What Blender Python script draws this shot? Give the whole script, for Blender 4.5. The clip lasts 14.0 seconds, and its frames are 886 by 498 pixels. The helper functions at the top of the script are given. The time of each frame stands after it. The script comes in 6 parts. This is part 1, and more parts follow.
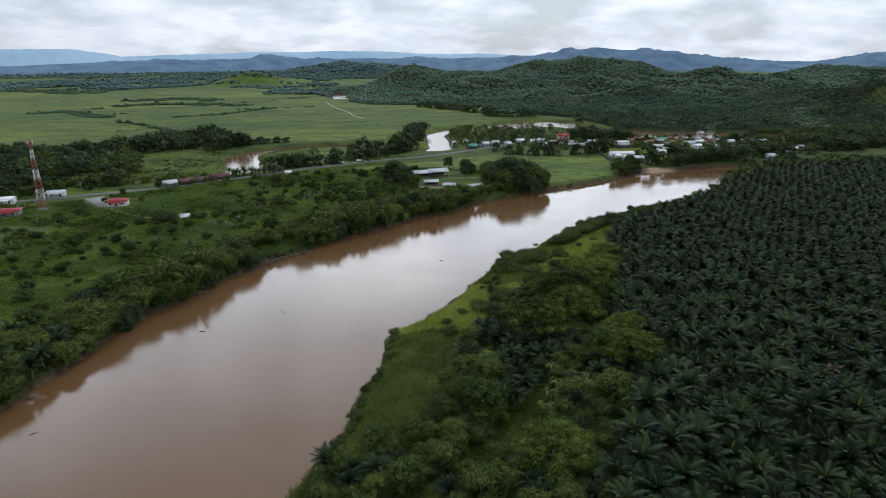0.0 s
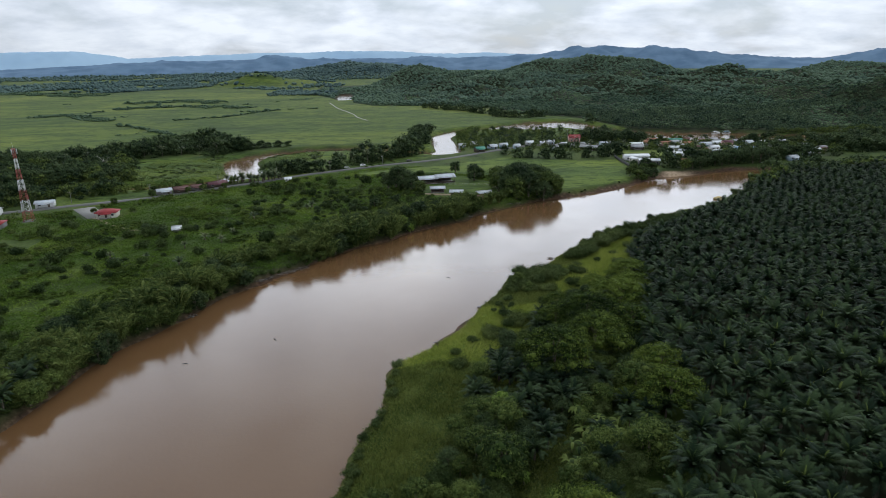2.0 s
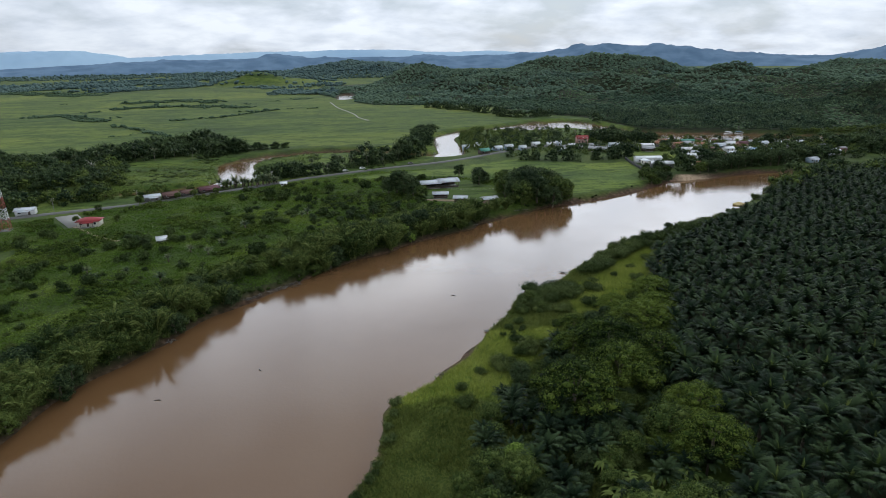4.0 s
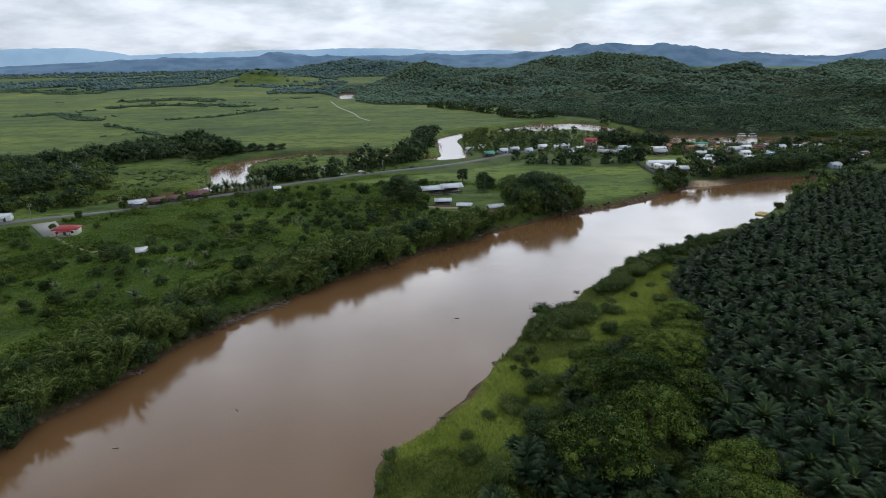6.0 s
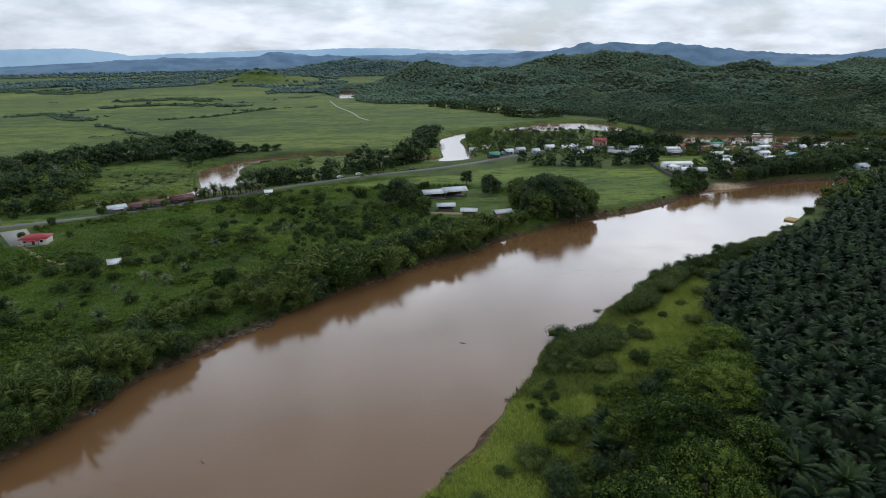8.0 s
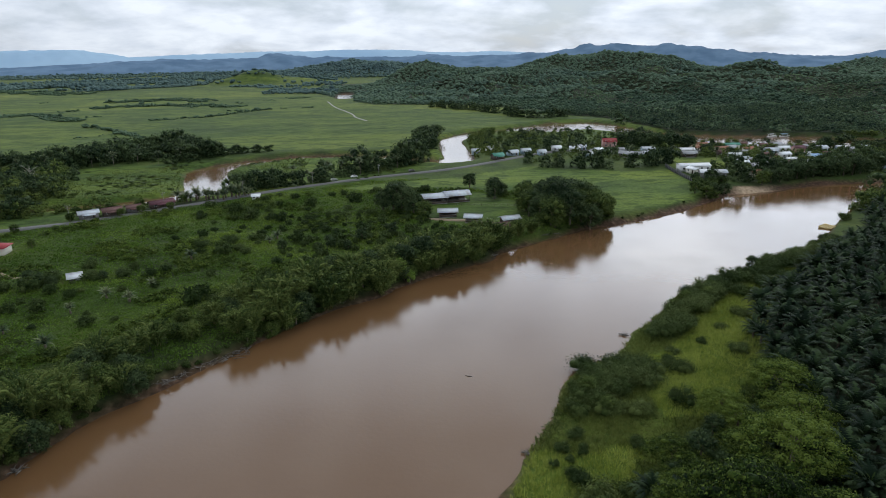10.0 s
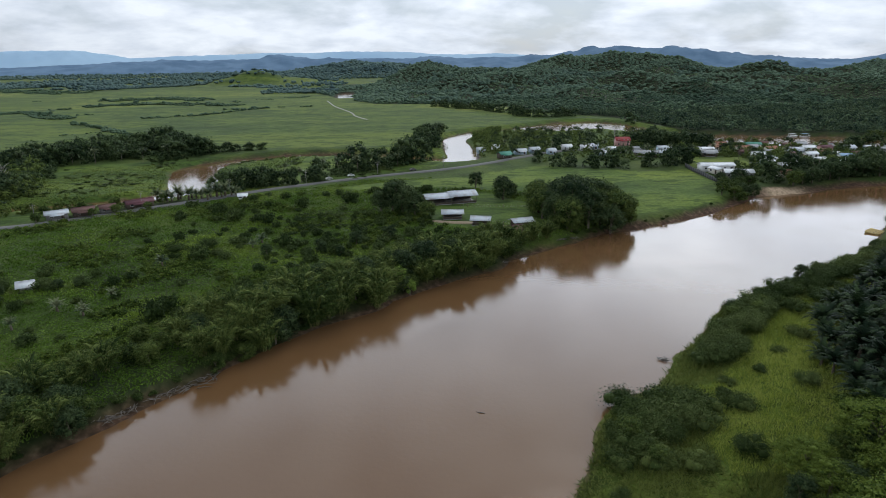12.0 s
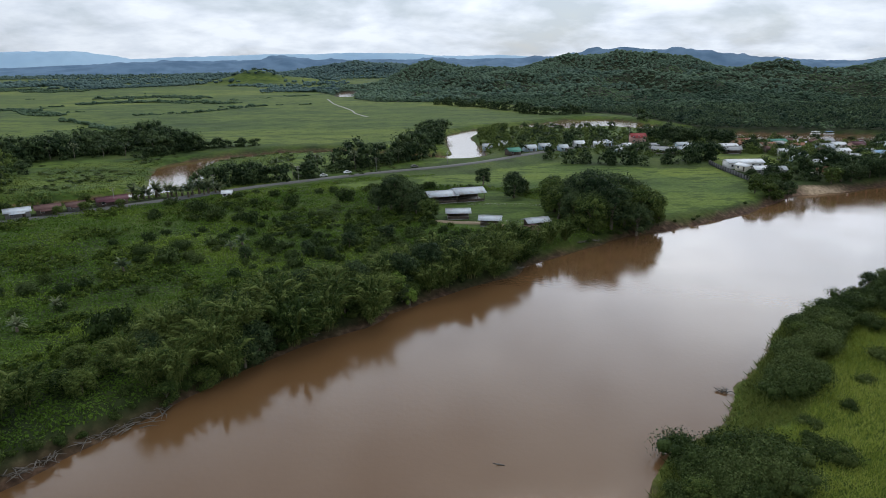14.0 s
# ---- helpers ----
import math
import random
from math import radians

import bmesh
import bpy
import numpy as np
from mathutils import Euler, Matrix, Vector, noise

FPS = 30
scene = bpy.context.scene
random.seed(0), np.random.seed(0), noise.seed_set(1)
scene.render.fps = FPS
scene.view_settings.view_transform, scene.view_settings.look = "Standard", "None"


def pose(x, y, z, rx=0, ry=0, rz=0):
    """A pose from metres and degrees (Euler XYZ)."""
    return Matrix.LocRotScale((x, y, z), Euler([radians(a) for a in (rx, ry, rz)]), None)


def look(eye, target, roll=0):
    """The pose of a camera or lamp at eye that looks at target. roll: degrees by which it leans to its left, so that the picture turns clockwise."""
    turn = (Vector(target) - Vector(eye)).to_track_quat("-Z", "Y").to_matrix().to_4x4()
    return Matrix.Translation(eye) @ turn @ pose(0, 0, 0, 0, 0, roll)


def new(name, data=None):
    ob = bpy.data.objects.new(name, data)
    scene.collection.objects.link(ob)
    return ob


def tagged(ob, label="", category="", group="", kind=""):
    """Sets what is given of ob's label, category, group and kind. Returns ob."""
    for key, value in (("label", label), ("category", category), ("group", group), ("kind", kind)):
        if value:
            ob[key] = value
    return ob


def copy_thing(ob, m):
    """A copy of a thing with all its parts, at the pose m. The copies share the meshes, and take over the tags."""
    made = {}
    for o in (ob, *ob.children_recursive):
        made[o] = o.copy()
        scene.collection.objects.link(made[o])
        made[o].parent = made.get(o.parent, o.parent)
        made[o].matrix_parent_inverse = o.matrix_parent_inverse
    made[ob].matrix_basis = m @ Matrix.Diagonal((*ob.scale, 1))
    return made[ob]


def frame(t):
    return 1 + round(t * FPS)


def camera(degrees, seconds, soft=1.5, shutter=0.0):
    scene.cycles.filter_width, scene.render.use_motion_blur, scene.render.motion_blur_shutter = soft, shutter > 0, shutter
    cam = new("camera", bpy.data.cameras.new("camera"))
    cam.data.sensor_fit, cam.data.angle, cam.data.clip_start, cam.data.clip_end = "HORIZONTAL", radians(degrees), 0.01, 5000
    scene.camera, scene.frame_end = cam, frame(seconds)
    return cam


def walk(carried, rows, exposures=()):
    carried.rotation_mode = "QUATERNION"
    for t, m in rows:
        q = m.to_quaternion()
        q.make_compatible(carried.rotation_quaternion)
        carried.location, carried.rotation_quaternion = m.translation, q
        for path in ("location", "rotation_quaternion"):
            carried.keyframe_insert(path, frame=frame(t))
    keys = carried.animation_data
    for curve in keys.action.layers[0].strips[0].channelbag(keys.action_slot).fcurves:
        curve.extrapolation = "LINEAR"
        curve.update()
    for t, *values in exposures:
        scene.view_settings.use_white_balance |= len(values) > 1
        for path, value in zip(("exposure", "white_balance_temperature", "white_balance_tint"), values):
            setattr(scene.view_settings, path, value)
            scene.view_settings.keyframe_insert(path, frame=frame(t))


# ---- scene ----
cam = camera(72.0, 14.0, 0.5)
PATH = [
    (0, (1.38, -1.916, 83.201), (1.61, -0.025, 82.591), -0.2),
    (0.5, (1.947, 3.43, 83.309), (2.171, 5.321, 82.698), -0.4),
    (1, (2.515, 8.237, 83.547), (2.732, 10.129, 82.936), -0.5),
    (1.5, (3.08, 13.192, 83.529), (3.293, 15.085, 82.918), -0.6),
    (2, (3.53, 18.157, 83.639), (3.738, 20.05, 83.027), -0.7),
    (2.5, (4.051, 23.173, 83.547), (4.256, 25.066, 82.934), -0.7),
    (3, (4.515, 28.357, 83.385), (4.717, 30.25, 82.771), -0.8),
    (5.5, (6.971, 54.543, 83.088), (7.165, 56.436, 82.469), -0.7),
    (6, (7.498, 60.352, 82.602), (7.691, 62.244, 81.983), -0.6),
    (6.5, (7.91, 66.317, 82.069), (8.102, 68.209, 81.448), -0.7),
    (7, (8.422, 72.086, 81.156), (8.612, 73.978, 80.535), -0.7),
    (7.5, (8.667, 78.215, 80.27), (8.857, 80.107, 79.649), -0.7),
    (8, (9.272, 84.261, 79.27), (9.46, 86.154, 78.652), -0.7),
    (10.5, (11.566, 116.498, 72.987), (11.754, 118.394, 72.376), -0.7),
    (11, (11.922, 122.985, 71.142), (12.11, 124.881, 70.533), -0.6),
    (11.5, (12.309, 129.326, 69.435), (12.496, 131.223, 68.829), -0.5),
    (12, (12.653, 135.51, 67.521), (12.837, 137.408, 66.919), -0.5),
    (12.5, (12.817, 141.948, 65.527), (13.001, 143.848, 64.93), -0.4),
    (13, (13.211, 148.485, 63.488), (13.395, 150.385, 62.893), -0.4),
    (13.5, (13.668, 154.937, 61.517), (13.85, 156.838, 60.923), -0.3),
    (14, (14.274, 161.26, 59.686), (14.451, 163.161, 59.092), -0.4),
]
walk(cam, [(t, look(eye, target, roll)) for t, eye, target, roll in PATH])

# ---- world, sun, exposure ----
scene.view_settings.exposure = 0.0
world = bpy.data.worlds.new("overcast_sky")
scene.world = world
world.use_nodes = True
wt = world.node_tree
wt.nodes.clear()
SUN_EL, SUN_AZ = radians(52), radians(22)


def wnode(kind):
    return wt.nodes.new(kind)


w_out = wnode("ShaderNodeOutputWorld")
w_sky = wnode("ShaderNodeTexSky")
w_sky.sky_type = "NISHITA"
w_sky.sun_disc = False
w_sky.sun_elevation = SUN_EL
w_sky.sun_rotation = SUN_AZ
w_bg = wnode("ShaderNodeBackground")
w_bg.inputs["Strength"].default_value = 0.10
w_cloud = wnode("ShaderNodeBackground")
w_mix = wnode("ShaderNodeMixShader")
w_co = wnode("ShaderNodeTexCoord")
w_dir = wnode("ShaderNodeSeparateXYZ")
w_den = wnode("ShaderNodeMath")
w_den.operation = "ADD"
w_den.inputs[1].default_value = 0.33
w_map = wnode("ShaderNodeVectorMath")
w_map.operation = "DIVIDE"
w_tall = wnode("ShaderNodeVectorMath")
w_tall.operation = "MULTIPLY"
w_tall.inputs[1].default_value = (1.0, 1.0, 1.5)
w_abs = wnode("ShaderNodeMath")
w_abs.operation = "ABSOLUTE"
w_n1 = wnode("ShaderNodeTexNoise")
w_n1.inputs["Scale"].default_value = 2.3
w_n1.inputs["Detail"].default_value = 12.0
w_n1.inputs["Roughness"].default_value = 0.53
w_n1.inputs["Distortion"].default_value = 0.25
w_n2 = wnode("ShaderNodeTexNoise")
w_n2.inputs["Scale"].default_value = 7.0
w_n2.inputs["Detail"].default_value = 8.0
w_add = wnode("ShaderNodeMath")
w_add.operation = "MULTIPLY_ADD"
w_add.inputs[1].default_value = 0.40
w_ramp = wnode("ShaderNodeValToRGB")
w_ramp.color_ramp.elements[0].position = 0.56
w_ramp.color_ramp.elements[0].color = (0.53, 0.61, 0.71, 1)
w_ramp.color_ramp.elements[1].position = 0.86
w_ramp.color_ramp.elements[1].color = (0.88, 0.95, 1.04, 1)
mid = w_ramp.color_ramp.elements.new(0.70)
mid.color = (0.70, 0.775, 0.885, 1)
w_cov = wnode("ShaderNodeMapRange")
w_cov.inputs["From Min"].default_value = 0.25
w_cov.inputs["From Max"].default_value = 0.55
w_cov.inputs["To Min"].default_value = 0.72
w_cov.inputs["To Max"].default_value = 1.0
L = wt.links.new
L(w_co.outputs["Generated"], w_dir.inputs[0])
L(w_dir.outputs["Z"], w_abs.inputs[0])
L(w_abs.outputs[0], w_den.inputs[0])
L(w_co.outputs["Generated"], w_map.inputs[0])
L(w_den.outputs[0], w_map.inputs[1])
L(w_map.outputs[0], w_tall.inputs[0])
L(w_tall.outputs[0], w_n1.inputs["Vector"])
L(w_tall.outputs[0], w_n2.inputs["Vector"])
L(w_n2.outputs["Fac"], w_add.inputs[0])
L(w_n1.outputs["Fac"], w_add.inputs[2])
L(w_add.outputs[0], w_ramp.inputs["Fac"])
# The cloud deck brightens off the horizon, dims again overhead, and brightens towards the sun that it hides.
w_xyz = wnode("ShaderNodeSeparateXYZ")
w_up = wnode("ShaderNodeValToRGB")
# The peak at 0.23 to 0.45 is an unseen band added to brighten the water.
for k_, (at_, lum_) in enumerate(((0.0, 0.46), (0.10, 0.54), (0.14, 0.74), (0.23, 1.56), (0.34, 1.72), (0.45, 1.38), (0.56, 0.72), (1.0, 0.74))):
    el_ = w_up.color_ramp.elements[k_] if k_ < 2 else w_up.color_ramp.elements.new(at_)
    el_.position, el_.color = at_, (lum_, lum_, lum_, 1)
w_dot = wnode("ShaderNodeVectorMath")
w_dot.operation = "DOT_PRODUCT"
w_dot.inputs[1].default_value = (math.sin(SUN_AZ), math.cos(SUN_AZ), 0.0)
w_lum = wnode("ShaderNodeMapRange")
w_lum.inputs["From Min"].default_value = -1.0
w_lum.inputs["From Max"].default_value = 1.0
w_lum.inputs["To Min"].default_value = 0.95
w_lum.inputs["To Max"].default_value = 2.15
w_mul = wnode("ShaderNodeMath")
w_mul.operation = "MULTIPLY"
L(w_co.outputs["Generated"], w_xyz.inputs[0])
L(w_xyz.outputs["Z"], w_up.inputs["Fac"])
L(w_co.outputs["Generated"], w_dot.inputs[0])
L(w_dot.outputs["Value"], w_lum.inputs["Value"])
L(w_lum.outputs["Result"], w_mul.inputs[0])
L(w_up.outputs["Color"], w_mul.inputs[1])
L(w_mul.outputs[0], w_cloud.inputs["Strength"])
L(w_ramp.outputs["Color"], w_cloud.inputs["Color"])
L(w_n1.outputs["Fac"], w_cov.inputs["Value"])
L(w_cov.outputs["Result"], w_mix.inputs["Fac"])
L(w_sky.outputs["Color"], w_bg.inputs["Color"])
L(w_bg.outputs[0], w_mix.inputs[1])
L(w_cloud.outputs[0], w_mix.inputs[2])
L(w_mix.outputs[0], w_out.inputs["Surface"])

sun = new("sun", bpy.data.lights.new("sun", "SUN"))
sun.data.energy = 0.8
sun.data.angle = radians(24)
sun.data.color = (1.0, 0.96, 0.9)
sun_from = Vector((math.sin(SUN_AZ) * math.cos(SUN_EL), math.cos(SUN_AZ) * math.cos(SUN_EL), math.sin(SUN_EL)))
sun.matrix_world = look(sun_from * 400, (0, 0, 0))


# ---- materials ----
def material(name, rough=0.8, metal=0.0, spec=0.3):
    m = bpy.data.materials.new(name)
    m.use_nodes = True
    b = m.node_tree.nodes["Principled BSDF"]
    b.inputs["Roughness"].default_value = rough
    b.inputs["Metallic"].default_value = metal
    b.inputs["Specular IOR Level"].default_value = spec
    return m, m.node_tree, b


def noise_node(nt, scale, detail=4.0, vec=None):
    n = nt.nodes.new("ShaderNodeTexNoise")
    n.inputs["Scale"].default_value = scale
    n.inputs["Detail"].default_value = detail
    if vec is not None:
        nt.links.new(vec, n.inputs["Vector"])
    return n


def ramp_node(nt, fac, stops):
    r = nt.nodes.new("ShaderNodeValToRGB")
    e = r.color_ramp.elements
    e[0].position, e[0].color = stops[0][0], (*stops[0][1], 1)
    e[1].position, e[1].color = stops[-1][0], (*stops[-1][1], 1)
    for p, c in stops[1:-1]:
        k = e.new(p)
        k.color = (*c, 1)
    nt.links.new(fac, r.inputs["Fac"])
    return r


def mix_node(nt, fac, a, b, blend="MIX"):
    m = nt.nodes.new("ShaderNodeMix")
    m.data_type = "RGBA"
    m.blend_type = blend
    for sock, v in ((m.inputs["Factor"], fac), (m.inputs["A"], a), (m.inputs["B"], b)):
        if isinstance(v, (float, int)):
            sock.default_value = v
        elif isinstance(v, tuple):
            sock.default_value = (*v, 1)
        else:
            nt.links.new(v, sock)
    return m.outputs["Result"]


def bump(nt, b, height, strength, distance):
    n = nt.nodes.new("ShaderNodeBump")
    n.inputs["Strength"].default_value = strength
    n.inputs["Distance"].default_value = distance
    nt.links.new(height, n.inputs["Height"])
    nt.links.new(n.outputs["Normal"], b.inputs["Normal"])
    return n


def place_vec(nt):
    return nt.nodes.new("ShaderNodeNewGeometry").outputs["Position"]


def leaf_material(name, dark, mid_c, light, glow=0.26, rough=0.55, patch=0.05, spec=0.04, leafy=0.8):
    """Foliage: every leaf its own tone, clumps and plants differ, light passes through a little."""
    m, nt, b = material(name, rough, 0.0, spec)
    geo = nt.nodes.new("ShaderNodeNewGeometry")
    info = nt.nodes.new("ShaderNodeObjectInfo")
    n = noise_node(nt, patch, 3.0, geo.outputs["Position"])
    wide = nt.nodes.new("ShaderNodeMapRange")
    wide.inputs["From Min"].default_value = 0.28
    wide.inputs["From Max"].default_value = 0.72
    wide.inputs["To Min"].default_value = 0.45 - leafy / 2
    wide.inputs["To Max"].default_value = 0.95 - leafy / 2
    nt.links.new(n.outputs["Fac"], wide.inputs["Value"])
    add = nt.nodes.new("ShaderNodeMath")
    add.operation = "MULTIPLY_ADD"
    add.inputs[1].default_value = leafy
    nt.links.new(geo.outputs["Random Per Island"], add.inputs[0])
    nt.links.new(wide.outputs["Result"], add.inputs[2])
    add2 = nt.nodes.new("ShaderNodeMath")
    add2.operation = "MULTIPLY_ADD"
    add2.inputs[1].default_value = 0.30
    nt.links.new(info.outputs["Random"], add2.inputs[0])
    nt.links.new(add.outputs[0], add2.inputs[2])
    r = ramp_node(nt, add2.outputs[0], [(0.40, dark), (0.80, mid_c), (1.0, light)])
    nt.links.new(r.outputs["Color"], b.inputs["Base Color"])
    t = nt.nodes.new("ShaderNodeBsdfTranslucent")
    nt.links.new(r.outputs["Color"], t.inputs["Color"])
    mx = nt.nodes.new("ShaderNodeMixShader")
    mx.inputs["Fac"].default_value = glow
    nt.links.new(b.outputs[0], mx.inputs[1])
    nt.links.new(t.outputs[0], mx.inputs[2])
    nt.links.new(mx.outputs[0], nt.nodes["Material Output"].inputs["Surface"])
    return m


M = {}
M["broadleaf"] = leaf_material("broadleaf_foliage", (0.01342, 0.02697, 0.008629), (0.04334, 0.07224, 0.01833), (0.1084, 0.1426, 0.03667))
M["dark_leaf"] = leaf_material("dark_foliage", (0.01397, 0.02758, 0.01281), (0.03578, 0.05942, 0.02445), (0.07038, 0.09919, 0.0396))
M["rain_leaf"] = leaf_material("rain_tree_foliage", (0.007872, 0.01653, 0.004917), (0.03542, 0.06429, 0.0118), (0.1161, 0.1561, 0.0295))
M["bright_leaf"] = leaf_material("bright_foliage", (0.05, 0.095, 0.015), (0.115, 0.185, 0.030), (0.20, 0.28, 0.06))
M["bamboo_leaf"] = leaf_material("bamboo_foliage", (0.02253, 0.04124, 0.01193), (0.06197, 0.09478, 0.02385), (0.1268, 0.1579, 0.04432))
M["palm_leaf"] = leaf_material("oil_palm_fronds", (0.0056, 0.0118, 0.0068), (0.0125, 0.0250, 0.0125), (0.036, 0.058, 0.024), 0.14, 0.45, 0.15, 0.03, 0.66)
M["weed_mound"] = leaf_material("weed_mounds", (0.02112, 0.03983, 0.0078), (0.04858, 0.07967, 0.01365), (0.1056, 0.1426, 0.0273), 0.3, 0.6, 0.05)
M["coco_leaf"] = leaf_material("coconut_fronds", (0.024, 0.04256, 0.0222), (0.06, 0.0896, 0.04124), (0.144, 0.1624, 0.08723), 0.12, 0.45, 0.15)
M["dead_frond"] = leaf_material("dead_fronds", (0.06, 0.045, 0.025), (0.12, 0.09, 0.05), (0.2, 0.16, 0.09), 0.1)
M["shrub_leaf"] = leaf_material("shrub_foliage", (0.01296, 0.02576, 0.008325), (0.03888, 0.06182, 0.01665), (0.08856, 0.1133, 0.03211), 0.2, 0.55, 0.03, 0.04, 0.5)
M["vine_leaf"] = leaf_material("field_weeds", (0.03264, 0.06648, 0.00974), (0.07014, 0.1251, 0.01649), (0.1427, 0.2003, 0.03148), 0.15, 0.6, 0.028, 0.05, 0.14)
M["cane_leaf"] = leaf_material("cane_blades", (0.02652, 0.04422, 0.00999), (0.06732, 0.09593, 0.01998), (0.1428, 0.1656, 0.04282), 0.25, 0.5, 0.06)
M["reed_leaf"] = leaf_material("bright_reed_blades", (0.1419, 0.1853, 0.03002), (0.2554, 0.3061, 0.05382), (0.3689, 0.3944, 0.1035), 0.25, 0.55, 0.08)
# Hill and far-plain foliage from here to the regrowth has blue haze in its colour.
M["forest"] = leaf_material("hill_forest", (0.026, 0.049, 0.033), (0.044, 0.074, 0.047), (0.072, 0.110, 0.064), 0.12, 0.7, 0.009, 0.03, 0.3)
M["hazed_upland"] = leaf_material("upland_forest", (0.050, 0.084, 0.066), (0.072, 0.114, 0.084), (0.102, 0.150, 0.098), 0.12, 0.7, 0.009, 0.03, 0.3)
M["hazed_edge_leaf"] = leaf_material("hazed_edge_foliage", (0.01312, 0.02788, 0.01968), (0.0369, 0.0656, 0.03936), (0.082, 0.1164, 0.05904), 0.2, 0.6, 0.03, 0.04, 0.6)
M["hazed_far_forest"] = leaf_material("hazed_far_forest", (0.032, 0.060, 0.064), (0.058, 0.095, 0.094), (0.092, 0.138, 0.122), 0.1, 0.8, 0.006, 0.03, 0.3)
M["hazed_hill_scrub"] = leaf_material("hillside_regrowth", (0.050, 0.085, 0.052), (0.076, 0.122, 0.068), (0.112, 0.158, 0.084), 0.15, 0.7, 0.02, 0.03, 0.38)
M["olive_scrub"] = leaf_material("olive_scrub", (0.01517, 0.02866, 0.009222), (0.03876, 0.06236, 0.01741), (0.08257, 0.1095, 0.03484), 0.2, 0.6, 0.04, 0.04, 0.5)


def plain(name, a, b_col, scale, rough=0.75, metal=0.0, bump_d=0.0, detail=5.0, spec=0.3):
    m, nt, b = material(name, rough, metal, spec)
    co = nt.nodes.new("ShaderNodeTexCoord").outputs["Object"]
    n1 = noise_node(nt, scale, detail, co)
    n2 = noise_node(nt, scale * 0.13, 3.0, co)
    c = mix_node(nt, n1.outputs["Fac"], a, b_col)
    c = mix_node(nt, 0.35, c, mix_node(nt, n2.outputs["Fac"], tuple(v * 0.6 for v in a), b_col))
    info = nt.nodes.new("ShaderNodeObjectInfo")
    rr = ramp_node(nt, info.outputs["Random"], [(0.0, (0.82, 0.82, 0.82)), (1.0, (1.0, 1.0, 1.0))])
    c = mix_node(nt, 1.0, c, rr.outputs["Color"], "MULTIPLY")
    nt.links.new(c, b.inputs["Base Color"])
    if bump_d:
        bump(nt, b, n1.outputs["Fac"], 0.6, bump_d)
    return m


def roof_sheet(name, a, b_col, rust, rough=0.6, metal=0.0):
    """Corrugated sheet: ribs, stains that run down the slope, patches of rust."""
    m, nt, b = material(name, rough, metal, 0.15)
    co = nt.nodes.new("ShaderNodeTexCoord").outputs["Object"]
    wv = nt.nodes.new("ShaderNodeTexWave")
    wv.bands_direction = "X"
    wv.inputs["Scale"].default_value = 1.6
    nt.links.new(co, wv.inputs["Vector"])
    mp = nt.nodes.new("ShaderNodeMapping")
    mp.inputs["Scale"].default_value = (1.2, 0.18, 0.18)
    nt.links.new(co, mp.inputs["Vector"])
    st = noise_node(nt, 1.0, 5.0, mp.outputs["Vector"])
    pat = noise_node(nt, 0.35, 4.0, co)
    c = mix_node(nt, st.outputs["Fac"], a, b_col)
    rr = ramp_node(nt, pat.outputs["Fac"], [(0.50, (0, 0, 0)), (0.72, (1, 1, 1))])
    sc = nt.nodes.new("ShaderNodeMath")
    sc.operation = "MULTIPLY"
    sc.inputs[1].default_value = 0.7
    nt.links.new(rr.outputs["Color"], sc.inputs[0])
    c = mix_node(nt, sc.outputs[0], c, rust)
    nt.links.new(c, b.inputs["Base Color"])
    bump(nt, b, wv.outputs["Fac"], 0.5, 0.03)
    return m


M["bark"] = plain("tree_bark", (0.09, 0.07, 0.05), (0.22, 0.19, 0.15), 3.0, 0.9, 0, 0.02)
M["palm_bark"] = plain("palm_trunk", (0.07, 0.055, 0.04), (0.16, 0.13, 0.10), 4.0, 0.9, 0, 0.04)
M["coco_bark"] = plain("coconut_trunk", (0.12, 0.10, 0.08), (0.22, 0.19, 0.16), 3.0, 0.9, 0, 0.01)
M["pale_bark"] = plain("pale_trunk", (0.24, 0.22, 0.19), (0.40, 0.38, 0.33), 2.0, 0.85, 0, 0.01)
M["culm"] = plain("bamboo_culm", (0.14, 0.15, 0.04), (0.28, 0.26, 0.09), 2.5, 0.5)
M["deadwood"] = plain("weathered_driftwood", (0.07, 0.06, 0.05), (0.20, 0.18, 0.155), 2.0, 0.9, 0, 0.02)
M["roof_white"] = roof_sheet("white_roof_sheet", (0.52, 0.54, 0.56), (0.70, 0.72, 0.74), (0.40, 0.37, 0.34))
M["roof_zinc"] = roof_sheet("galvanised_roof_sheet", (0.30, 0.33, 0.36), (0.50, 0.54, 0.58), (0.24, 0.19, 0.15))
M["roof_red"] = roof_sheet("red_roof_sheet", (0.20, 0.024, 0.028), (0.27, 0.038, 0.040), (0.17, 0.03, 0.03))
M["roof_rust"] = roof_sheet("rusty_roof_sheet", (0.075, 0.038, 0.034), (0.14, 0.08, 0.07), (0.05, 0.028, 0.024), 0.8)
M["roof_maroon"] = roof_sheet("maroon_roof_sheet", (0.07, 0.026, 0.034), (0.12, 0.05, 0.06), (0.07, 0.04, 0.036), 0.7)
M["roof_green"] = roof_sheet("teal_roof_sheet", (0.04, 0.16, 0.12), (0.07, 0.24, 0.17), (0.05, 0.12, 0.09))
M["roof_blue"] = roof_sheet("blue_roof_sheet", (0.16, 0.30, 0.48), (0.36, 0.50, 0.62), (0.30, 0.38, 0.45))
M["roof_grey"] = roof_sheet("grey_roof_sheet", (0.20, 0.21, 0.22), (0.36, 0.37, 0.38), (0.16, 0.14, 0.12), 0.6)
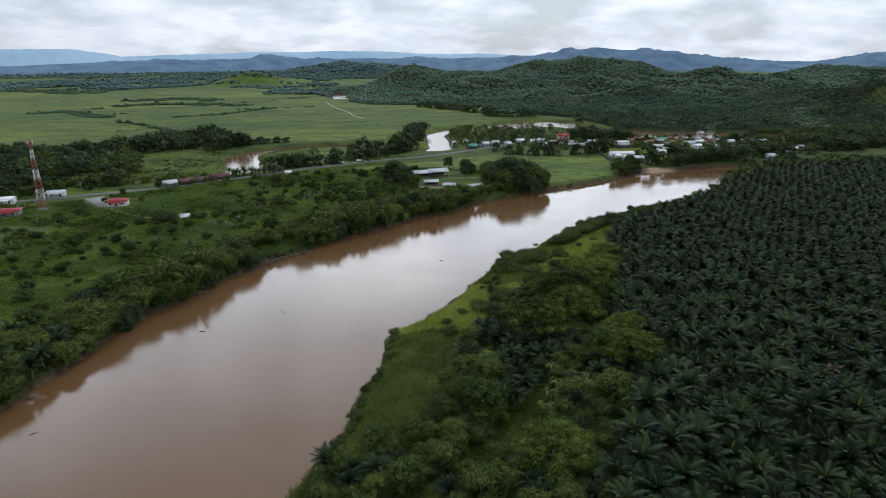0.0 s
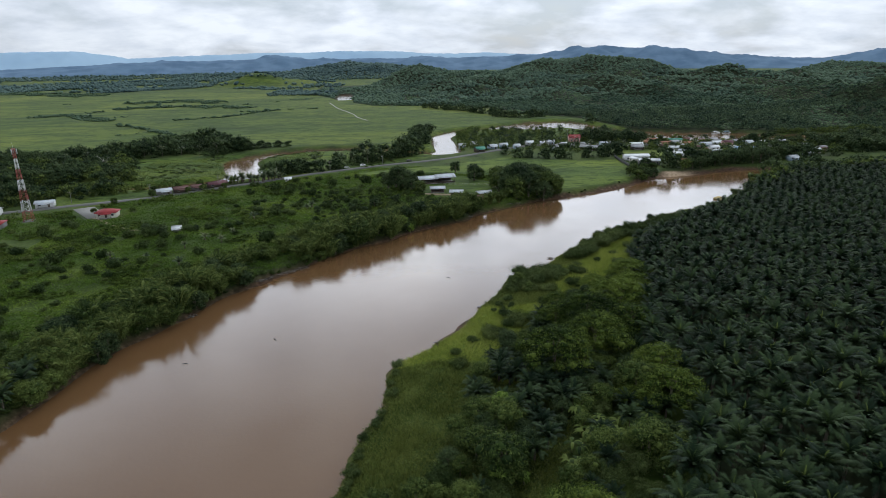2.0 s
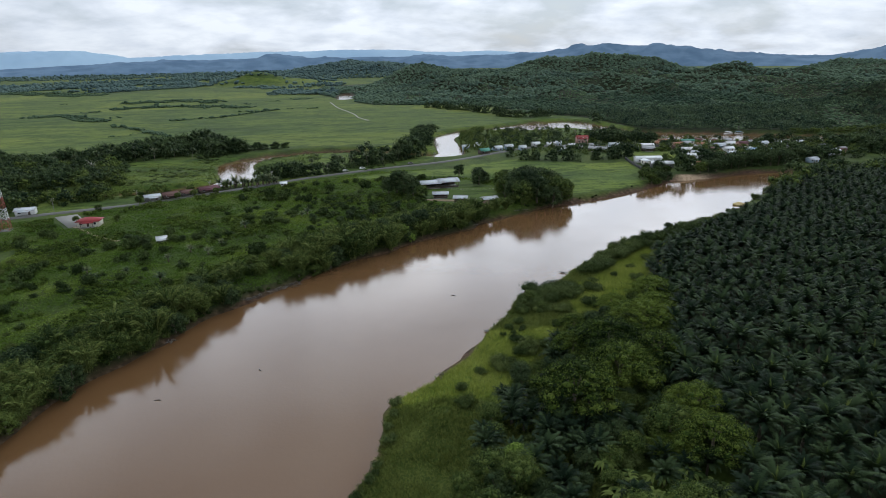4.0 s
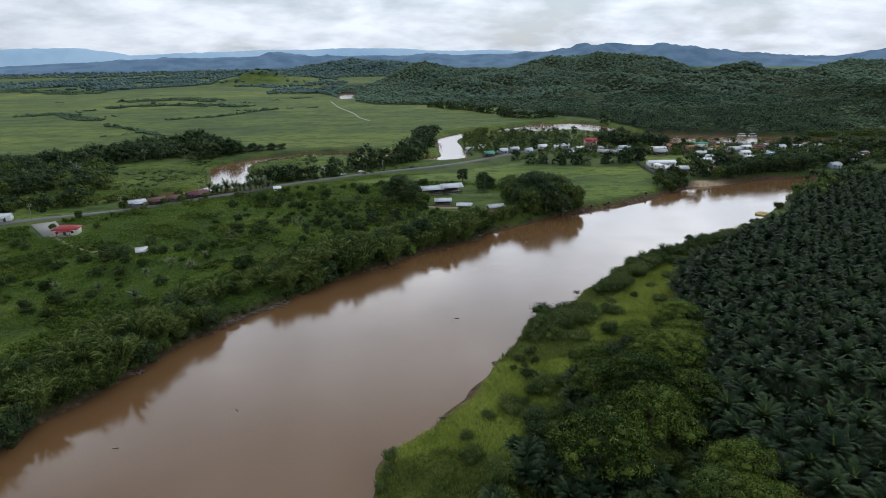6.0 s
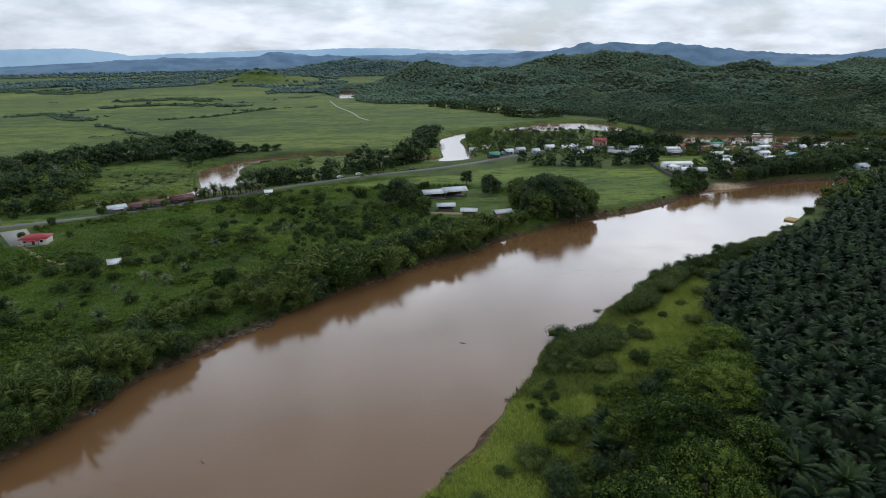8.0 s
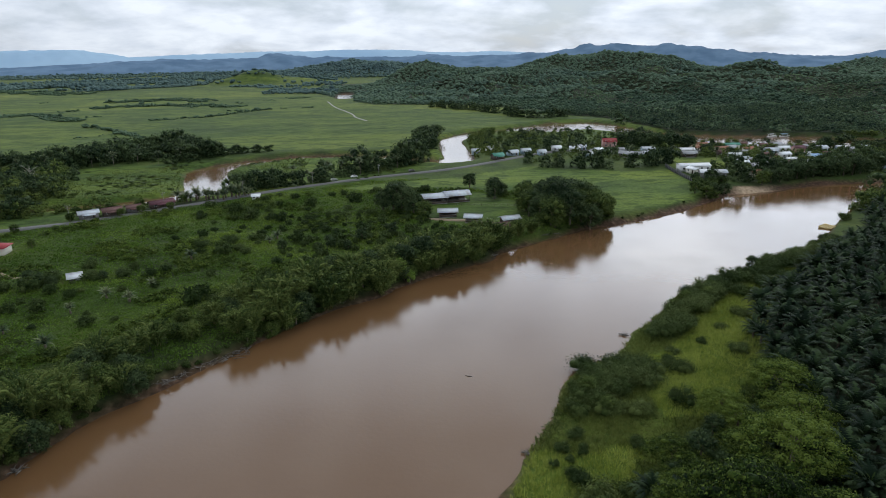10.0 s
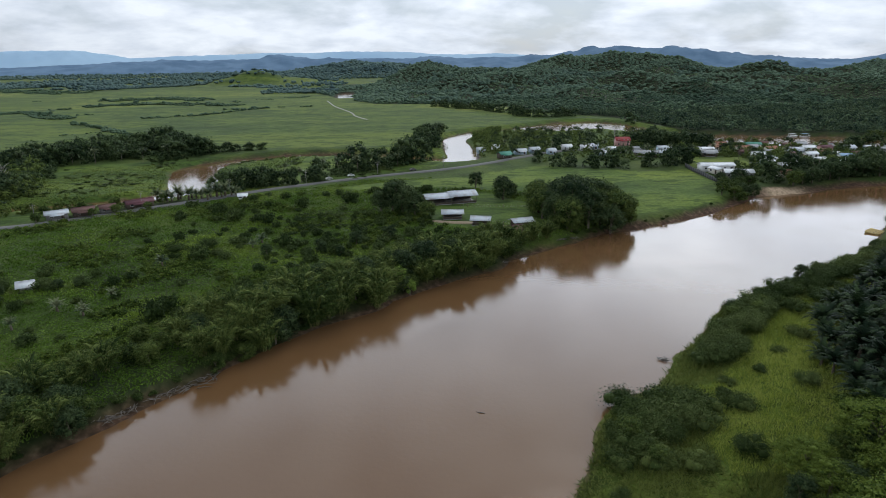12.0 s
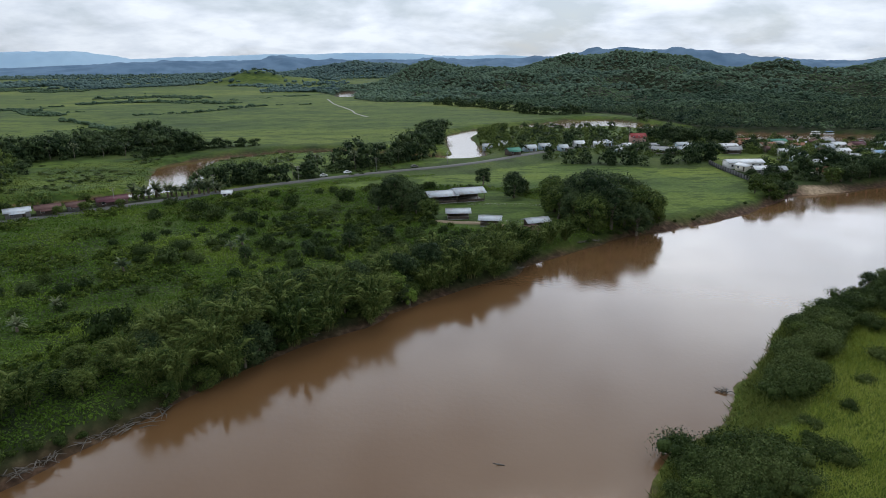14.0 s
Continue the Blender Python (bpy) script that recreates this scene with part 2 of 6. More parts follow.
M["roof_orange"] = roof_sheet("faded_orange_roof_sheet", (0.21, 0.095, 0.06), (0.29, 0.14, 0.09), (0.2, 0.11, 0.08), 0.8)
M["wall_cream"] = plain("cream_plaster", (0.62, 0.58, 0.47), (0.72, 0.69, 0.60), 1.5, 0.85)
M["wall_white"] = plain("white_plaster", (0.62, 0.62, 0.60), (0.76, 0.76, 0.74), 1.5, 0.85)
M["wall_pink"] = plain("pink_plaster", (0.50, 0.28, 0.25), (0.60, 0.36, 0.32), 1.5, 0.85)
M["wall_grey"] = plain("grey_block_wall", (0.15, 0.145, 0.14), (0.24, 0.235, 0.22), 1.5, 0.9)
M["wall_dark"] = plain("stained_block_wall", (0.05, 0.052, 0.055), (0.10, 0.10, 0.10), 1.2, 0.9)
M["wall_wood"] = plain("dark_timber_wall", (0.06, 0.045, 0.035), (0.13, 0.10, 0.08), 2.5, 0.85)
M["wall_blue"] = plain("pale_blue_wall", (0.30, 0.40, 0.48), (0.40, 0.50, 0.56), 1.5, 0.85)
M["timber"] = plain("timber_post", (0.10, 0.08, 0.06), (0.20, 0.17, 0.13), 4.0, 0.85)
M["concrete"] = plain("weathered_concrete", (0.16, 0.155, 0.145), (0.27, 0.265, 0.245), 1.2, 0.9, 0, 0.004)
M["asphalt"] = plain("worn_asphalt", (0.085, 0.085, 0.085), (0.15, 0.147, 0.142), 0.8, 0.9, 0, 0.004)
M["gravel"] = plain("packed_gravel", (0.22, 0.20, 0.18), (0.36, 0.34, 0.30), 1.5, 0.95, 0, 0.01)
M["dirt"] = plain("bare_dirt", (0.20, 0.15, 0.10), (0.32, 0.25, 0.17), 0.7, 0.95, 0, 0.02)
M["steel_red"] = plain("red_tower_paint", (0.24, 0.06, 0.05), (0.33, 0.09, 0.07), 2.0, 0.6)
M["steel_white"] = plain("white_tower_paint", (0.60, 0.60, 0.60), (0.74, 0.74, 0.74), 2.0, 0.6)
M["antenna"] = plain("grey_antenna", (0.45, 0.46, 0.47), (0.58, 0.59, 0.6), 3.0, 0.5)
M["window"] = plain("dark_window_glass", (0.02, 0.024, 0.028), (0.035, 0.04, 0.045), 1.0, 0.12, 0, 0, 2.0, 0.5)
M["yellow_paint"] = plain("yellow_boat_paint", (0.50, 0.36, 0.12), (0.62, 0.50, 0.24), 2.0, 0.5)
M["white_paint"] = plain("white_paint", (0.66, 0.67, 0.68), (0.80, 0.80, 0.80), 2.0, 0.4)
M["dark_rubber"] = plain("dark_tyre", (0.02, 0.02, 0.02), (0.035, 0.035, 0.035), 4.0, 0.8)
# Both ranges have the blue of distance haze put into their base colours.
M["mountain_near"] = leaf_material("hazed_skyline_hills", (0.060, 0.104, 0.165), (0.082, 0.138, 0.208), (0.108, 0.172, 0.248), 0.0, 0.95, 0.011)
M["mountain_far"] = leaf_material("hazed_far_mountains", (0.21, 0.33, 0.45), (0.25, 0.37, 0.49), (0.29, 0.41, 0.52), 0.0, 0.95, 0.002)


def water_material():
    m, nt, b = material("muddy_river_water", 0.05, 0.0, 0.9)
    b.inputs["IOR"].default_value = 1.33
    pos = place_vec(nt)
    silt = noise_node(nt, 0.012, 4.0, pos)
    streak = noise_node(nt, 0.15, 4.0, pos)
    c = mix_node(nt, silt.outputs["Fac"], (0.100, 0.051, 0.020), (0.126, 0.069, 0.031))
    c = mix_node(nt, 0.12, c, mix_node(nt, streak.outputs["Fac"], (0.07, 0.038, 0.02), (0.14, 0.09, 0.055)))
    nt.links.new(c, b.inputs["Base Color"])
    rip = noise_node(nt, 0.9, 3.0, pos)
    slow = noise_node(nt, 0.05, 3.0, pos)
    rr = nt.nodes.new("ShaderNodeMapRange")
    rr.inputs["From Min"].default_value = 0.35
    rr.inputs["From Max"].default_value = 0.75
    rr.inputs["To Min"].default_value = 0.08
    rr.inputs["To Max"].default_value = 0.19
    nt.links.new(slow.outputs["Fac"], rr.inputs["Value"])
    nt.links.new(rr.outputs["Result"], b.inputs["Roughness"])
    bump(nt, b, rip.outputs["Fac"], 0.3, 0.05)
    return m


def ground_material():
    """Grass and weeds, mud at the water's edge, dark litter under trees with crown shade in its tone, mown pasture, by
    the masks of the sheet.
    """
    m, nt, b = material("ground_cover", 0.95, 0.0, 0.15)
    pos = place_vec(nt)
    at = nt.nodes.new("ShaderNodeAttribute")
    at.attribute_name = "cover"
    sep = nt.nodes.new("ShaderNodeSeparateColor")
    nt.links.new(at.outputs["Color"], sep.inputs["Color"])
    big = noise_node(nt, 0.006, 4.0, pos)
    med = noise_node(nt, 0.05, 5.0, pos)
    fine = noise_node(nt, 0.6, 5.0, pos)
    grass = ramp_node(nt, med.outputs["Fac"], [(0.30, (0.017, 0.031, 0.006)), (0.5, (0.034, 0.059, 0.010)), (0.72, (0.066, 0.088, 0.016))])
    field = ramp_node(nt, big.outputs["Fac"], [(0.32, (0.086, 0.128, 0.022)), (0.5, (0.124, 0.168, 0.024)), (0.68, (0.172, 0.204, 0.035))])
    tone = ramp_node(nt, fine.outputs["Fac"], [(0.3, (0.66, 0.68, 0.62)), (0.7, (1.15, 1.12, 1.1))])
    tuft_map = nt.nodes.new("ShaderNodeMapping")
    tuft_map.inputs["Scale"].default_value = (0.10, 0.24, 0.1)
    nt.links.new(pos, tuft_map.inputs["Vector"])
    tuft = noise_node(nt, 1.0, 4.0, tuft_map.outputs["Vector"])
    tuft_r = ramp_node(nt, tuft.outputs["Fac"], [(0.38, (0.42, 0.5, 0.42)), (0.50, (1, 1, 1)), (0.62, (1, 1, 1)), (0.75, (1.2, 1.12, 1.0))])
    plots = nt.nodes.new("ShaderNodeTexVoronoi")
    plots.inputs["Scale"].default_value = 0.0055
    nt.links.new(pos, plots.inputs["Vector"])
    plot_r = ramp_node(nt, plots.outputs["Color"], [(0.2, (0.62, 0.72, 0.80)), (0.8, (1.12, 1.08, 1.0))])
    lie = nt.nodes.new("ShaderNodeMapping")
    lie.inputs["Scale"].default_value = (0.011, 0.034, 0.02)
    lie.inputs["Rotation"].default_value = (0, 0, 0.22)
    nt.links.new(pos, lie.inputs["Vector"])
    swath = noise_node(nt, 1.0, 6.0, lie.outputs["Vector"])
    swath_r = ramp_node(nt, swath.outputs["Fac"], [(0.34, (0.46, 0.58, 0.55)), (0.5, (0.92, 0.95, 0.92)), (0.66, (1.22, 1.15, 1.05))])
    meadow = mix_node(nt, 1.0, field.outputs["Color"], swath_r.outputs["Color"], "MULTIPLY")
    meadow = mix_node(nt, 1.0, meadow, tuft_r.outputs["Color"], "MULTIPLY")
    meadow = mix_node(nt, 1.0, meadow, plot_r.outputs["Color"], "MULTIPLY")
    c = mix_node(nt, sep.outputs["Blue"], grass.outputs["Color"], meadow)
    # Forest-floor tone lowered towards black to hold the shade under dense crowns.
    shaded_litter = mix_node(nt, med.outputs["Fac"], (0.010, 0.016, 0.007), (0.026, 0.036, 0.014))
    c = mix_node(nt, sep.outputs["Green"], c, shaded_litter)
    mud = ramp_node(nt, fine.outputs["Fac"], [(0.3, (0.038, 0.022, 0.014)), (0.55, (0.068, 0.040, 0.026)), (0.75, (0.11, 0.072, 0.048))])
    c = mix_node(nt, sep.outputs["Red"], c, mud.outputs["Color"])
    sand = mix_node(nt, fine.outputs["Fac"], (0.26, 0.19, 0.13), (0.40, 0.31, 0.22))
    c = mix_node(nt, at.outputs["Alpha"], c, sand)
    c = mix_node(nt, 1.0, c, tone.outputs["Color"], "MULTIPLY")
    nt.links.new(c, b.inputs["Base Color"])
    bump(nt, b, fine.outputs["Fac"], 0.7, 0.35)
    return m


M["water"] = water_material()
M["ground"] = ground_material()


# ---- shape helpers ----
def spline(pts, n=6):
    """A smooth line through control points."""
    p = np.array(pts, float)
    q = np.vstack([2 * p[0] - p[1], p, 2 * p[-1] - p[-2]])
    out = []
    for i in range(1, len(q) - 2):
        a, b_, c, d = q[i - 1], q[i], q[i + 1], q[i + 2]
        for t in np.arange(n) / n:
            out.append(0.5 * (2 * b_ + (c - a) * t + (2 * a - 5 * b_ + 4 * c - d) * t**2 + (3 * b_ - a - 3 * c + d) * t**3))
    out.append(q[-2])
    return np.array(out)


def seg_dist(line, x, y, width=None):
    """Distance from points to a line; with widths, less the half-width there."""
    best = np.full(x.shape, 1e9)
    for i in range(len(line) - 1):
        (ax, ay), (bx, by) = line[i][:2], line[i + 1][:2]
        dx, dy = bx - ax, by - ay
        t = np.clip(((x - ax) * dx + (y - ay) * dy) / (dx * dx + dy * dy + 1e-9), 0, 1)
        d = np.hypot(x - ax - t * dx, y - ay - t * dy)
        if width is not None:
            d = d - (width[i] + t * (width[i + 1] - width[i]))
        best = np.minimum(best, d)
    return best


def inside(poly, x, y):
    hit = np.zeros(x.shape, bool)
    n = len(poly)
    for i in range(n):
        (ax, ay), (bx, by) = poly[i][:2], poly[(i + 1) % n][:2]
        cross = (ay > y) != (by > y)
        hit ^= cross & (x < (bx - ax) * (y - ay) / (by - ay + 1e-12) + ax)
    return hit


def poly_sd(poly, x, y):
    d = seg_dist(np.vstack([poly, poly[:1]]), x, y)
    return np.where(inside(poly, x, y), -d, d)


def wobble(x, y, scale, seed=0.0):
    """Cheap smooth noise, about -1 to 1."""
    u, v = x / scale + seed * 3.7, y / scale - seed * 2.3
    return (np.sin(1.7 * u + 1.3 * np.sin(v * 1.1 + seed)) + np.sin(1.9 * v + 1.6 * np.sin(u * 0.9 - seed)) + np.sin(2.9 * u - 2.3 * v + seed * 1.7) * 0.6) / 2.6


class Geo:
    """Collects vertices, quads and triangles for one mesh."""

    def __init__(self):
        self.v, self.q, self.t, self.n = [], [], [], 0

    def add(self, v, q=None, t=None):
        v = np.asarray(v, float).reshape(-1, 3)
        if q is not None and len(q):
            self.q.append(np.asarray(q, int).reshape(-1, 4) + self.n)
        if t is not None and len(t):
            self.t.append(np.asarray(t, int).reshape(-1, 3) + self.n)
        self.v.append(v)
        self.n += len(v)
        return self

    def arrays(self):
        v = np.vstack(self.v) if self.v else np.zeros((0, 3))
        q = np.vstack(self.q) if self.q else np.zeros((0, 4), int)
        t = np.vstack(self.t) if self.t else np.zeros((0, 3), int)
        return v, q, t

    def mesh(self, name, mat, smooth=False):
        v, q, t = self.arrays()
        me = bpy.data.meshes.new(name)
        me.vertices.add(len(v))
        me.vertices.foreach_set("co", v.astype(np.float32).ravel())
        loops = np.concatenate([q.ravel(), t.ravel()]).astype(np.int32)
        me.loops.add(len(loops))
        me.loops.foreach_set("vertex_index", loops)
        start = np.concatenate([np.arange(len(q)) * 4, len(q) * 4 + np.arange(len(t)) * 3]).astype(np.int32)
        me.polygons.add(len(start))
        me.polygons.foreach_set("loop_start", start)
        if smooth:
            me.polygons.foreach_set("use_smooth", np.ones(len(start), bool))
        me.update(calc_edges=True)
        me.validate()
        me.materials.append(mat)
        return me

    def box(self, x0, y0, z0, x1, y1, z1):
        v = [(x, y, z) for z in (z0, z1) for x, y in ((x0, y0), (x1, y0), (x1, y1), (x0, y1))]
        return self.add(v, [(3, 2, 1, 0), (4, 5, 6, 7), (0, 1, 5, 4), (1, 2, 6, 5), (2, 3, 7, 6), (3, 0, 4, 7)])

    def tube(self, pts, radii, sides=6):
        p = np.array(pts, float)
        k = len(p)
        rings = []
        for i in range(k):
            d = p[min(i + 1, k - 1)] - p[max(i - 1, 0)]
            d = d / (np.linalg.norm(d) + 1e-9)
            a = np.cross(d, (0.31, 0.95, 0.05) if abs(d[1]) < 0.9 else (1.0, 0.1, 0.0))
            a /= np.linalg.norm(a) + 1e-9
            b_ = np.cross(d, a)
            ang = np.arange(sides) * 2 * math.pi / sides
            rings.append(p[i] + radii[i] * (np.cos(ang)[:, None] * a + np.sin(ang)[:, None] * b_))
        v = np.vstack(rings)
        q = [(i * sides + j, i * sides + (j + 1) % sides, (i + 1) * sides + (j + 1) % sides, (i + 1) * sides + j) for i in range(k - 1) for j in range(sides)]
        caps = [(0, j + 1, j) for j in range(1, sides - 1)] + [((k - 1) * sides, (k - 1) * sides + j, (k - 1) * sides + j + 1) for j in range(1, sides - 1)]
        return self.add(v, q, caps)

    def cards(self, p, d, length, width, rng, fold=0.18):
        """Leaf-shaped quads from points p along directions d."""
        n = len(p)
        length = np.broadcast_to(length, (n,))[:, None]
        width = np.broadcast_to(width, (n,))[:, None]
        s = np.cross(d, rng.normal(size=(n, 3)))
        s /= np.linalg.norm(s, axis=1, keepdims=True) + 1e-9
        up = np.cross(s, d)
        midp = p + d * length * 0.5 + up * length * fold
        v = np.stack([p, midp + s * width / 2, p + d * length, midp - s * width / 2], 1).reshape(-1, 3)
        return self.add(v, np.arange(4 * n).reshape(-1, 4))


def leaf_tris(g, p, d, length, width, rng):
    """Small three-cornered leaves, for dense crowns."""
    n = len(p)
    s = np.cross(d, rng.normal(size=(n, 3)))
    s /= np.linalg.norm(s, axis=1, keepdims=True) + 1e-9
    length, width = np.broadcast_to(length, (n,))[:, None], np.broadcast_to(width, (n,))[:, None]
    v = np.stack([p - s * width / 2, p + s * width / 2, p + d * length], 1).reshape(-1, 3)
    return g.add(v, None, np.arange(3 * n).reshape(-1, 3))


ICO_V = np.array([(0, 0, 1)] + [(0.894 * math.cos(a), 0.894 * math.sin(a), 0.447) for a in np.arange(5) * 2 * math.pi / 5] + [(0.894 * math.cos(a), 0.894 * math.sin(a), -0.447) for a in (np.arange(5) + 0.5) * 2 * math.pi / 5] + [(0, 0, -1)])
ICO_T = np.array([(0, i, i % 5 + 1) for i in range(1, 6)] + [(i, i + 5, i % 5 + 1) for i in range(1, 6)] + [(i % 5 + 1, i + 5, i % 5 + 6) for i in range(1, 6)] + [(11, i % 5 + 6, i + 5) for i in range(1, 6)])




def unit(v):
    return v / (np.linalg.norm(v, axis=-1, keepdims=True) + 1e-9)


def clump_crown(rng, centres, radii, per, leaf, up=0.25, droop=0.15, squash=0.8, core=0.5, ragged=0.45):
    """A crown of leafy clumps, open between them: each a rough heart under leaves that lie along its surface."""
    g = Geo()
    for c, r in zip(centres, radii):
        d = unit(rng.normal(size=(per, 3)) + (0, 0, up))
        p = c + d * (r * (1 - ragged + ragged * 1.35 * rng.random((per, 1)))) * (1, 1, squash)
        face = unit(d + 0.42 * rng.normal(size=(per, 3)))
        way = unit(np.cross(face, rng.normal(size=(per, 3))) + 0.35 * d - (0, 0, droop))
        side = unit(np.cross(face, way))
        size = (leaf * rng.uniform(0.6, 1.35, per))[:, None]
        base = p - way * size * 0.45
        v = np.stack([base - side * size * 0.46, base + side * size * 0.46, base + way * size * 1.25], 1).reshape(-1, 3)
        g.add(v, None, np.arange(3 * per).reshape(-1, 3))
        if core:
            g.add(c + ICO_V * r * core * (1, 1, squash) * rng.uniform(0.78, 1.12, (12, 1)), None, ICO_T)
    return g


def stamp(name, mat, protos, places, rng):
    """One joined mesh: prototypes set down at (x, y, z, scale, turn[, height scale])."""
    g = Geo()
    kinds = rng.integers(0, len(protos), len(places))
    places = np.asarray(places, float)
    for k, proto in enumerate(protos):
        v, q, t = proto.arrays()
        pl = places[kinds == k]
        if not len(pl):
            continue
        c, s = np.cos(pl[:, 4]), np.sin(pl[:, 4])
        hs = pl[:, 5] if pl.shape[1] > 5 else pl[:, 3]
        x = (v[:, 0] * c[:, None] - v[:, 1] * s[:, None]) * pl[:, 3:4] + pl[:, 0:1]
        y = (v[:, 0] * s[:, None] + v[:, 1] * c[:, None]) * pl[:, 3:4] + pl[:, 1:2]
        z = v[:, 2] * hs[:, None] + pl[:, 2:3]
        off = np.arange(len(pl))[:, None, None] * len(v)
        g.add(np.stack([x, y, z], -1).reshape(-1, 3), (q[None] + off).reshape(-1, 4) if len(q) else None, (t[None] + off).reshape(-1, 3) if len(t) else None)
    return new(name, g.mesh(name, mat))


def part(name, data, parent, label=""):
    ob = new(name, data)
    ob.parent = parent
    if label:
        ob["label"] = label
    return ob


def thing(name, label, category, group="", kind=""):
    return tagged(new(name), label, category, group, kind)


def at_pose(x, y, z, turn=0.0, scale=1.0, lean=0.0):
    return pose(x, y, z, lean, 0, turn) @ Matrix.Diagonal((scale, scale, scale, 1))


# ---- the lie of the land ----
BANK_WEST = spline([(-150, -300), (-112, 20), (-95, 120), (-89.5, 142), (-86, 156), (-82, 170), (-75, 193), (-62, 212), (-55, 228), (-42, 244), (-33, 253.5), (-25, 263), (-14, 275), (-3, 286), (9, 294), (16, 302), (38, 317.5), (50, 324), (56, 333), (80, 348), (99, 360), (117, 366.5), (148, 380.5), (178, 400), (196, 414), (226, 419), (257, 430), (300, 432), (380, 440), (470, 452), (560, 480), (610, 530), (600, 560)], 5)
BANK_EAST = spline([(-75, -300), (-45, 0), (-30, 72), (-17, 101), (-7, 121), (-3.5, 137), (2, 150), (5, 167), (9, 174), (17, 182), (29, 197), (38, 210), (46, 222), (54, 236), (69, 246), (77, 256), (90, 268), (101, 280), (113, 289), (139, 303), (186, 330), (213, 354), (272, 400), (335, 408), (430, 411), (570, 438), (660, 500), (660, 570), (600, 610)], 5)
RIVER = np.vstack([BANK_WEST, BANK_EAST[::-1]])
BEND = spline([(620, 560, 30), (540, 556, 27), (480, 562, 28), (412, 573, 32), (375, 586, 36), (343, 598, 37), (315, 608, 34), (284, 632, 24), (256, 668, 18), (238, 716, 24), (216, 740, 34), (178, 722, 28), (138, 712, 12), (98, 692, 10), (74, 655, 10), (70, 600, 11), (67, 550, 11.5), (48, 545, 9), (5, 572, 9), (-45, 578, 9), (-75, 566, 9.5), (-95, 551, 11), (-105, 532, 13), (-101, 510, 13), (-95, 488, 13), (-93, 463, 12), (-118, 441, 8), (-200, 425, 7), (-330, 420, 8)], 5)
POND = spline([(-51, 1200, 11), (-50, 1270, 15), (-54, 1350, 12)], 4)
HILLS = [
    (597, 1540, 130, 230, 66), (388, 1500, 110, 180, 44), (108, 1560, 85, 170, 38), (229, 1480, 90, 150, 25), (760, 1400, 90, 140, 9), (1191, 1480, 150, 200, 37),
    (891, 1330, 200, 200, 25), (1468, 1250, 200, 220, 59), (523, 1120, 190, 200, 9), (850, 980, 230, 190, 6), (1100, 900, 260, 220, 7), (278, 1250, 160, 170, 9),
    (-331, 1815, 85, 70, 27), (-230, 1850, 110, 90, 14), (-90, 2600, 210, 200, 31), (20, 2700, 260, 200, 20), (620, 700, 150, 90, 8), (745, 815, 90, 90, 17),
]
FOREST_EDGE = np.array([(-500, 1440), (-240, 1420), (-105, 1335), (-66, 1216), (-34, 1206), (-26, 1110), (5, 1040), (121, 1010), (184, 945), (205, 862), (262, 780), (284, 650), (334, 622), (423, 609), (508, 600), (565, 585), (620, 530), (760, 470), (1600, 420)])
PALM_EDGE = spline([(20, 20), (44, 90), (54, 107), (65, 119), (73, 134), (75, 163), (87, 190), (103, 229), (119, 260), (150, 283), (190, 317), (240, 366), (285, 404), (345, 436), (430, 452)], 4)
PALM_LAND = np.vstack([PALM_EDGE, [(470, 440), (440, 300), (260, 20)]])
PASTURE = np.array([(112, 374), (150, 388), (181, 408), (186, 440), (189, 472), (150, 476), (110, 500), (60, 474), (20, 462), (-12, 452), (0, 440), (52, 440), (75, 428), (100, 425), (108, 400)], float)
SPORTS = np.array([(196, 484), (212, 516), (246, 511), (233, 478)], float)
HOUSE_YARD = np.array([(-168, 371), (-147, 340), (-130, 345), (-132, 353), (-154, 375)], float)
YARD = np.array([(36, 370), (56, 358), (72, 360), (82, 372), (78, 402), (62, 428), (20, 425), (22, 402)], float)


def river_sd(x, y):
    sd = poly_sd(RIVER, x, y)
    sd = np.minimum(sd, seg_dist(BEND, x, y, BEND[:, 2]))
    return np.minimum(sd, seg_dist(POND, x, y, POND[:, 2]))


def hill_height(x, y):
    h = np.zeros(x.shape)
    for cx, cy, sx, sy, hh in HILLS:
        h = h + hh * np.exp(-((x - cx) / sx) ** 2 - ((y - cy) / sy) ** 2)
    edge = np.interp(x, FOREST_EDGE[:, 0], FOREST_EDGE[:, 1])
    inland = np.clip((y - edge) / 140, 0, 1)
    h = h * np.maximum(inland, np.clip((y - 1700) / 80, 0, 1))
    folds = wobble(x, y, 95, 1.0) * 0.22 + wobble(x, y, 42, 2.0) * 0.12 + wobble(x, y, 190, 6.0) * 0.12
    # Gullies and spurs run down the slopes that face the plain.
    spur = np.abs(wobble(x + 0.35 * y, y * 0.28, 62, 4.0)) * 1.6 - 0.75 + 0.4 * wobble(x, y, 38, 9.0)
    face = np.clip((1400 - y) / 110, 0, 1) * inland * np.clip(h / 10, 0, 1)
    return h * (1 + folds) + 15.0 * spur * face + 7.0 * face


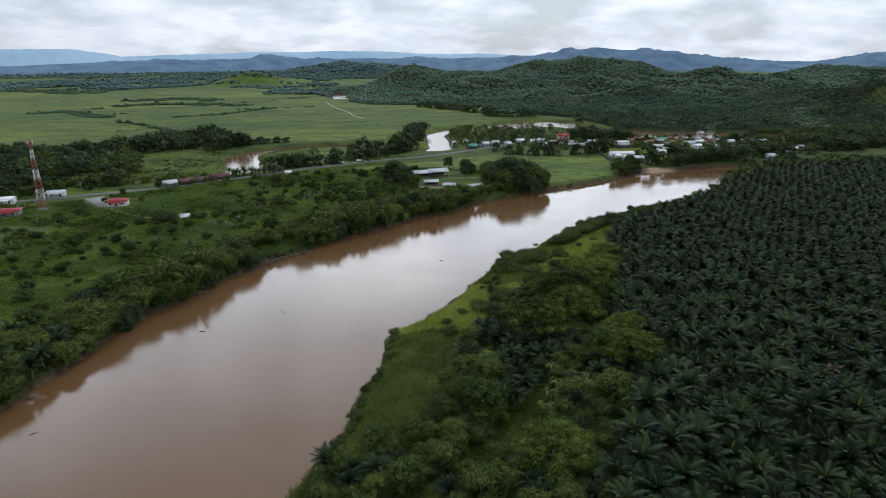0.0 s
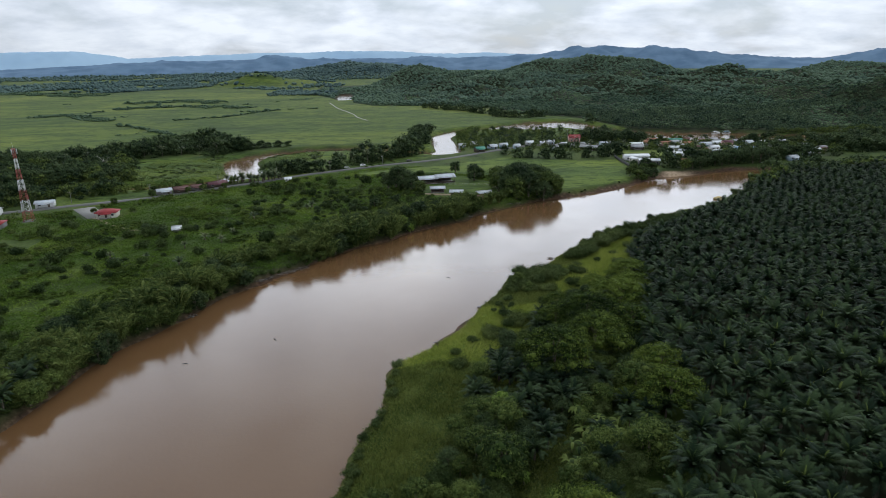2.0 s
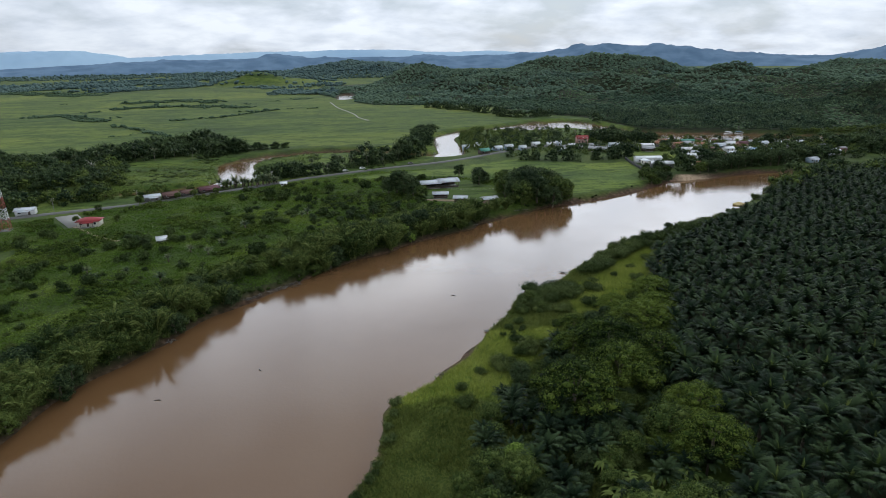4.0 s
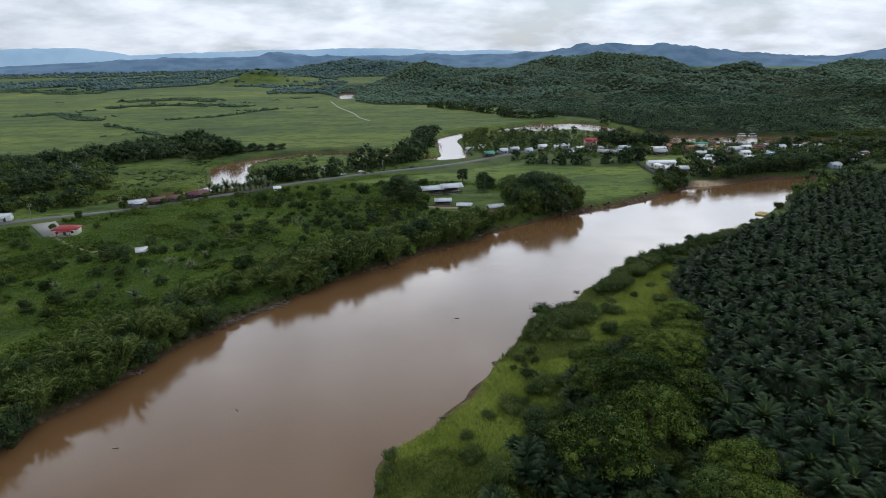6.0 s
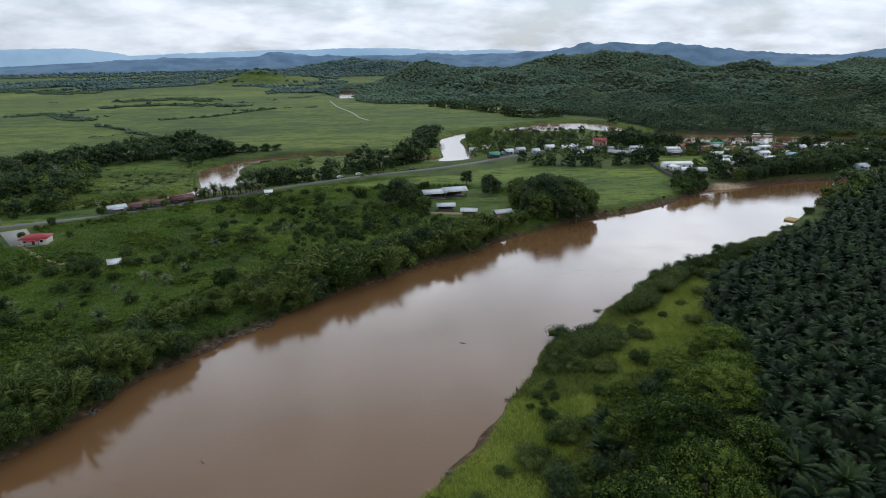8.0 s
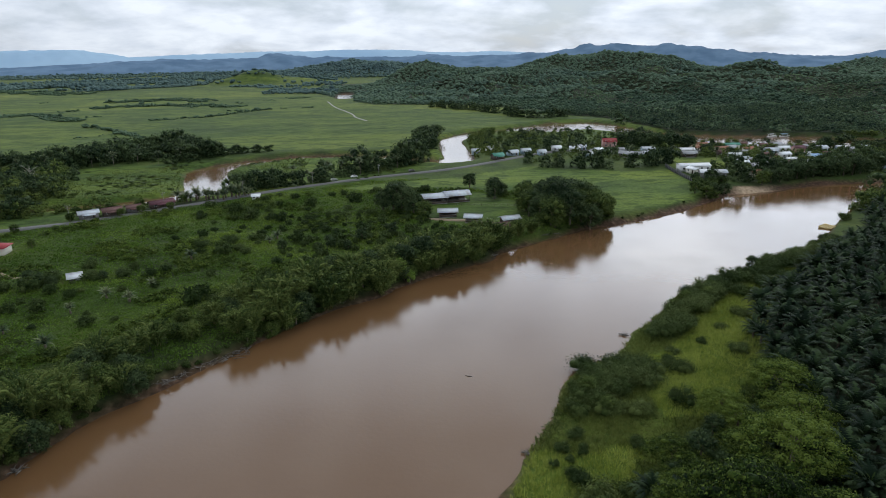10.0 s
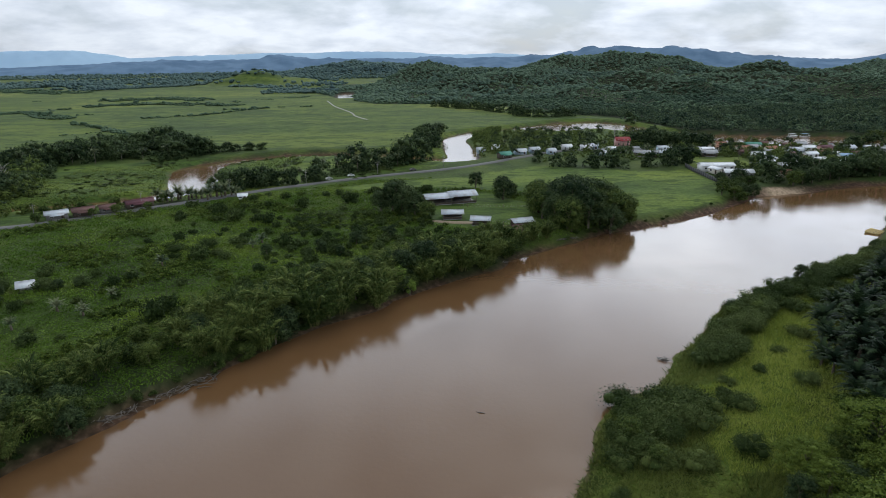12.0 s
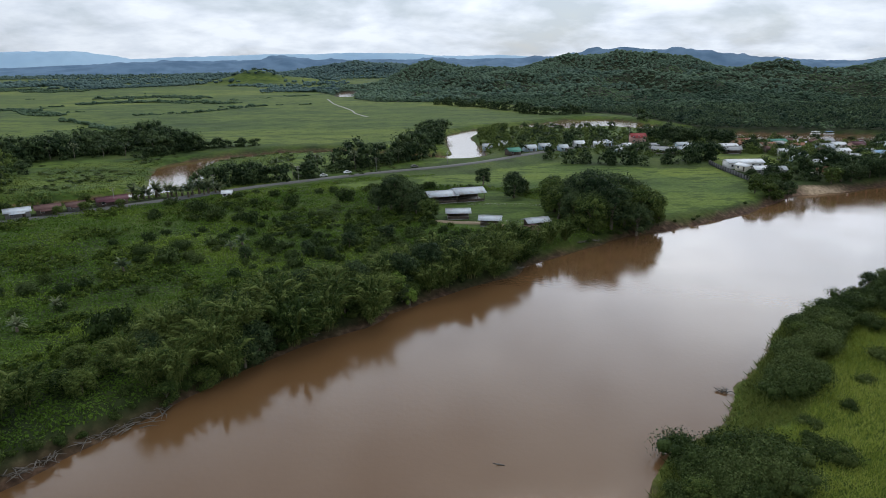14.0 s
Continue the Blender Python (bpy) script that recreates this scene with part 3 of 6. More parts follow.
def land(x, y):
    """Height of the ground, water's level being 0."""
    x, y = np.asarray(x, float), np.asarray(y, float)
    sd = river_sd(x, y) + wobble(x, y, 4.2, 3.0) * 0.9 + wobble(x, y, 13.0, 5.0) * 0.8
    east = np.clip((poly_sd_side(x, y)), 0, 1)
    steep = np.interp(sd, [-9, 0, 1.5, 3.2, 5.5, 14], [-2.6, 0.0, 0.8, 2.1, 3.0, 3.3])
    gentle = np.interp(sd, [-9, 0, 2.0, 12, 30, 60], [-2.6, 0.0, 0.9, 1.5, 2.4, 3.2])
    h = steep * (1 - east) + gentle * east
    # The banks of the side channel and of the village reach lie low.
    low_lie = 0.62 * np.exp(-(((x + 70) / 80) ** 2) - ((y - 500) / 42) ** 2) + 0.45 * np.exp(-(((x - 330) / 110) ** 2) - ((y - 575) / 32) ** 2) + 0.4 * np.exp(-(((x - 185) / 40) ** 2) - ((y - 685) / 22) ** 2)
    h = np.where(h > 0, h * (1 - low_lie), h)
    dry = np.clip(sd / 12, 0, 1)
    h = h + dry * (0.25 * wobble(x, y, 17, 7.0) + 0.18 * wobble(x, y, 6.1, 8.0))
    return h + hill_height(x, y)


def poly_sd_side(x, y):
    """1 on the plantation's side of the near river, 0 on the far side."""
    line = np.array([(-110, -300), (-75, 60), (-45, 130), (-30, 190), (10, 250), (80, 305), (180, 362), (280, 418), (480, 455), (900, 500)], float)
    cut = np.interp(x, line[:, 0], line[:, 1])
    return np.clip((cut - y) / 8 + 0.5, 0, 1)


def ground_at(x, y):
    return float(land(np.array([x]), np.array([y]))[0])


def grow(start, step, end, ratio):
    out, v = [], start
    while v < end:
        v += step
        step *= ratio
        out.append(v)
    out[-1] = end
    return out


gx = np.concatenate([-np.array(grow(280, 7, 4700, 1.07))[::-1], np.arange(-280, -130, 5.0), np.arange(-130, 330, 3.0), np.arange(330, 620, 6.0), np.array(grow(614, 8, 4700, 1.06))])
gy = np.concatenate([-np.array(grow(300, 40, 1500, 1.3))[::-1], np.arange(-300, 60, 10.0), np.arange(60, 470, 3.0), np.arange(470, 820, 5.0), np.arange(820, 1500, 11.0), np.array(grow(1489, 13, 4800, 1.06))])
GX, GY = np.meshgrid(gx, gy)
gz = land(GX.ravel(), GY.ravel())
nx, ny = len(gx), len(gy)
idx = np.arange(nx * ny).reshape(ny, nx)
quads = np.stack([idx[:-1, :-1], idx[:-1, 1:], idx[1:, 1:], idx[1:, :-1]], -1).reshape(-1, 4)
geo = Geo().add(np.stack([GX.ravel(), GY.ravel(), gz], -1), quads)
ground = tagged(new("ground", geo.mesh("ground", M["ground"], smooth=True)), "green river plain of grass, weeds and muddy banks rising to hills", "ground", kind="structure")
fx, fy = GX.ravel(), GY.ravel()
g_sd = river_sd(fx, fy) + wobble(fx, fy, 7, 4.0) * 1.2
edge_y = np.interp(fx, FOREST_EDGE[:, 0], FOREST_EDGE[:, 1])
east_side = poly_sd_side(fx, fy) > 0.5
near_main = np.abs(poly_sd(RIVER, fx, fy)) < 25
mud_reach = np.where(near_main, np.where(east_side, 1.2, np.where(fx > 100, 3.8, 2.2)), 0.9 + 0.9 * ((fx < 60) & (fy > 540)))
beach = np.exp(-(((fx - 213) / 10) ** 2 + ((fy - 418) / 7) ** 2))
flat = np.exp(-(((fx - 25) / 10) ** 2 + ((fy - 195) / 13) ** 2))
mud = np.clip((mud_reach + 5 * beach + 3.4 * flat - g_sd) / 2.2, 0, 1)
shaded_litter = np.clip((fy - edge_y) / 30 + 0.3, 0, 1) * ((fx > -125) | (fy < 700)) * (fy < 1700)
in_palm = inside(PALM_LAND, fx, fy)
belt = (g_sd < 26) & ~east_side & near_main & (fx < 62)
shaded_litter = np.maximum(shaded_litter, np.where(in_palm, 1.0, 0.0))
shaded_litter = np.maximum(shaded_litter, np.where(belt, 0.75, 0.0))
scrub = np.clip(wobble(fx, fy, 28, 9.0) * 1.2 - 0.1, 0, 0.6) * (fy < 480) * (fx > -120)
field = ((fy > 600) & (fy < edge_y)) | ((fy > 600) & (fx < -110) & (fy < 1700)) | (fy > 1700) | inside(SPORTS, fx, fy) | inside(PASTURE, fx, fy) | inside(YARD, fx, fy)
wet_land = (fy > 0.62 * fx + 482) & (fy < 560 + 0.25 * (fx + 110)) & (fx > -190) & (fx < 70) & (fy < 600)
wet_land |= east_side & near_main & (fy > 166) & (fy < 296) & ~in_palm
field |= wet_land
slope = (((fx - 722) / 55) ** 2 + ((fy - 752) / 44) ** 2) < 1
shaded_litter = np.where(slope, 0.66, shaded_litter)
field |= slope
shaded_litter = np.where(field & (fy < 560), 0.0, np.maximum(shaded_litter, scrub))
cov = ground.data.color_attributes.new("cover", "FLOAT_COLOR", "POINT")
cov.data.foreach_set("color", np.stack([mud, np.maximum(shaded_litter, 0.85 * ((fy > 2300) & (hill_height(fx, fy) > 4))), np.where(field, np.where(fy > 600, np.where((fy > 1480) & (hill_height(fx, fy) < 4), 0.42, 0.60), 0.84), 0.1), np.clip(1.6 * beach * mud, 0, 1)], -1).astype(np.float32).ravel())

# One sheet of water under the land's level; the land stands above it but for the river beds.
geo = Geo()
wx, wy = np.meshgrid(np.linspace(-420, 700, 29), np.linspace(-320, 1400, 44))
wi = np.arange(wx.size).reshape(wx.shape)
geo.add(np.stack([wx.ravel(), wy.ravel(), np.zeros(wx.size)], -1), np.stack([wi[:-1, :-1], wi[:-1, 1:], wi[1:, 1:], wi[1:, :-1]], -1).reshape(-1, 4))
tagged(new("water", geo.mesh("water", M["water"])), "wide muddy brown river with a calm reflecting surface", "river", kind="structure")


def ridge(name, mat, radius, depth, profile, seed, rough, label):
    """A chain of hills on the skyline: crest heights by bearing, slopes to the front and behind."""
    az = np.radians(np.linspace(profile[0][0], profile[-1][0], 420))
    top = np.interp(np.degrees(az), [p[0] for p in profile], [p[1] for p in profile])
    rng = np.random.default_rng(seed)
    rows = np.linspace(-1, 1, 19)
    vs = []
    for k, r in enumerate(rows):
        rad = radius + depth * r
        x, y = np.sin(az) * rad, np.cos(az) * rad
        f = (1 - abs(r) ** 1.25) if r < 0 else (1 - r * r)
        rel = 1 + rough * (wobble(x, y * 0.5, 190, seed) * 0.9 + wobble(x, y * 0.6, 70, seed + 1) * 0.7 + wobble(x, y, 26, seed + 2) * 0.4) * (1.0 if r else 0.14)
        z = top * f * rel + (rng.normal(size=len(az)) * 0.8 if abs(r) < 0.9 else 0)
        vs.append(np.stack([x, y, z - (6 if abs(r) > 0.99 else 0)], -1))
    n = len(az)
    ii = np.arange(n * len(rows)).reshape(len(rows), n)
    g = Geo().add(np.vstack(vs), np.stack([ii[:-1, :-1], ii[:-1, 1:], ii[1:, 1:], ii[1:, :-1]], -1).reshape(-1, 4))
    return tagged(new(name, g.mesh(name, mat, smooth=True)), label, "mountains", kind="structure")


ridge("backdrop", M["mountain_far"], 4350, 330, [(-60, 90), (-45, 120), (-34, 105), (-28, 112), (-24, 118), (-21, 96), (-19.6, 74), (-14, 84), (-9, 99), (-6, 96), (-2.2, 105), (2.8, 96), (5, 83), (7, 81), (10.3, 86), (13, 72), (18, 70), (30, 40)], 4, 0.10, "far mountain range under cloud, coloured pale blue for haze")
ridge("backdrop", M["mountain_near"], 3450, 330, [(-30, 30), (-19, 56), (-14, 60), (-10, 64), (-7, 66), (-5, 62), (2.8, 62), (8, 60), (10, 66), (13, 60), (17, 84), (19.5, 104), (20.7, 116), (23, 99), (25.5, 98), (27, 92), (29, 62), (33, 52), (37, 42), (39.5, 66), (41.7, 82), (46, 100), (60, 90)], 7, 0.24, "forested hills on the skyline, coloured blue for haze")


# ---- plants: one builder for each kind ----
def oil_palm_crown(rng, fronds=34, leaflets=9, length=5.2, h=6.0):
    """Arching fronds, each a keeled midrib with saw-toothed leaflets down both sides."""
    g = Geo()
    n = leaflets + 1
    s = np.linspace(0, 1, n)
    for i in range(fronds):
        az = i * 2.39996 + rng.uniform(-0.25, 0.25)
        age = i / fronds
        lift = 1.52 - 0.92 * age + rng.uniform(-0.12, 0.12)
        ln = length * rng.uniform(0.62, 1.12)
        bend = lift - (1.15 + 1.0 * age) * s**1.7
        dr = np.concatenate([[0], np.cumsum(np.cos(bend[:-1]) * ln / (n - 1))])
        dz = np.concatenate([[0], np.cumsum(np.sin(bend[:-1]) * ln / (n - 1))])
        a = np.array([math.cos(az), math.sin(az), 0])
        sweep = rng.uniform(-1.3, 1.3)
        side = np.array([-math.sin(az), math.cos(az), 0])
        rach = a * dr[:, None] + side * (sweep * s**2)[:, None] + np.array([0, 0, 1]) * (h + dz[:, None])
        fwd = a * np.cos(bend)[:, None] + np.array([0, 0, 1]) * np.sin(bend)[:, None]
        ll = 1.15 * length / 5.6 * np.sin(math.pi * np.clip(s * 0.86 + 0.14, 0, 1)) ** 0.6
        v = [rach]
        for sg in (1, -1):
            d = unit(fwd * 0.8 + side * sg + np.array([0, 0, -0.42]) + rng.normal(size=(n, 3)) * 0.14)
            v.append((rach + d * ll[:, None])[:-1])
        k = np.arange(n - 1)
        t = np.vstack([np.stack([k, k + 1, n + k], -1), np.stack([k + 1, k, 2 * n - 1 + k], -1)])
        g.add(np.vstack(v), None, t)
    return g


def palm_trunk(rng, h, r0, r1, lean=0.0):
    s = np.linspace(0, 1, 6)
    pts = np.stack([lean * s**2 * h, 0.3 * lean * np.sin(s * 3) * h, s * (h + 0.4) - 0.6], -1)
    return Geo().tube(pts, r0 + (r1 - r0) * s + 0.05 * np.cos(s * 20), 7)


def make_palm(name, label, category, group, seed, h, length, leaf, bark, fronds=34, leaflets=9, r=0.32, lean=0.0, spear=None):
    rng = np.random.default_rng(seed)
    e = thing(name, label, category, group)
    part("trunk", palm_trunk(rng, h, r * 1.2, r, lean).mesh("trunk", bark), e)
    g = oil_palm_crown(rng, fronds, leaflets, length, h)
    if lean:
        g.v = [v + (lean * h, 0, 0) for v in g.v]
    part("crown", g.mesh("crown", leaf), e)
    if spear:
        g = oil_palm_crown(rng, 5, leaflets, length * 0.55, h + 0.3)
        g.v = [v * (0.55, 0.55, 1.12) for v in g.v]
        part("spear", g.mesh("spear", spear), e, "fresh yellow-green young fronds")
    return e


def limbs(rng, h, crown, centres, r0=0.35):
    g = Geo()
    top = np.array([rng.uniform(-0.3, 0.3), rng.uniform(-0.3, 0.3), h])
    g.tube([(0, 0, -0.6), (0.05, 0.02, h * 0.5), top], [r0 * 1.25, r0, r0 * 0.75], 7)
    for c in centres[: 7]:
        m = top * 0.4 + c * 0.6 + (0, 0, -0.3 * crown * 0.2)
        g.tube([top - (0, 0, 0.3), m, c], [r0 * 0.6, r0 * 0.35, r0 * 0.12], 5)
    return g


def crown_plan(rng, rx, height, clumps, flat, base):
    cs, rs = [], []
    for i in range(clumps):
        az = i * 2.39996 + rng.uniform(-0.4, 0.4)
        f = math.sqrt((i + 0.5) / clumps)
        rad = rx * (0.88 if flat else 0.72) * f * rng.uniform(0.85, 1.12)
        if flat:
            z = height * (0.92 - 0.42 * f * f) + rng.uniform(-0.5, 0.5)
            r = rx * rng.uniform(0.16, 0.25)
        else:
            dome = math.sqrt(max(0.0, 1 - f * f * 0.9))
            z = base + (height - base) * (0.30 + 0.50 * dome * rng.uniform(0.7, 1.05)) * rng.uniform(0.82, 1.0)
            r = rx * rng.uniform(0.32, 0.46)
        cs.append(np.array([math.cos(az) * rad, math.sin(az) * rad, z]))
        rs.append(r)
    if not flat:
        for i in range(max(4, clumps // 2)):
            az = rng.uniform(0, 6.28)
            cs.append(np.array([math.cos(az) * rx * 0.55, math.sin(az) * rx * 0.55, base + (height - base) * rng.uniform(0.04, 0.30)]))
            rs.append(rx * rng.uniform(0.28, 0.38))
    return cs, rs


def tree_crown(seed, rx, height, clumps, per, size, base):
    """A whole crown as one shape, for trees that stand joined in a belt."""
    rng = np.random.default_rng(seed)
    cs, rs = crown_plan(rng, rx, height, clumps, False, base)
    g = clump_crown(rng, cs, rs, per, size, up=0.3, squash=0.85)
    return g.tube([(0, 0, -0.6), (0.1, 0, base + 0.3 * (height - base))], [0.3, 0.2], 5)


def make_tree(name, label, group, seed, rx, height, leaf, bark, clumps=13, per=58, size=0.95, flat=False, trunk=0.35, open_base=0.35, category="tree"):
    rng = np.random.default_rng(seed)
    base = height * open_base
    cs, rs = crown_plan(rng, rx, height, clumps, flat, base)
    e = thing(name, label, category, group)
    part("trunk", limbs(rng, base + 0.25 * (height - base), rx, cs, trunk).mesh("trunk", bark), e)
    g = clump_crown(rng, cs, rs, per, size, up=0.5 if flat else 0.3, squash=0.5 if flat else 0.85)
    part("crown", g.mesh("crown", leaf), e)
    return e


def make_bamboo(seed, h=9.5, spread=3.6, culms=46, per=120):
    rng = np.random.default_rng(seed)
    e = thing("bamboo_clump", "dense arching olive-green bamboo clump on the river bank", "bamboo", "bamboo along the bank")
    gc, gl = Geo(), Geo()
    ang = np.arange(6) * math.pi / 3
    for i in range(culms):
        az = rng.uniform(0, 6.283)
        a = np.array([math.cos(az), math.sin(az), 0])
        hh = h * rng.uniform(0.5, 1.08)
        out = spread * rng.uniform(0.2, 1.25)
        s = np.linspace(0, 1, 8)
        p = a * (0.2 + rng.uniform(0, 0.9) + out * s[:, None] ** 1.7) + np.array([0, 0, 1]) * (hh * (s - 0.30 * s**4))[:, None]
        if i % 2 == 0:
            gc.tube(p - (0, 0, 0.3), 0.06 * (1 - 0.75 * s), 3)
        # A drooping plume round the upper part of the culm, then loose leaves about it.
        u = np.linspace(rng.uniform(0.12, 0.3), 1.0, 7)
        q = np.stack([np.interp(u, s, p[:, c]) for c in range(3)], -1)
        fat = 0.42 * np.sin(math.pi * np.linspace(0.1, 0.96, 7)) ** 0.7
        sd = np.array([-a[1], a[0], 0.0])
        nrm = unit(np.array([0, 0, 1.0]) - a * 0.5)
        ring = q[:, None] + (np.cos(ang)[None, :, None] * sd + np.sin(ang)[None, :, None] * nrm) * (fat[:, None] * rng.uniform(0.55, 1.35, (7, 6)))[:, :, None]
        quad = [(k * 6 + m, k * 6 + (m + 1) % 6, (k + 1) * 6 + (m + 1) % 6, (k + 1) * 6 + m) for k in range(6) for m in range(6)]
        gl.add(ring.reshape(-1, 3), quad)
        u = rng.uniform(0.15, 1.0, per) ** 0.8
        q = np.stack([np.interp(u, s, p[:, c]) for c in range(3)], -1) + rng.normal(size=(per, 3)) * (0.55, 0.55, 0.5)
        d = unit(a * 0.8 + rng.normal(size=(per, 3)) * 0.6 + np.array([0, 0, -0.35]))
        leaf_tris(gl, q, d, rng.uniform(0.35, 0.8, per), rng.uniform(0.13, 0.24, per), rng)
    tagged(part("cane_growth", gc.mesh("cane_growth", M["culm"]), e), kind="stuff")
    part("foliage", gl.mesh("foliage", M["bamboo_leaf"]), e)
    return e


def shrub_geo(seed, r=1.6, h=1.8, clumps=6, per=70, size=0.40):
    rng = np.random.default_rng(seed)
    cs = [np.array([rng.uniform(-0.6, 0.6) * r, rng.uniform(-0.6, 0.6) * r, h * rng.uniform(0.30, 0.62)]) for _ in range(clumps)]
    return clump_crown(rng, cs, [r * rng.uniform(0.42, 0.62) for _ in cs], per, size, up=0.4, squash=0.8)


def make_shrub(name, label, group, seed, r, h, leaf, category="shrub", clumps=6, per=70, size=0.40):
    ob = new(name, shrub_geo(seed, r, h, clumps, per, size).mesh(name, leaf))
    return tagged(ob, label, category, group)


def make_banana(seed):
    rng = np.random.default_rng(seed)
    e = thing("banana_plant", "banana plant with broad bright green leaves", "banana plant", "bananas beside the river")
    g, st = Geo(), Geo()
    for k in range(3):
        o = np.array([rng.uniform(-1.2, 1.2), rng.uniform(-1.2, 1.2), 0])
        hh = rng.uniform(2.2, 3.2)
        st.tube([o - (0, 0, 0.4), o + (0, 0, hh)], [0.16, 0.1], 6)
        for i in range(9):
            az = rng.uniform(0, 6.28)
            a = np.array([math.cos(az), math.sin(az), 0])
            sd = np.array([-a[1], a[0], 0])
            s = np.linspace(0, 1, 5)
            ln = rng.uniform(1.8, 2.8)
            p = o + a * (ln * s)[:, None] + np.array([0, 0, 1]) * (hh + ln * (0.75 * s - 1.0 * s**2))[:, None]
            w = 0.34 * np.sin(math.pi * np.clip(s * 0.92 + 0.06, 0, 1))
            g.add(np.vstack([p + sd * w[:, None], p - sd * w[:, None] - (0, 0, 0.05)]), [(j, j + 1, j + 6, j + 5) for j in range(4)])
    part("stems", st.mesh("stems", M["culm"]), e)
    part("leaves", g.mesh("leaves", M["broadleaf"]), e)
    return e


class Stock:
    """Prototypes of one kind: the first call of each uses the built plant, later ones copy it."""

    def __init__(self, *made):
        self.made, self.used, self.rng = made, set(), np.random.default_rng(len(made) * 17 + 3)

    def put(self, x, y, scale=1.0, turn=None, z=None, sink=0.0, which=None):
        k = int(self.rng.integers(len(self.made))) if which is None else which
        turn = self.rng.uniform(0, 360) if turn is None else turn
        m = at_pose(x, y, (ground_at(x, y) if z is None else z) - sink, turn, scale)
        if k not in self.used:
            self.used.add(k)
            self.made[k].matrix_basis = m
            return self.made[k]
        ob = self.made[k]
        made = copy_thing(ob, Matrix.Identity(4))
        made.matrix_basis = m
        return made

    def close(self):
        """Removes prototypes that were never set down."""
        for k, e in enumerate(self.made):
            if k not in self.used:
                for o in (*e.children_recursive, e):
                    bpy.data.objects.remove(o)


def jitter_grid(x0, x1, y0, y1, step, rng, j=0.38):
    ax, ay = np.meshgrid(np.arange(x0, x1, step), np.arange(y0, y1, step))
    ax, ay = ax.ravel() + rng.uniform(-j, j, ax.size) * step, ay.ravel() + rng.uniform(-j, j, ay.size) * step
    return ax, ay


def along(line, step):
    """Points and left-hand normals every so many metres along a line."""
    line = np.asarray(line, float)[:, :2]
    d = np.r_[0, np.cumsum(np.hypot(*np.diff(line, axis=0).T))]
    s = np.arange(0, d[-1], step)
    p = np.stack([np.interp(s, d, line[:, c]) for c in range(2)], -1)
    q = np.stack([np.interp(s + 1.0, d, line[:, c]) for c in range(2)], -1)
    t = unit(q - p + 1e-6)
    return p, np.stack([-t[:, 1], t[:, 0]], -1)


# ---- the oil palm plantation ----
rng = np.random.default_rng(11)
palm_label = "oil palm with dark green arching fronds in a plantation"
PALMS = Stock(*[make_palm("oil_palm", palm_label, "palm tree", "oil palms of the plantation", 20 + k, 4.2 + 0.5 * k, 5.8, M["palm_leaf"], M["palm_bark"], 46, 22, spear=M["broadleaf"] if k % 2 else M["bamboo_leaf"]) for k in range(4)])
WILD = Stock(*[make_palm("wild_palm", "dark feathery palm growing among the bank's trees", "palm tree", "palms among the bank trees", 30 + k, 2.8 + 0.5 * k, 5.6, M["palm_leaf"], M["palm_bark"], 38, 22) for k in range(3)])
turn = radians(24)
ii, jj = np.meshgrid(np.arange(-80, 80), np.arange(-80, 80))
px = (ii + 0.5 * (jj % 2)).ravel() * 7.4
py = jj.ravel() * 6.4
px, py = 200 + px * math.cos(turn) - py * math.sin(turn), 220 + px * math.sin(turn) + py * math.cos(turn)
px, py = px + rng.normal(size=px.size) * 0.5, py + rng.normal(size=py.size) * 0.5
keep = inside(PALM_LAND, px, py) & (py > 35) & (river_sd(px, py) > 12)
keep &= px < 0.92 * py + 60
px, py = px[keep], py[keep]
order = np.argsort(py + 0.25 * px)
px, py = px[order], py[order]
for x, y in zip(px[:300], py[:300]):
    PALMS.put(x, y, rng.uniform(0.84, 1.16))
far_protos = [oil_palm_crown(np.random.default_rng(40 + k), 34, 12, 5.8, 4.9) for k in range(3)]
rest = [(x, y, ground_at(x, y), s, rng.uniform(0, 6.28), s * rng.uniform(0.95, 1.1)) for x, y, s in zip(px[300:], py[300:], rng.uniform(0.88, 1.12, max(0, len(px) - 300)))]
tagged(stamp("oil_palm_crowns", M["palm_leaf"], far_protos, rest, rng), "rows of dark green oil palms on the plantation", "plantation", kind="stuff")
trunk_protos = [palm_trunk(np.random.default_rng(50), 5.6, 0.4, 0.32)]
tagged(stamp("oil_palm_trunks", M["palm_bark"], trunk_protos, rest, rng), "short thick trunks under the plantation's crowns", "plantation", kind="stuff")
# Dead crowns among the palms.
DEAD = Stock(make_palm("dead_palm", "dying oil palm with brown hanging fronds", "palm tree", "", 77, 5.0, 3.6, M["dead_frond"], M["palm_bark"], 20, 7))
DEAD.put(111.5, 118.5, 1.0)

# ---- the near bank: cane, reeds, shrubs and spreading trees ----
RAIN = Stock(*[make_tree("rain_tree", "spreading flat-topped tree with layered bright green foliage", "spreading trees on the near bank", 60 + k, 9.3, 11.0, M["rain_leaf"], M["bark"], 52, 180, 0.29, True, 0.45) for k in range(3)])
for x, y, s in ((48, 158, 1.1), (65, 180, 1.1), (80, 193, 1.0), (92, 214, 0.9), (89, 203, 0.8), (75, 174, 1.05), (62, 166, 1.1), (56, 184, 0.7), (70, 137, 0.85), (36, 99, 0.95), (98, 224, 0.6), (73, 149, 0.8)):
    RAIN.put(x, y, s * rng.uniform(0.92, 1.1))
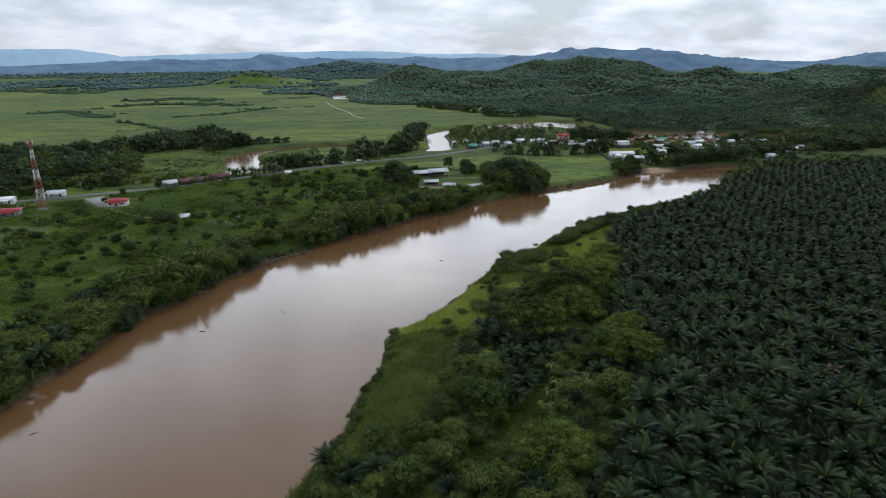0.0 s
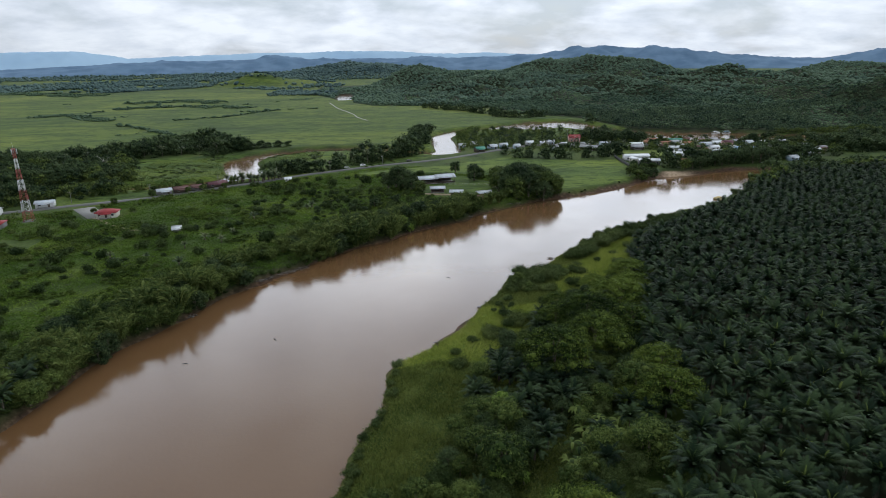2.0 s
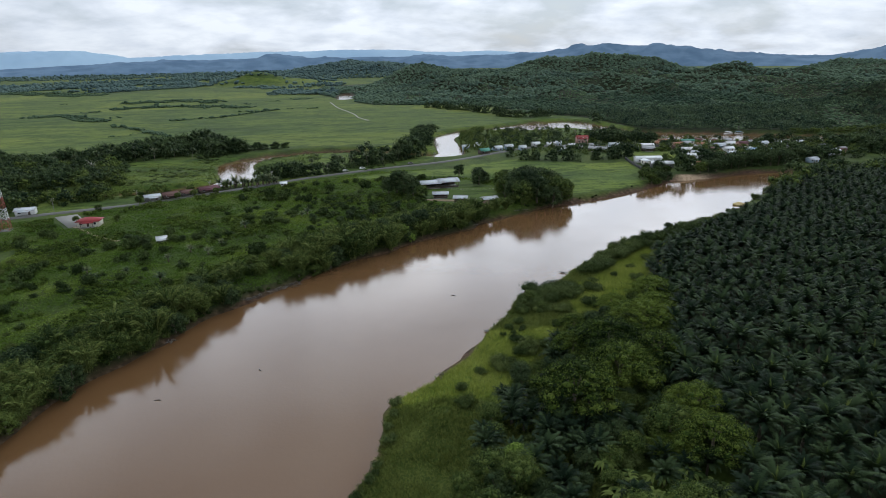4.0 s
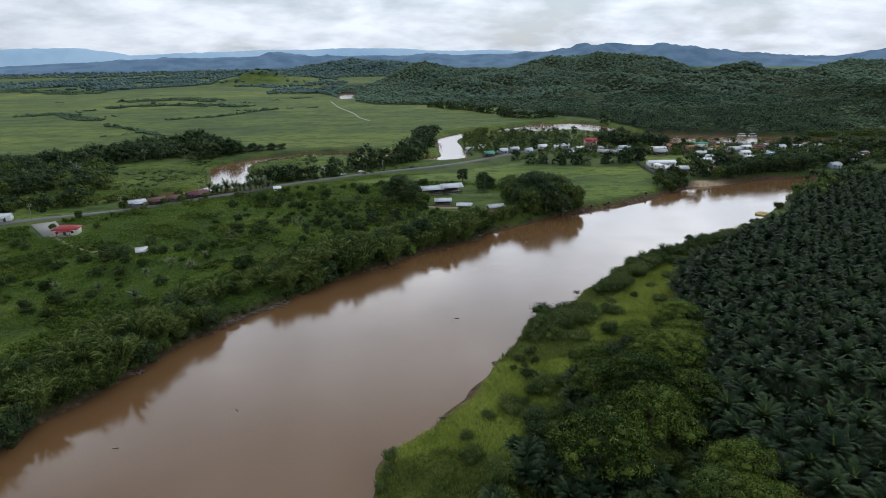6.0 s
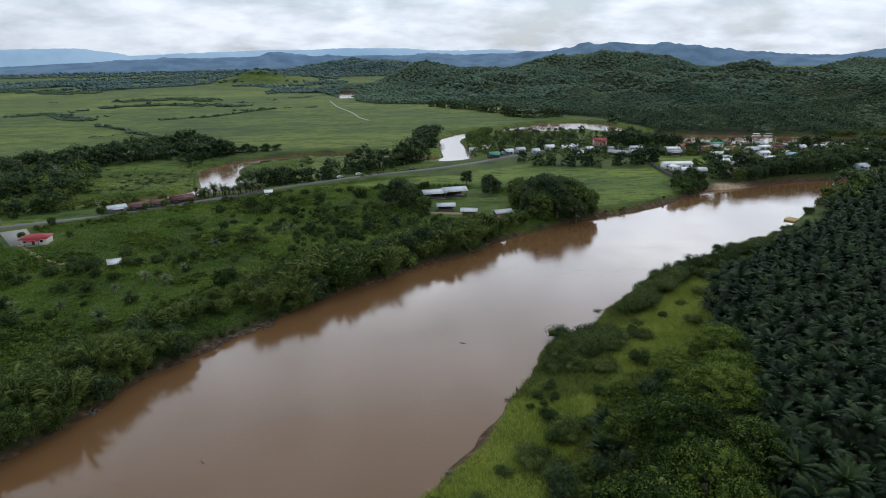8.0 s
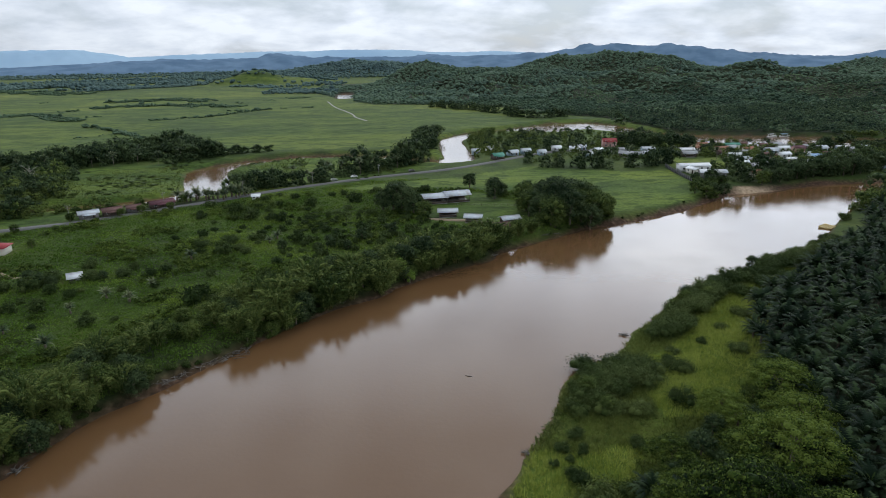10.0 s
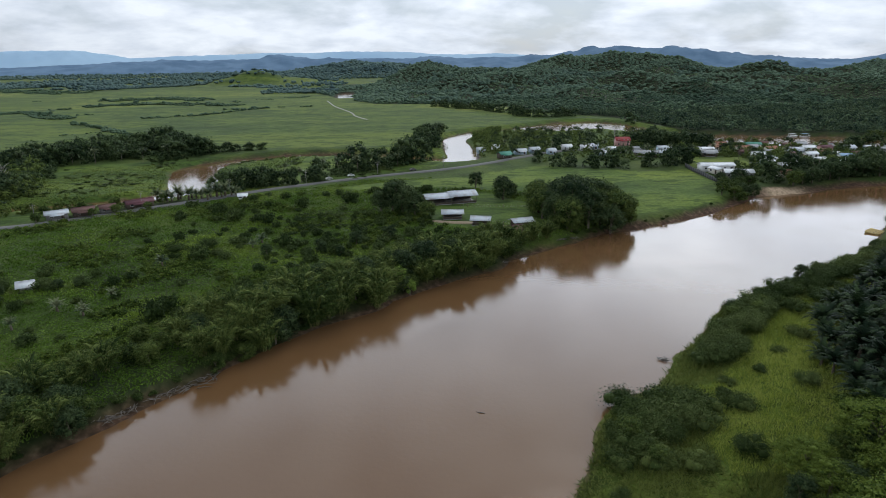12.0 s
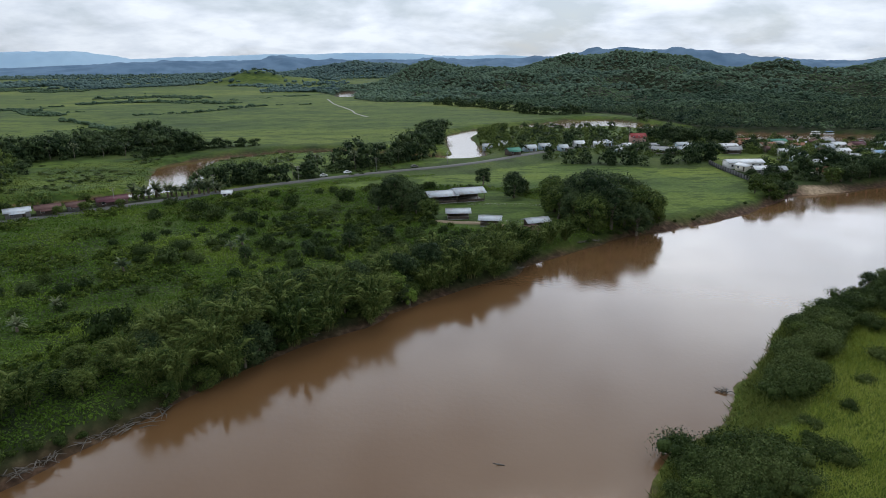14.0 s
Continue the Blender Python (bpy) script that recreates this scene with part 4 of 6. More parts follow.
BROAD = Stock(*[make_tree("tree", "round-crowned broadleaf tree with mid-green foliage", "trees of the river plain", 80 + k, 4.6 + 0.5 * k, 9.0 + k, M["broadleaf"], M["bark"], 16, 170, 0.34, False, 0.35, 0.2) for k in range(4)])
DARK = Stock(*[make_tree("tree", "tall dense tree with very dark green foliage", "dark trees of the river plain", 90 + k, 5.2 + 0.5 * k, 12.0 + 1.2 * k, M["dark_leaf"], M["bark"], 16, 140, 0.42, False, 0.42, 0.12) for k in range(4)])
BRIGHT = Stock(make_tree("tree", "small tree with pale yellow-green foliage", "pale green trees", 97, 2.8, 6.5, M["bright_leaf"], M["bark"], 11, 150, 0.32, False, 0.3, 0.2))
BAMBOO = Stock(*[make_bamboo(100 + k, 9.0 + k * 0.8, 3.4 + 0.3 * k) for k in range(4)])
COCO = Stock(*[make_palm("coconut_palm", "slender coconut palm with a feathery crown", "palm tree", "coconut palms", 110 + k, 6.5 + 1.3 * k, 4.4, M["coco_leaf"], M["coco_bark"], 30, 14, 0.14, 0.05 + 0.03 * k) for k in range(3)])
YOUNG = Stock(*[make_palm("young_palm", "short young palm with a feathery crown among weeds", "palm tree", "young palms in the field", 115 + k, 1.3 + 0.7 * k, 3.1, M["coco_leaf"], M["palm_bark"], 30, 14) for k in range(2)])
SHRUB = Stock(*[make_shrub("shrub", "rounded dark green shrub in rough grass", "shrubs in the rough grass", 120 + k, 1.7, 1.9, M["shrub_leaf"], "shrub", 7, 220, 0.18) for k in range(4)])
OLIVE = Stock(*[make_shrub("scrub_thicket", "tangled olive-green scrub thicket on rough ground", "olive scrub", 130 + k, 2.6, 2.7, M["olive_scrub"], "thicket", 10, 330, 0.165) for k in range(3)])
MOUND = Stock(*[make_shrub("bush", "broad dark green bush rising out of reeds", "bushes among the reeds", 136 + k, 5.2, 2.5, M["shrub_leaf"], "foliage", 16, 190, 0.28) for k in range(2)])
BANANA = Stock(*[make_banana(140 + k) for k in range(2)])
for x, y, s in ((26, 118, 1.0), (30, 134, 0.8), (22, 126, 0.8), (57, 120, 0.9), (64, 143, 0.9), (6, 96, 0.8), (14, 102, 0.7), (-2, 88, 0.8), (20, 92, 0.9), (28, 84, 0.8), (44, 84, 0.8), (8, 84, 0.8), (60, 108, 0.8), (50, 74, 0.9), (30, 70, 0.9), (12, 72, 0.8)):
    BROAD.put(x, y, s)
for x, y, s in ((29.3, 135.8, 1.15), (24, 113, 0.9), (17, 104, 0.6), (24, 97, 0.5), (29, 113, 0.5)):
    BRIGHT.put(x + 0.8, y + 3, s)
for x, y, s in ((34, 160, 0.95), (40, 150, 0.9), (37, 141, 0.95), (45, 140, 1.0), (52, 148, 0.85), (46, 163, 0.9), (20, 112, 0.7), (49, 126, 0.85)):
    WILD.put(x, y, s * 0.9)
for x, y in ((62, 131), (65, 126), (64, 122), (60, 126), (46, 128), (50, 132), (43, 124), (53, 126), (40, 118), (47, 136), (56, 131)):
    BANANA.put(x, y, rng.uniform(0.9, 1.2))
for x, y, s in ((59, 233, 1.5), (66, 230, 1.7), (69, 228, 1.5), (73, 219, 1.3), (62, 226, 1.4), (58, 206, 0.8), (44, 198, 1.0), (43, 190, 1.0), (38, 184, 1.0), (79, 237, 0.9), (75, 236, 0.6), (98, 239, 1.1), (92, 246, 0.7), (91, 261, 1.3), (96, 266, 1.3), (105, 276, 1.6), (111, 281, 1.6), (118, 283, 1.6), (126, 288, 1.5), (121, 276, 1.3), (47, 206, 0.5), (36, 186, 0.6), (30, 181, 0.7), (24, 174, 0.8), (136, 293, 1.4), (146, 298, 1.4), (155, 303, 1.2), (166, 312, 1.3), (178, 320, 1.2), (132, 282, 1.5), (142, 286, 1.4), (190, 329, 1.0), (218, 357, 1.3), (236, 371, 1.3), (252, 385, 1.3)):
    OLIVE.put(x, y, s * 0.95)
fx_, fy_ = jitter_grid(-45, 125, 58, 240, 4.9, rng)
band = np.interp(fy_, [55, 108, 120, 158, 175, 200, 211, 225, 240], [2.5, 4, 21, 23, 21, 25, 33, 36, 38])
grass_way = seg_dist([(50, 127), (36, 117.6), (27, 109.5), (14, 100), (4, 86)], fx_, fy_) < 3.4
ok = (poly_sd_side(fx_, fy_) > 0.5) & ~inside(PALM_LAND, fx_, fy_) & (poly_sd(RIVER, fx_, fy_) > band) & ~grass_way
for x, y in zip(fx_[ok], fy_[ok]):
    u = rng.random()
    if y < 122:
        BROAD.put(x, y, rng.uniform(0.42, 0.78)) if u < 0.5 else OLIVE.put(x, y, rng.uniform(0.9, 1.6)) if u < 0.85 else WILD.put(x, y, rng.uniform(0.6, 0.8))
    else:
        WILD.put(x, y, rng.uniform(0.68, 0.9)) if u < 0.36 and y < 200 else DARK.put(x, y, rng.uniform(0.36, 0.52)) if u < 0.58 else BROAD.put(x, y, rng.uniform(0.45, 0.72)) if u < 0.74 else RAIN.put(x, y, rng.uniform(0.45, 0.62)) if u < 0.82 else OLIVE.put(x, y, rng.uniform(0.9, 1.4))
for (x, y), (ax, ay) in zip(*along(PALM_EDGE, 6.0)):
    if 170 < y < 310:
        for o in (-3.5, 2.5):
            WILD.put(x + ax * o + rng.uniform(-1.5, 1.5), y + ay * o + rng.uniform(-1.5, 1.5), rng.uniform(0.75, 1.0))
DARK.put(139, 300, 0.45)
DARK.put(183, 324, 0.32)


def blades(seed, n, h, w, spread, lean):
    r = np.random.default_rng(seed)
    g = Geo()
    o = np.stack([r.uniform(-spread, spread, n), r.uniform(-spread, spread, n), np.full(n, -0.15)], -1)
    d = unit(np.stack([r.normal(size=n) * lean, r.normal(size=n) * lean, np.ones(n)], -1))
    leaf_tris(g, o, d, h * r.uniform(0.7, 1.2, n), np.full(n, w), r)
    return g


def spread_over(test, x0, x1, y0, y1, step, r, s0, s1, h0, h1):
    x, y = jitter_grid(x0, x1, y0, y1, step, r)
    k = test(x, y)
    x, y = x[k], y[k]
    return np.stack([x, y, land(x, y), r.uniform(s0, s1, x.size), r.uniform(0, 6.28, x.size), r.uniform(h0, h1, x.size)], -1)


near_sd = lambda x, y: poly_sd(RIVER, x, y)
on_near = lambda x, y: (poly_sd_side(x, y) > 0.5) & (near_sd(x, y) > 0.5 + 3.0 * near_flat(x, y)) & ~inside(PALM_LAND, x, y)
near_flat = lambda x, y: np.exp(-((x - 25) / 10) ** 2 - ((y - 195) / 13) ** 2)


def bright_zone(x, y):
    """The open reed beds: a strip along the water, then a wide bed behind the bank's thickets."""
    deep = np.clip((near_sd(x, y) - 17) / 6, 0, 1)
    low = np.interp(y, [100, 160, 171, 180, 206, 214], [-1, -1, 0.2, 0.9, 0.7, -0.6])
    up = np.clip((near_sd(x, y) - 11) / 5, -1, 1) * np.clip((298 - y) / 10, 0, 1) * np.clip((y - 226 + 16 * deep) / 8, 0, 1) - 0.3 * (y < 228) * (1 - deep)
    up = up + 1.3 * np.exp(-(((x - 74) / 5) ** 2) - ((y - 241) / 4) ** 2)
    patch_ = 0.45 * wobble(x, y, 9, 12.0) + 0.3 * wobble(x, y, 21, 6.0)
    return np.where((y < 218) & (deep < 0.5), low, up) + patch_ > 0.24
cane_protos = [blades(150 + k, 26, 1.15, 0.17, 0.7, 1.15) for k in range(4)]
reed_protos = [blades(160 + k, 26, 1.2, 0.10, 0.65, 0.5) for k in range(4)]
low_protos = [blades(170 + k, 9, 0.5, 0.34, 0.8, 1.2) for k in range(4)]


def weed_tuft(seed, n=13):
    """A low heap of creeper and weed leaves lying over one another."""
    r = np.random.default_rng(seed)
    g = Geo()
    d = unit(r.normal(size=(n, 3)) * (1, 1, 0.6) + (0, 0, 0.7))
    face = unit(d + 0.25 * r.normal(size=(n, 3)))
    way = unit(np.cross(face, r.normal(size=(n, 3))))
    leaf_tris(g, d * (0.75, 0.75, 0.42) - way * 0.2, way, r.uniform(0.3, 0.55, n), 0.3, r)
    return g


weed_protos = [weed_tuft(175 + k) for k in range(5)]
cane = spread_over(lambda x, y: on_near(x, y) & ~bright_zone(x, y) & (near_sd(x, y) < 46), -40, 160, 60, 330, 1.05, rng, 0.9, 1.3, 0.75, 1.25)
cane[:, 5] *= 1 + 0.6 * wobble(cane[:, 0], cane[:, 1], 4.5, 31.0) + 0.25 * wobble(cane[:, 0], cane[:, 1], 11, 32.0)
tagged(stamp("cane_grass", M["cane_leaf"], cane_protos, cane, rng), "tall dense green cane grass along the water", "cane grass", kind="stuff")
reeds = spread_over(lambda x, y: on_near(x, y) & bright_zone(x, y) & (near_sd(x, y) < 50), 0, 160, 150, 300, 1.0, rng, 0.9, 1.3, 0.7, 1.1)
tagged(stamp("reed_grass", M["reed_leaf"], reed_protos, reeds, rng), "bright yellow-green reed grass on the low bank", "reeds", kind="stuff")

# ---- the far bank's belt of bamboo and trees ----
p, nrm = along(BANK_WEST, 4.4)
for (x, y), (ax, ay) in zip(p, nrm):
    if y < 118 or x > 62:
        continue
    gap = -41 < x < -28
    swell = np.interp(x, [-95, -70, -50, -44, -27, -20, -5, 8, 14, 20, 30, 45, 58], [0.95, 1.05, 0.95, 0.8, 0.7, 0.95, 1.05, 0.92, 0.8, 0.88, 0.98, 0.9, 0.8]) + rng.uniform(-0.15, 0.15)
    for off in (2.4, 7.5, 14.0, 21.0):
        if gap and off < 14:
            if off < 4 and rng.random() < 0.5:
                SHRUB.put(x + ax * 5 + rng.uniform(-1, 1), y + ay * 5 + rng.uniform(-1, 1), rng.uniform(0.5, 0.9))
            continue
        if off > 20 and rng.random() < 0.4:
            continue
        if off > 14 and rng.random() < 0.25:
            continue
        jx, jy = rng.uniform(-1.8, 1.8, 2)
        qx, qy = x + ax * off + jx, y + ay * off + jy
        u = rng.random()
        if -26 < x < 58 and off < 16:
            BAMBOO.put(qx, qy, swell * rng.uniform(0.95, 1.3)) if u < 0.66 else (BROAD if u < 0.84 else DARK).put(qx, qy, swell * rng.uniform(0.55, 0.9), sink=0.8)
        elif x <= -80:
            WILD.put(qx, qy, rng.uniform(0.8, 1.0)) if u < 0.3 else BAMBOO.put(qx, qy, swell * rng.uniform(0.8, 1.05)) if u < 0.55 else BROAD.put(qx, qy, swell * rng.uniform(0.6, 0.95), sink=0.8)
        elif off < 16:
            BAMBOO.put(qx, qy, swell * rng.uniform(0.8, 1.15)) if u < 0.5 else (BROAD if u < 0.78 else DARK).put(qx, qy, swell * rng.uniform(0.5, 0.85), sink=0.8)
        else:
            BROAD.put(qx, qy, rng.uniform(0.35, 0.65), sink=0.6) if u < 0.4 else OLIVE.put(qx, qy, rng.uniform(0.9, 1.5))
p, nrm = along(BANK_WEST, 3.1)
for (x, y), (ax, ay) in zip(p, nrm):
    if 118 < y < 412 and x < 200 and rng.random() < (0.75 if x < 60 else 0.3 if math.sin(x * 0.21) > 0.2 else 0.06):
        o = rng.uniform(1.6, 3.8)
        SHRUB.put(x + ax * o, y + ay * o, rng.uniform(0.45, 1.05))
p, nrm = along(BANK_EAST, 2.6)
for (x, y), (ax, ay) in zip(p, nrm):
    if (224 < y < 244) or (257 < y < 330) or (108 < y < 172 and rng.random() < 0.7) or (205 < y < 216):
        o = rng.uniform(3.8, 11.0) if y > 200 else rng.uniform(1.0, 2.0)
        OLIVE.put(x - ax * o, y - ay * o, rng.uniform(0.85, 1.7) if y > 216 else rng.uniform(0.4, 0.75))
        if y > 222 and rng.random() < 0.45:
            o = rng.uniform(4.5, 11.0)
            (BROAD if rng.random() < 0.5 else MOUND).put(x - ax * o, y - ay * o, rng.uniform(0.26, 0.42) if y > 256 else rng.uniform(0.3, 0.5))
for x, y, s in ((17, 311, 0.9), (6, 306, 0.85), (33, 322, 0.75), (46, 331, 0.7), (24, 318, 0.8)):
    DARK.put(x, y, s)
BRIGHT.put(15.5, 306, 1.15)
BRIGHT.put(19, 304.5, 0.8)
for x, y, s in ((60, 341, 1.0), (66, 346, 0.95), (72, 349, 0.9)):
    BAMBOO.put(x, y, s * 0.9)

# ---- the grove and trees of the farmyard, the town's shore, the hedges ----
for x, y, s in ((85, 362, 0.9), (92, 361, 0.95), (98, 364, 1.0), (104, 366, 0.95), (88, 370, 1.1), (95, 373, 1.15), (102, 376, 1.1), (86, 380, 1.1), (93, 384, 1.15), (84, 390, 1.0), (90, 395, 1.05), (98, 390, 0.95), (109, 370, 0.75), (80, 366, 0.8), (68, 412, 0.85), (59, 438, 0.6), (20, 390, 0.95), (25, 386, 0.9), (16, 394, 0.85), (30, 380, 0.6), (11, 396, 0.7), (73, 418, 0.7), (77, 374, 1.0), (78, 384, 1.0), (106, 384, 0.9), (82, 402, 0.95), (83, 358, 0.8), (101, 360, 0.85), (112, 373, 0.75)):
    (DARK if rng.random() < 0.75 else BROAD).put(x, y, s * (rng.uniform(1.05, 1.55) if x > 74 else rng.uniform(0.75, 1.3)))
for x, y, s in ((78, 360, 0.6), (84, 356, 0.55), (112, 367, 0.6), (107, 378, 0.7), (79, 398, 0.7), (104, 396, 0.6), (113, 374, 0.5), (96, 402, 0.6), (76, 384, 0.6)):
    BROAD.put(x, y, s)


def belt_of(line, step, width, stocks, s0, s1, seed, gap=0.0):
    r = np.random.default_rng(seed)
    for (x, y), (ax, ay) in zip(*along(line, step)):
        if r.random() < gap:
            continue
        o = r.uniform(-width, width)
        qx, qy = x + ax * o + r.uniform(-1, 1), y + ay * o + r.uniform(-1, 1)
        if float(river_sd(np.array([qx]), np.array([qy]))[0]) < 2.5:
            continue
        stocks[int(r.integers(len(stocks)))].put(qx, qy, r.uniform(s0, s1))


BELT = [tree_crown(230 + k, 5.4 + 0.7 * k, 10.0 + 1.6 * k, 8, 34, 0.8, -0.6) for k in range(5)]
LOW = [tree_crown(240 + k, 3.8 + 0.5 * k, 6.4 + 1.1 * k, 5, 24, 0.75, -0.8) for k in range(4)]


def belt_places(line, step, width, s0, s1, seed, gap=0.0):
    r = np.random.default_rng(seed)
    p_, n_ = along(line, step)
    o = r.uniform(-width, width, len(p_))[:, None]
    q = p_ + n_ * o + r.uniform(-1.2, 1.2, p_.shape)
    k = (river_sd(q[:, 0], q[:, 1]) > 2.5) & (r.random(len(q)) >= gap)
    q = q[k]
    s_ = r.uniform(s0, s1, len(q))
    return np.c_[q, land(q[:, 0], q[:, 1]), s_, r.uniform(0, 6.28, len(q)), s_ * r.uniform(0.85, 1.2, len(q))]


tall = np.vstack([
    belt_places([(-460, 500), (-300, 520), (-240, 533), (-195, 556), (-160, 577), (-128, 592), (-112, 572)], 1.7, 15, 0.75, 1.25, 1),
    belt_places([(-190, 600), (-150, 622), (-135, 618)], 2.2, 7, 0.8, 1.2, 2),
    belt_places([(-330, 448), (-260, 450), (-215, 458), (-170, 462)], 2.0, 15, 0.55, 0.95, 3),
    belt_places([(-72, 452), (-60, 462), (-48, 458), (-36, 468), (-22, 479)], 1.7, 7, 0.35, 0.95, 4, 0.2),
    belt_places([(-22, 492), (0, 507), (20, 522), (38, 538)], 1.3, 10, 0.4, 1.25, 5, 0.12),
    belt_places([(-136, 552), (-118, 572), (-96, 592), (-74, 600)], 2.2, 3, 0.35, 0.6, 31),
    belt_places([(22, 556), (44, 590), (50, 640), (58, 690)], 2.4, 9, 0.6, 0.9, 6),
    belt_places([(118, 497), (150, 487), (180, 488), (208, 495)], 1.9, 6, 0.3, 0.95, 8, 0.25),
    belt_places([(212, 440), (238, 440), (262, 447), (300, 452), (350, 462)], 1.8, 9, 0.5, 1.15, 10),
    belt_places([(262, 384), (300, 398), (345, 405), (390, 408), (440, 412)], 1.4, 7, 0.7, 1.2, 15),
    belt_places([(380, 480), (430, 500), (480, 515), (540, 518)], 1.1, 22, 0.6, 1.2, 30),
    belt_places([(350, 475), (410, 490), (450, 510)], 2.2, 22, 0.5, 0.8, 16),
    belt_places([(85, 985), (150, 890), (170, 812), (225, 806)], 2.6, 9, 0.6, 0.9, 18),
    belt_places([(245, 640), (252, 690), (262, 750)], 3.0, 5, 0.6, 0.9, 21),
])
lows = np.vstack([
    belt_places([(235, 366), (262, 380), (300, 392), (345, 398), (400, 402)], 1.5, 9, 0.9, 1.4, 34),
    belt_places([(84, 545), (92, 580), (95, 640), (112, 682)], 2.0, 10, 0.5, 0.85, 7),
    belt_places([(110, 596), (140, 620), (165, 650)], 1.8, 24, 0.4, 0.75, 12),
    belt_places([(150, 580), (205, 580), (235, 572)], 3.0, 7, 0.4, 0.7, 13),
    belt_places([(284, 645), (300, 636), (334, 623), (400, 609), (480, 596), (560, 580)], 1.5, 4, 0.5, 0.85, 27),
    belt_places([(205, 512), (240, 500), (300, 480), (350, 488), (400, 505)], 1.3, 22, 0.4, 0.7, 14),
    belt_places([(205, 525), (260, 512), (330, 498), (390, 500)], 1.5, 18, 0.35, 0.6, 28),
    belt_places([(100, 560), (150, 545), (200, 520), (240, 490)], 4.0, 16, 0.4, 0.7, 19),
    belt_places([(-240, 398), (-190, 408), (-150, 418), (-128, 432)], 1.6, 11, 0.5, 0.85, 20),
    belt_places([(-300, 380), (-230, 372), (-195, 382)], 2.0, 9, 0.5, 0.8, 22),
    belt_places([(-215, 345), (-200, 340), (-186, 352)], 2.4, 8, 0.45, 0.7, 23),
])
for x, y, s in ((-131, 394.5, 0.5), (-120, 411, 0.55), (-111.5, 401.5, 0.4), (-108, 417, 0.6), (-104, 406.5, 0.42), (-92, 411, 0.45), (-90, 424, 0.5), (-133, 405, 0.55), (-146, 378, 0.45), (-128, 356, 0.4), (-148, 356, 0.35)):
    BROAD.put(x, y, s)
for x, y, s in ((-106, 311, 0.42), (-102, 308, 0.45), (-98, 309, 0.36), (-84, 314, 0.34), (-79, 316, 0.3), (-28, 338, 0.4), (-10, 340, 0.42), (2, 346, 0.5), (14, 352, 0.5), (-3, 336, 0.4)):
    DARK.put(x, y, s, sink=0.5)
belt_of([(176, 404), (188, 424), (198, 424)], 3.4, 4, [DARK, BROAD], 0.6, 0.85, 9)
belt_of([(228, 428), (262, 440), (300, 443)], 7, 3, [DARK], 0.65, 0.95, 11)
for x, y, s in ((187, 433.5, 0.55), (182, 404, 0.5), (187, 409, 0.55), (193, 413, 0.6), (221, 424, 0.8), (228, 431, 0.7), (238, 441, 0.6), (250, 436, 0.75), (247, 470, 0.55), (236, 464, 0.5), (266, 455, 0.6), (256, 480, 0.5)):
    (DARK if rng.random() < 0.7 else BROAD).put(x, y, s, sink=0.4)
belt_of([(-60, 438), (-85, 430), (-96, 430)], 2.2, 4, [YOUNG], 1.1, 1.7, 17)
belt_of([(-60, 470), (-30, 482), (10, 510), (30, 528)], 9, 8, [COCO], 0.7, 0.95, 24)
belt_of([(110, 590), (150, 560), (210, 530), (280, 500)], 14, 12, [COCO], 0.6, 0.8, 25)
belt_of([(-250, 520), (-180, 545), (-120, 560)], 14, 10, [COCO], 0.75, 1.0, 26)
for x, y in ((-62, 300), (-67, 292), (-73, 298), (-84, 282), (-92, 270), (-100, 265), (-78, 262), (-110, 272), (-58, 330), (-36, 350), (-30, 352)):
    YOUNG.put(x + rng.uniform(-3, 3), y + rng.uniform(-3, 3), rng.uniform(0.75, 1.1))
for x, y, s in ((-100, 312, 1.5), (-103, 309, 1.3), (-88, 314, 1.2), (-78, 316, 1.1), (-112, 306, 1.2), (-60, 345, 1.2), (-50, 350, 1.3), (-45, 340, 1.0)):
    OLIVE.put(x, y, s)
THICKETS = []
for x, y in zip(*jitter_grid(-170, 60, 200, 440, 8.6, rng)):
    if near_sd(np.array([x]), np.array([y]))[0] < 24 or poly_sd_side(np.array([x]), np.array([y]))[0] > 0.5:
        continue
    if inside(YARD, np.array([x]), np.array([y]))[0] or inside(PASTURE, np.array([x]), np.array([y]))[0] or (y > 330 and x < -75) or rng.random() < 0.25 or y > 0.62 * x + 462:
        continue
    size = rng.uniform(0.5, 1.0) + 0.9 * rng.random() ** 3
    if rng.random() < 0.3 and y < 330:
        SHRUB.put(x, y, size)
    elif rng.random() < 0.7:
        size *= 1.35
        THICKETS.append((x, y, ground_at(x, y) - 0.1, 0.75 * size, rng.uniform(0, 6.28), 0.85 * size * rng.uniform(0.8, 1.3)))
for x, y in zip(*jitter_grid(-25, 62, 322, 392, 5.2, rng)):
    if near_sd(np.array([x]), np.array([y]))[0] > 18 and not inside(YARD, np.array([x]), np.array([y]))[0] and not inside(PASTURE, np.array([x]), np.array([y]))[0] and rng.random() < 0.75 and np.hypot(x - 44, y - 377) > 13 and np.hypot(x - 50, y - 366) > 11 and np.hypot(x - 62, y - 362) > 11:
        THICKETS.append((x, y, ground_at(x, y) - 0.1, rng.uniform(0.4, 0.95), rng.uniform(0, 6.28), rng.uniform(0.4, 1.0)))
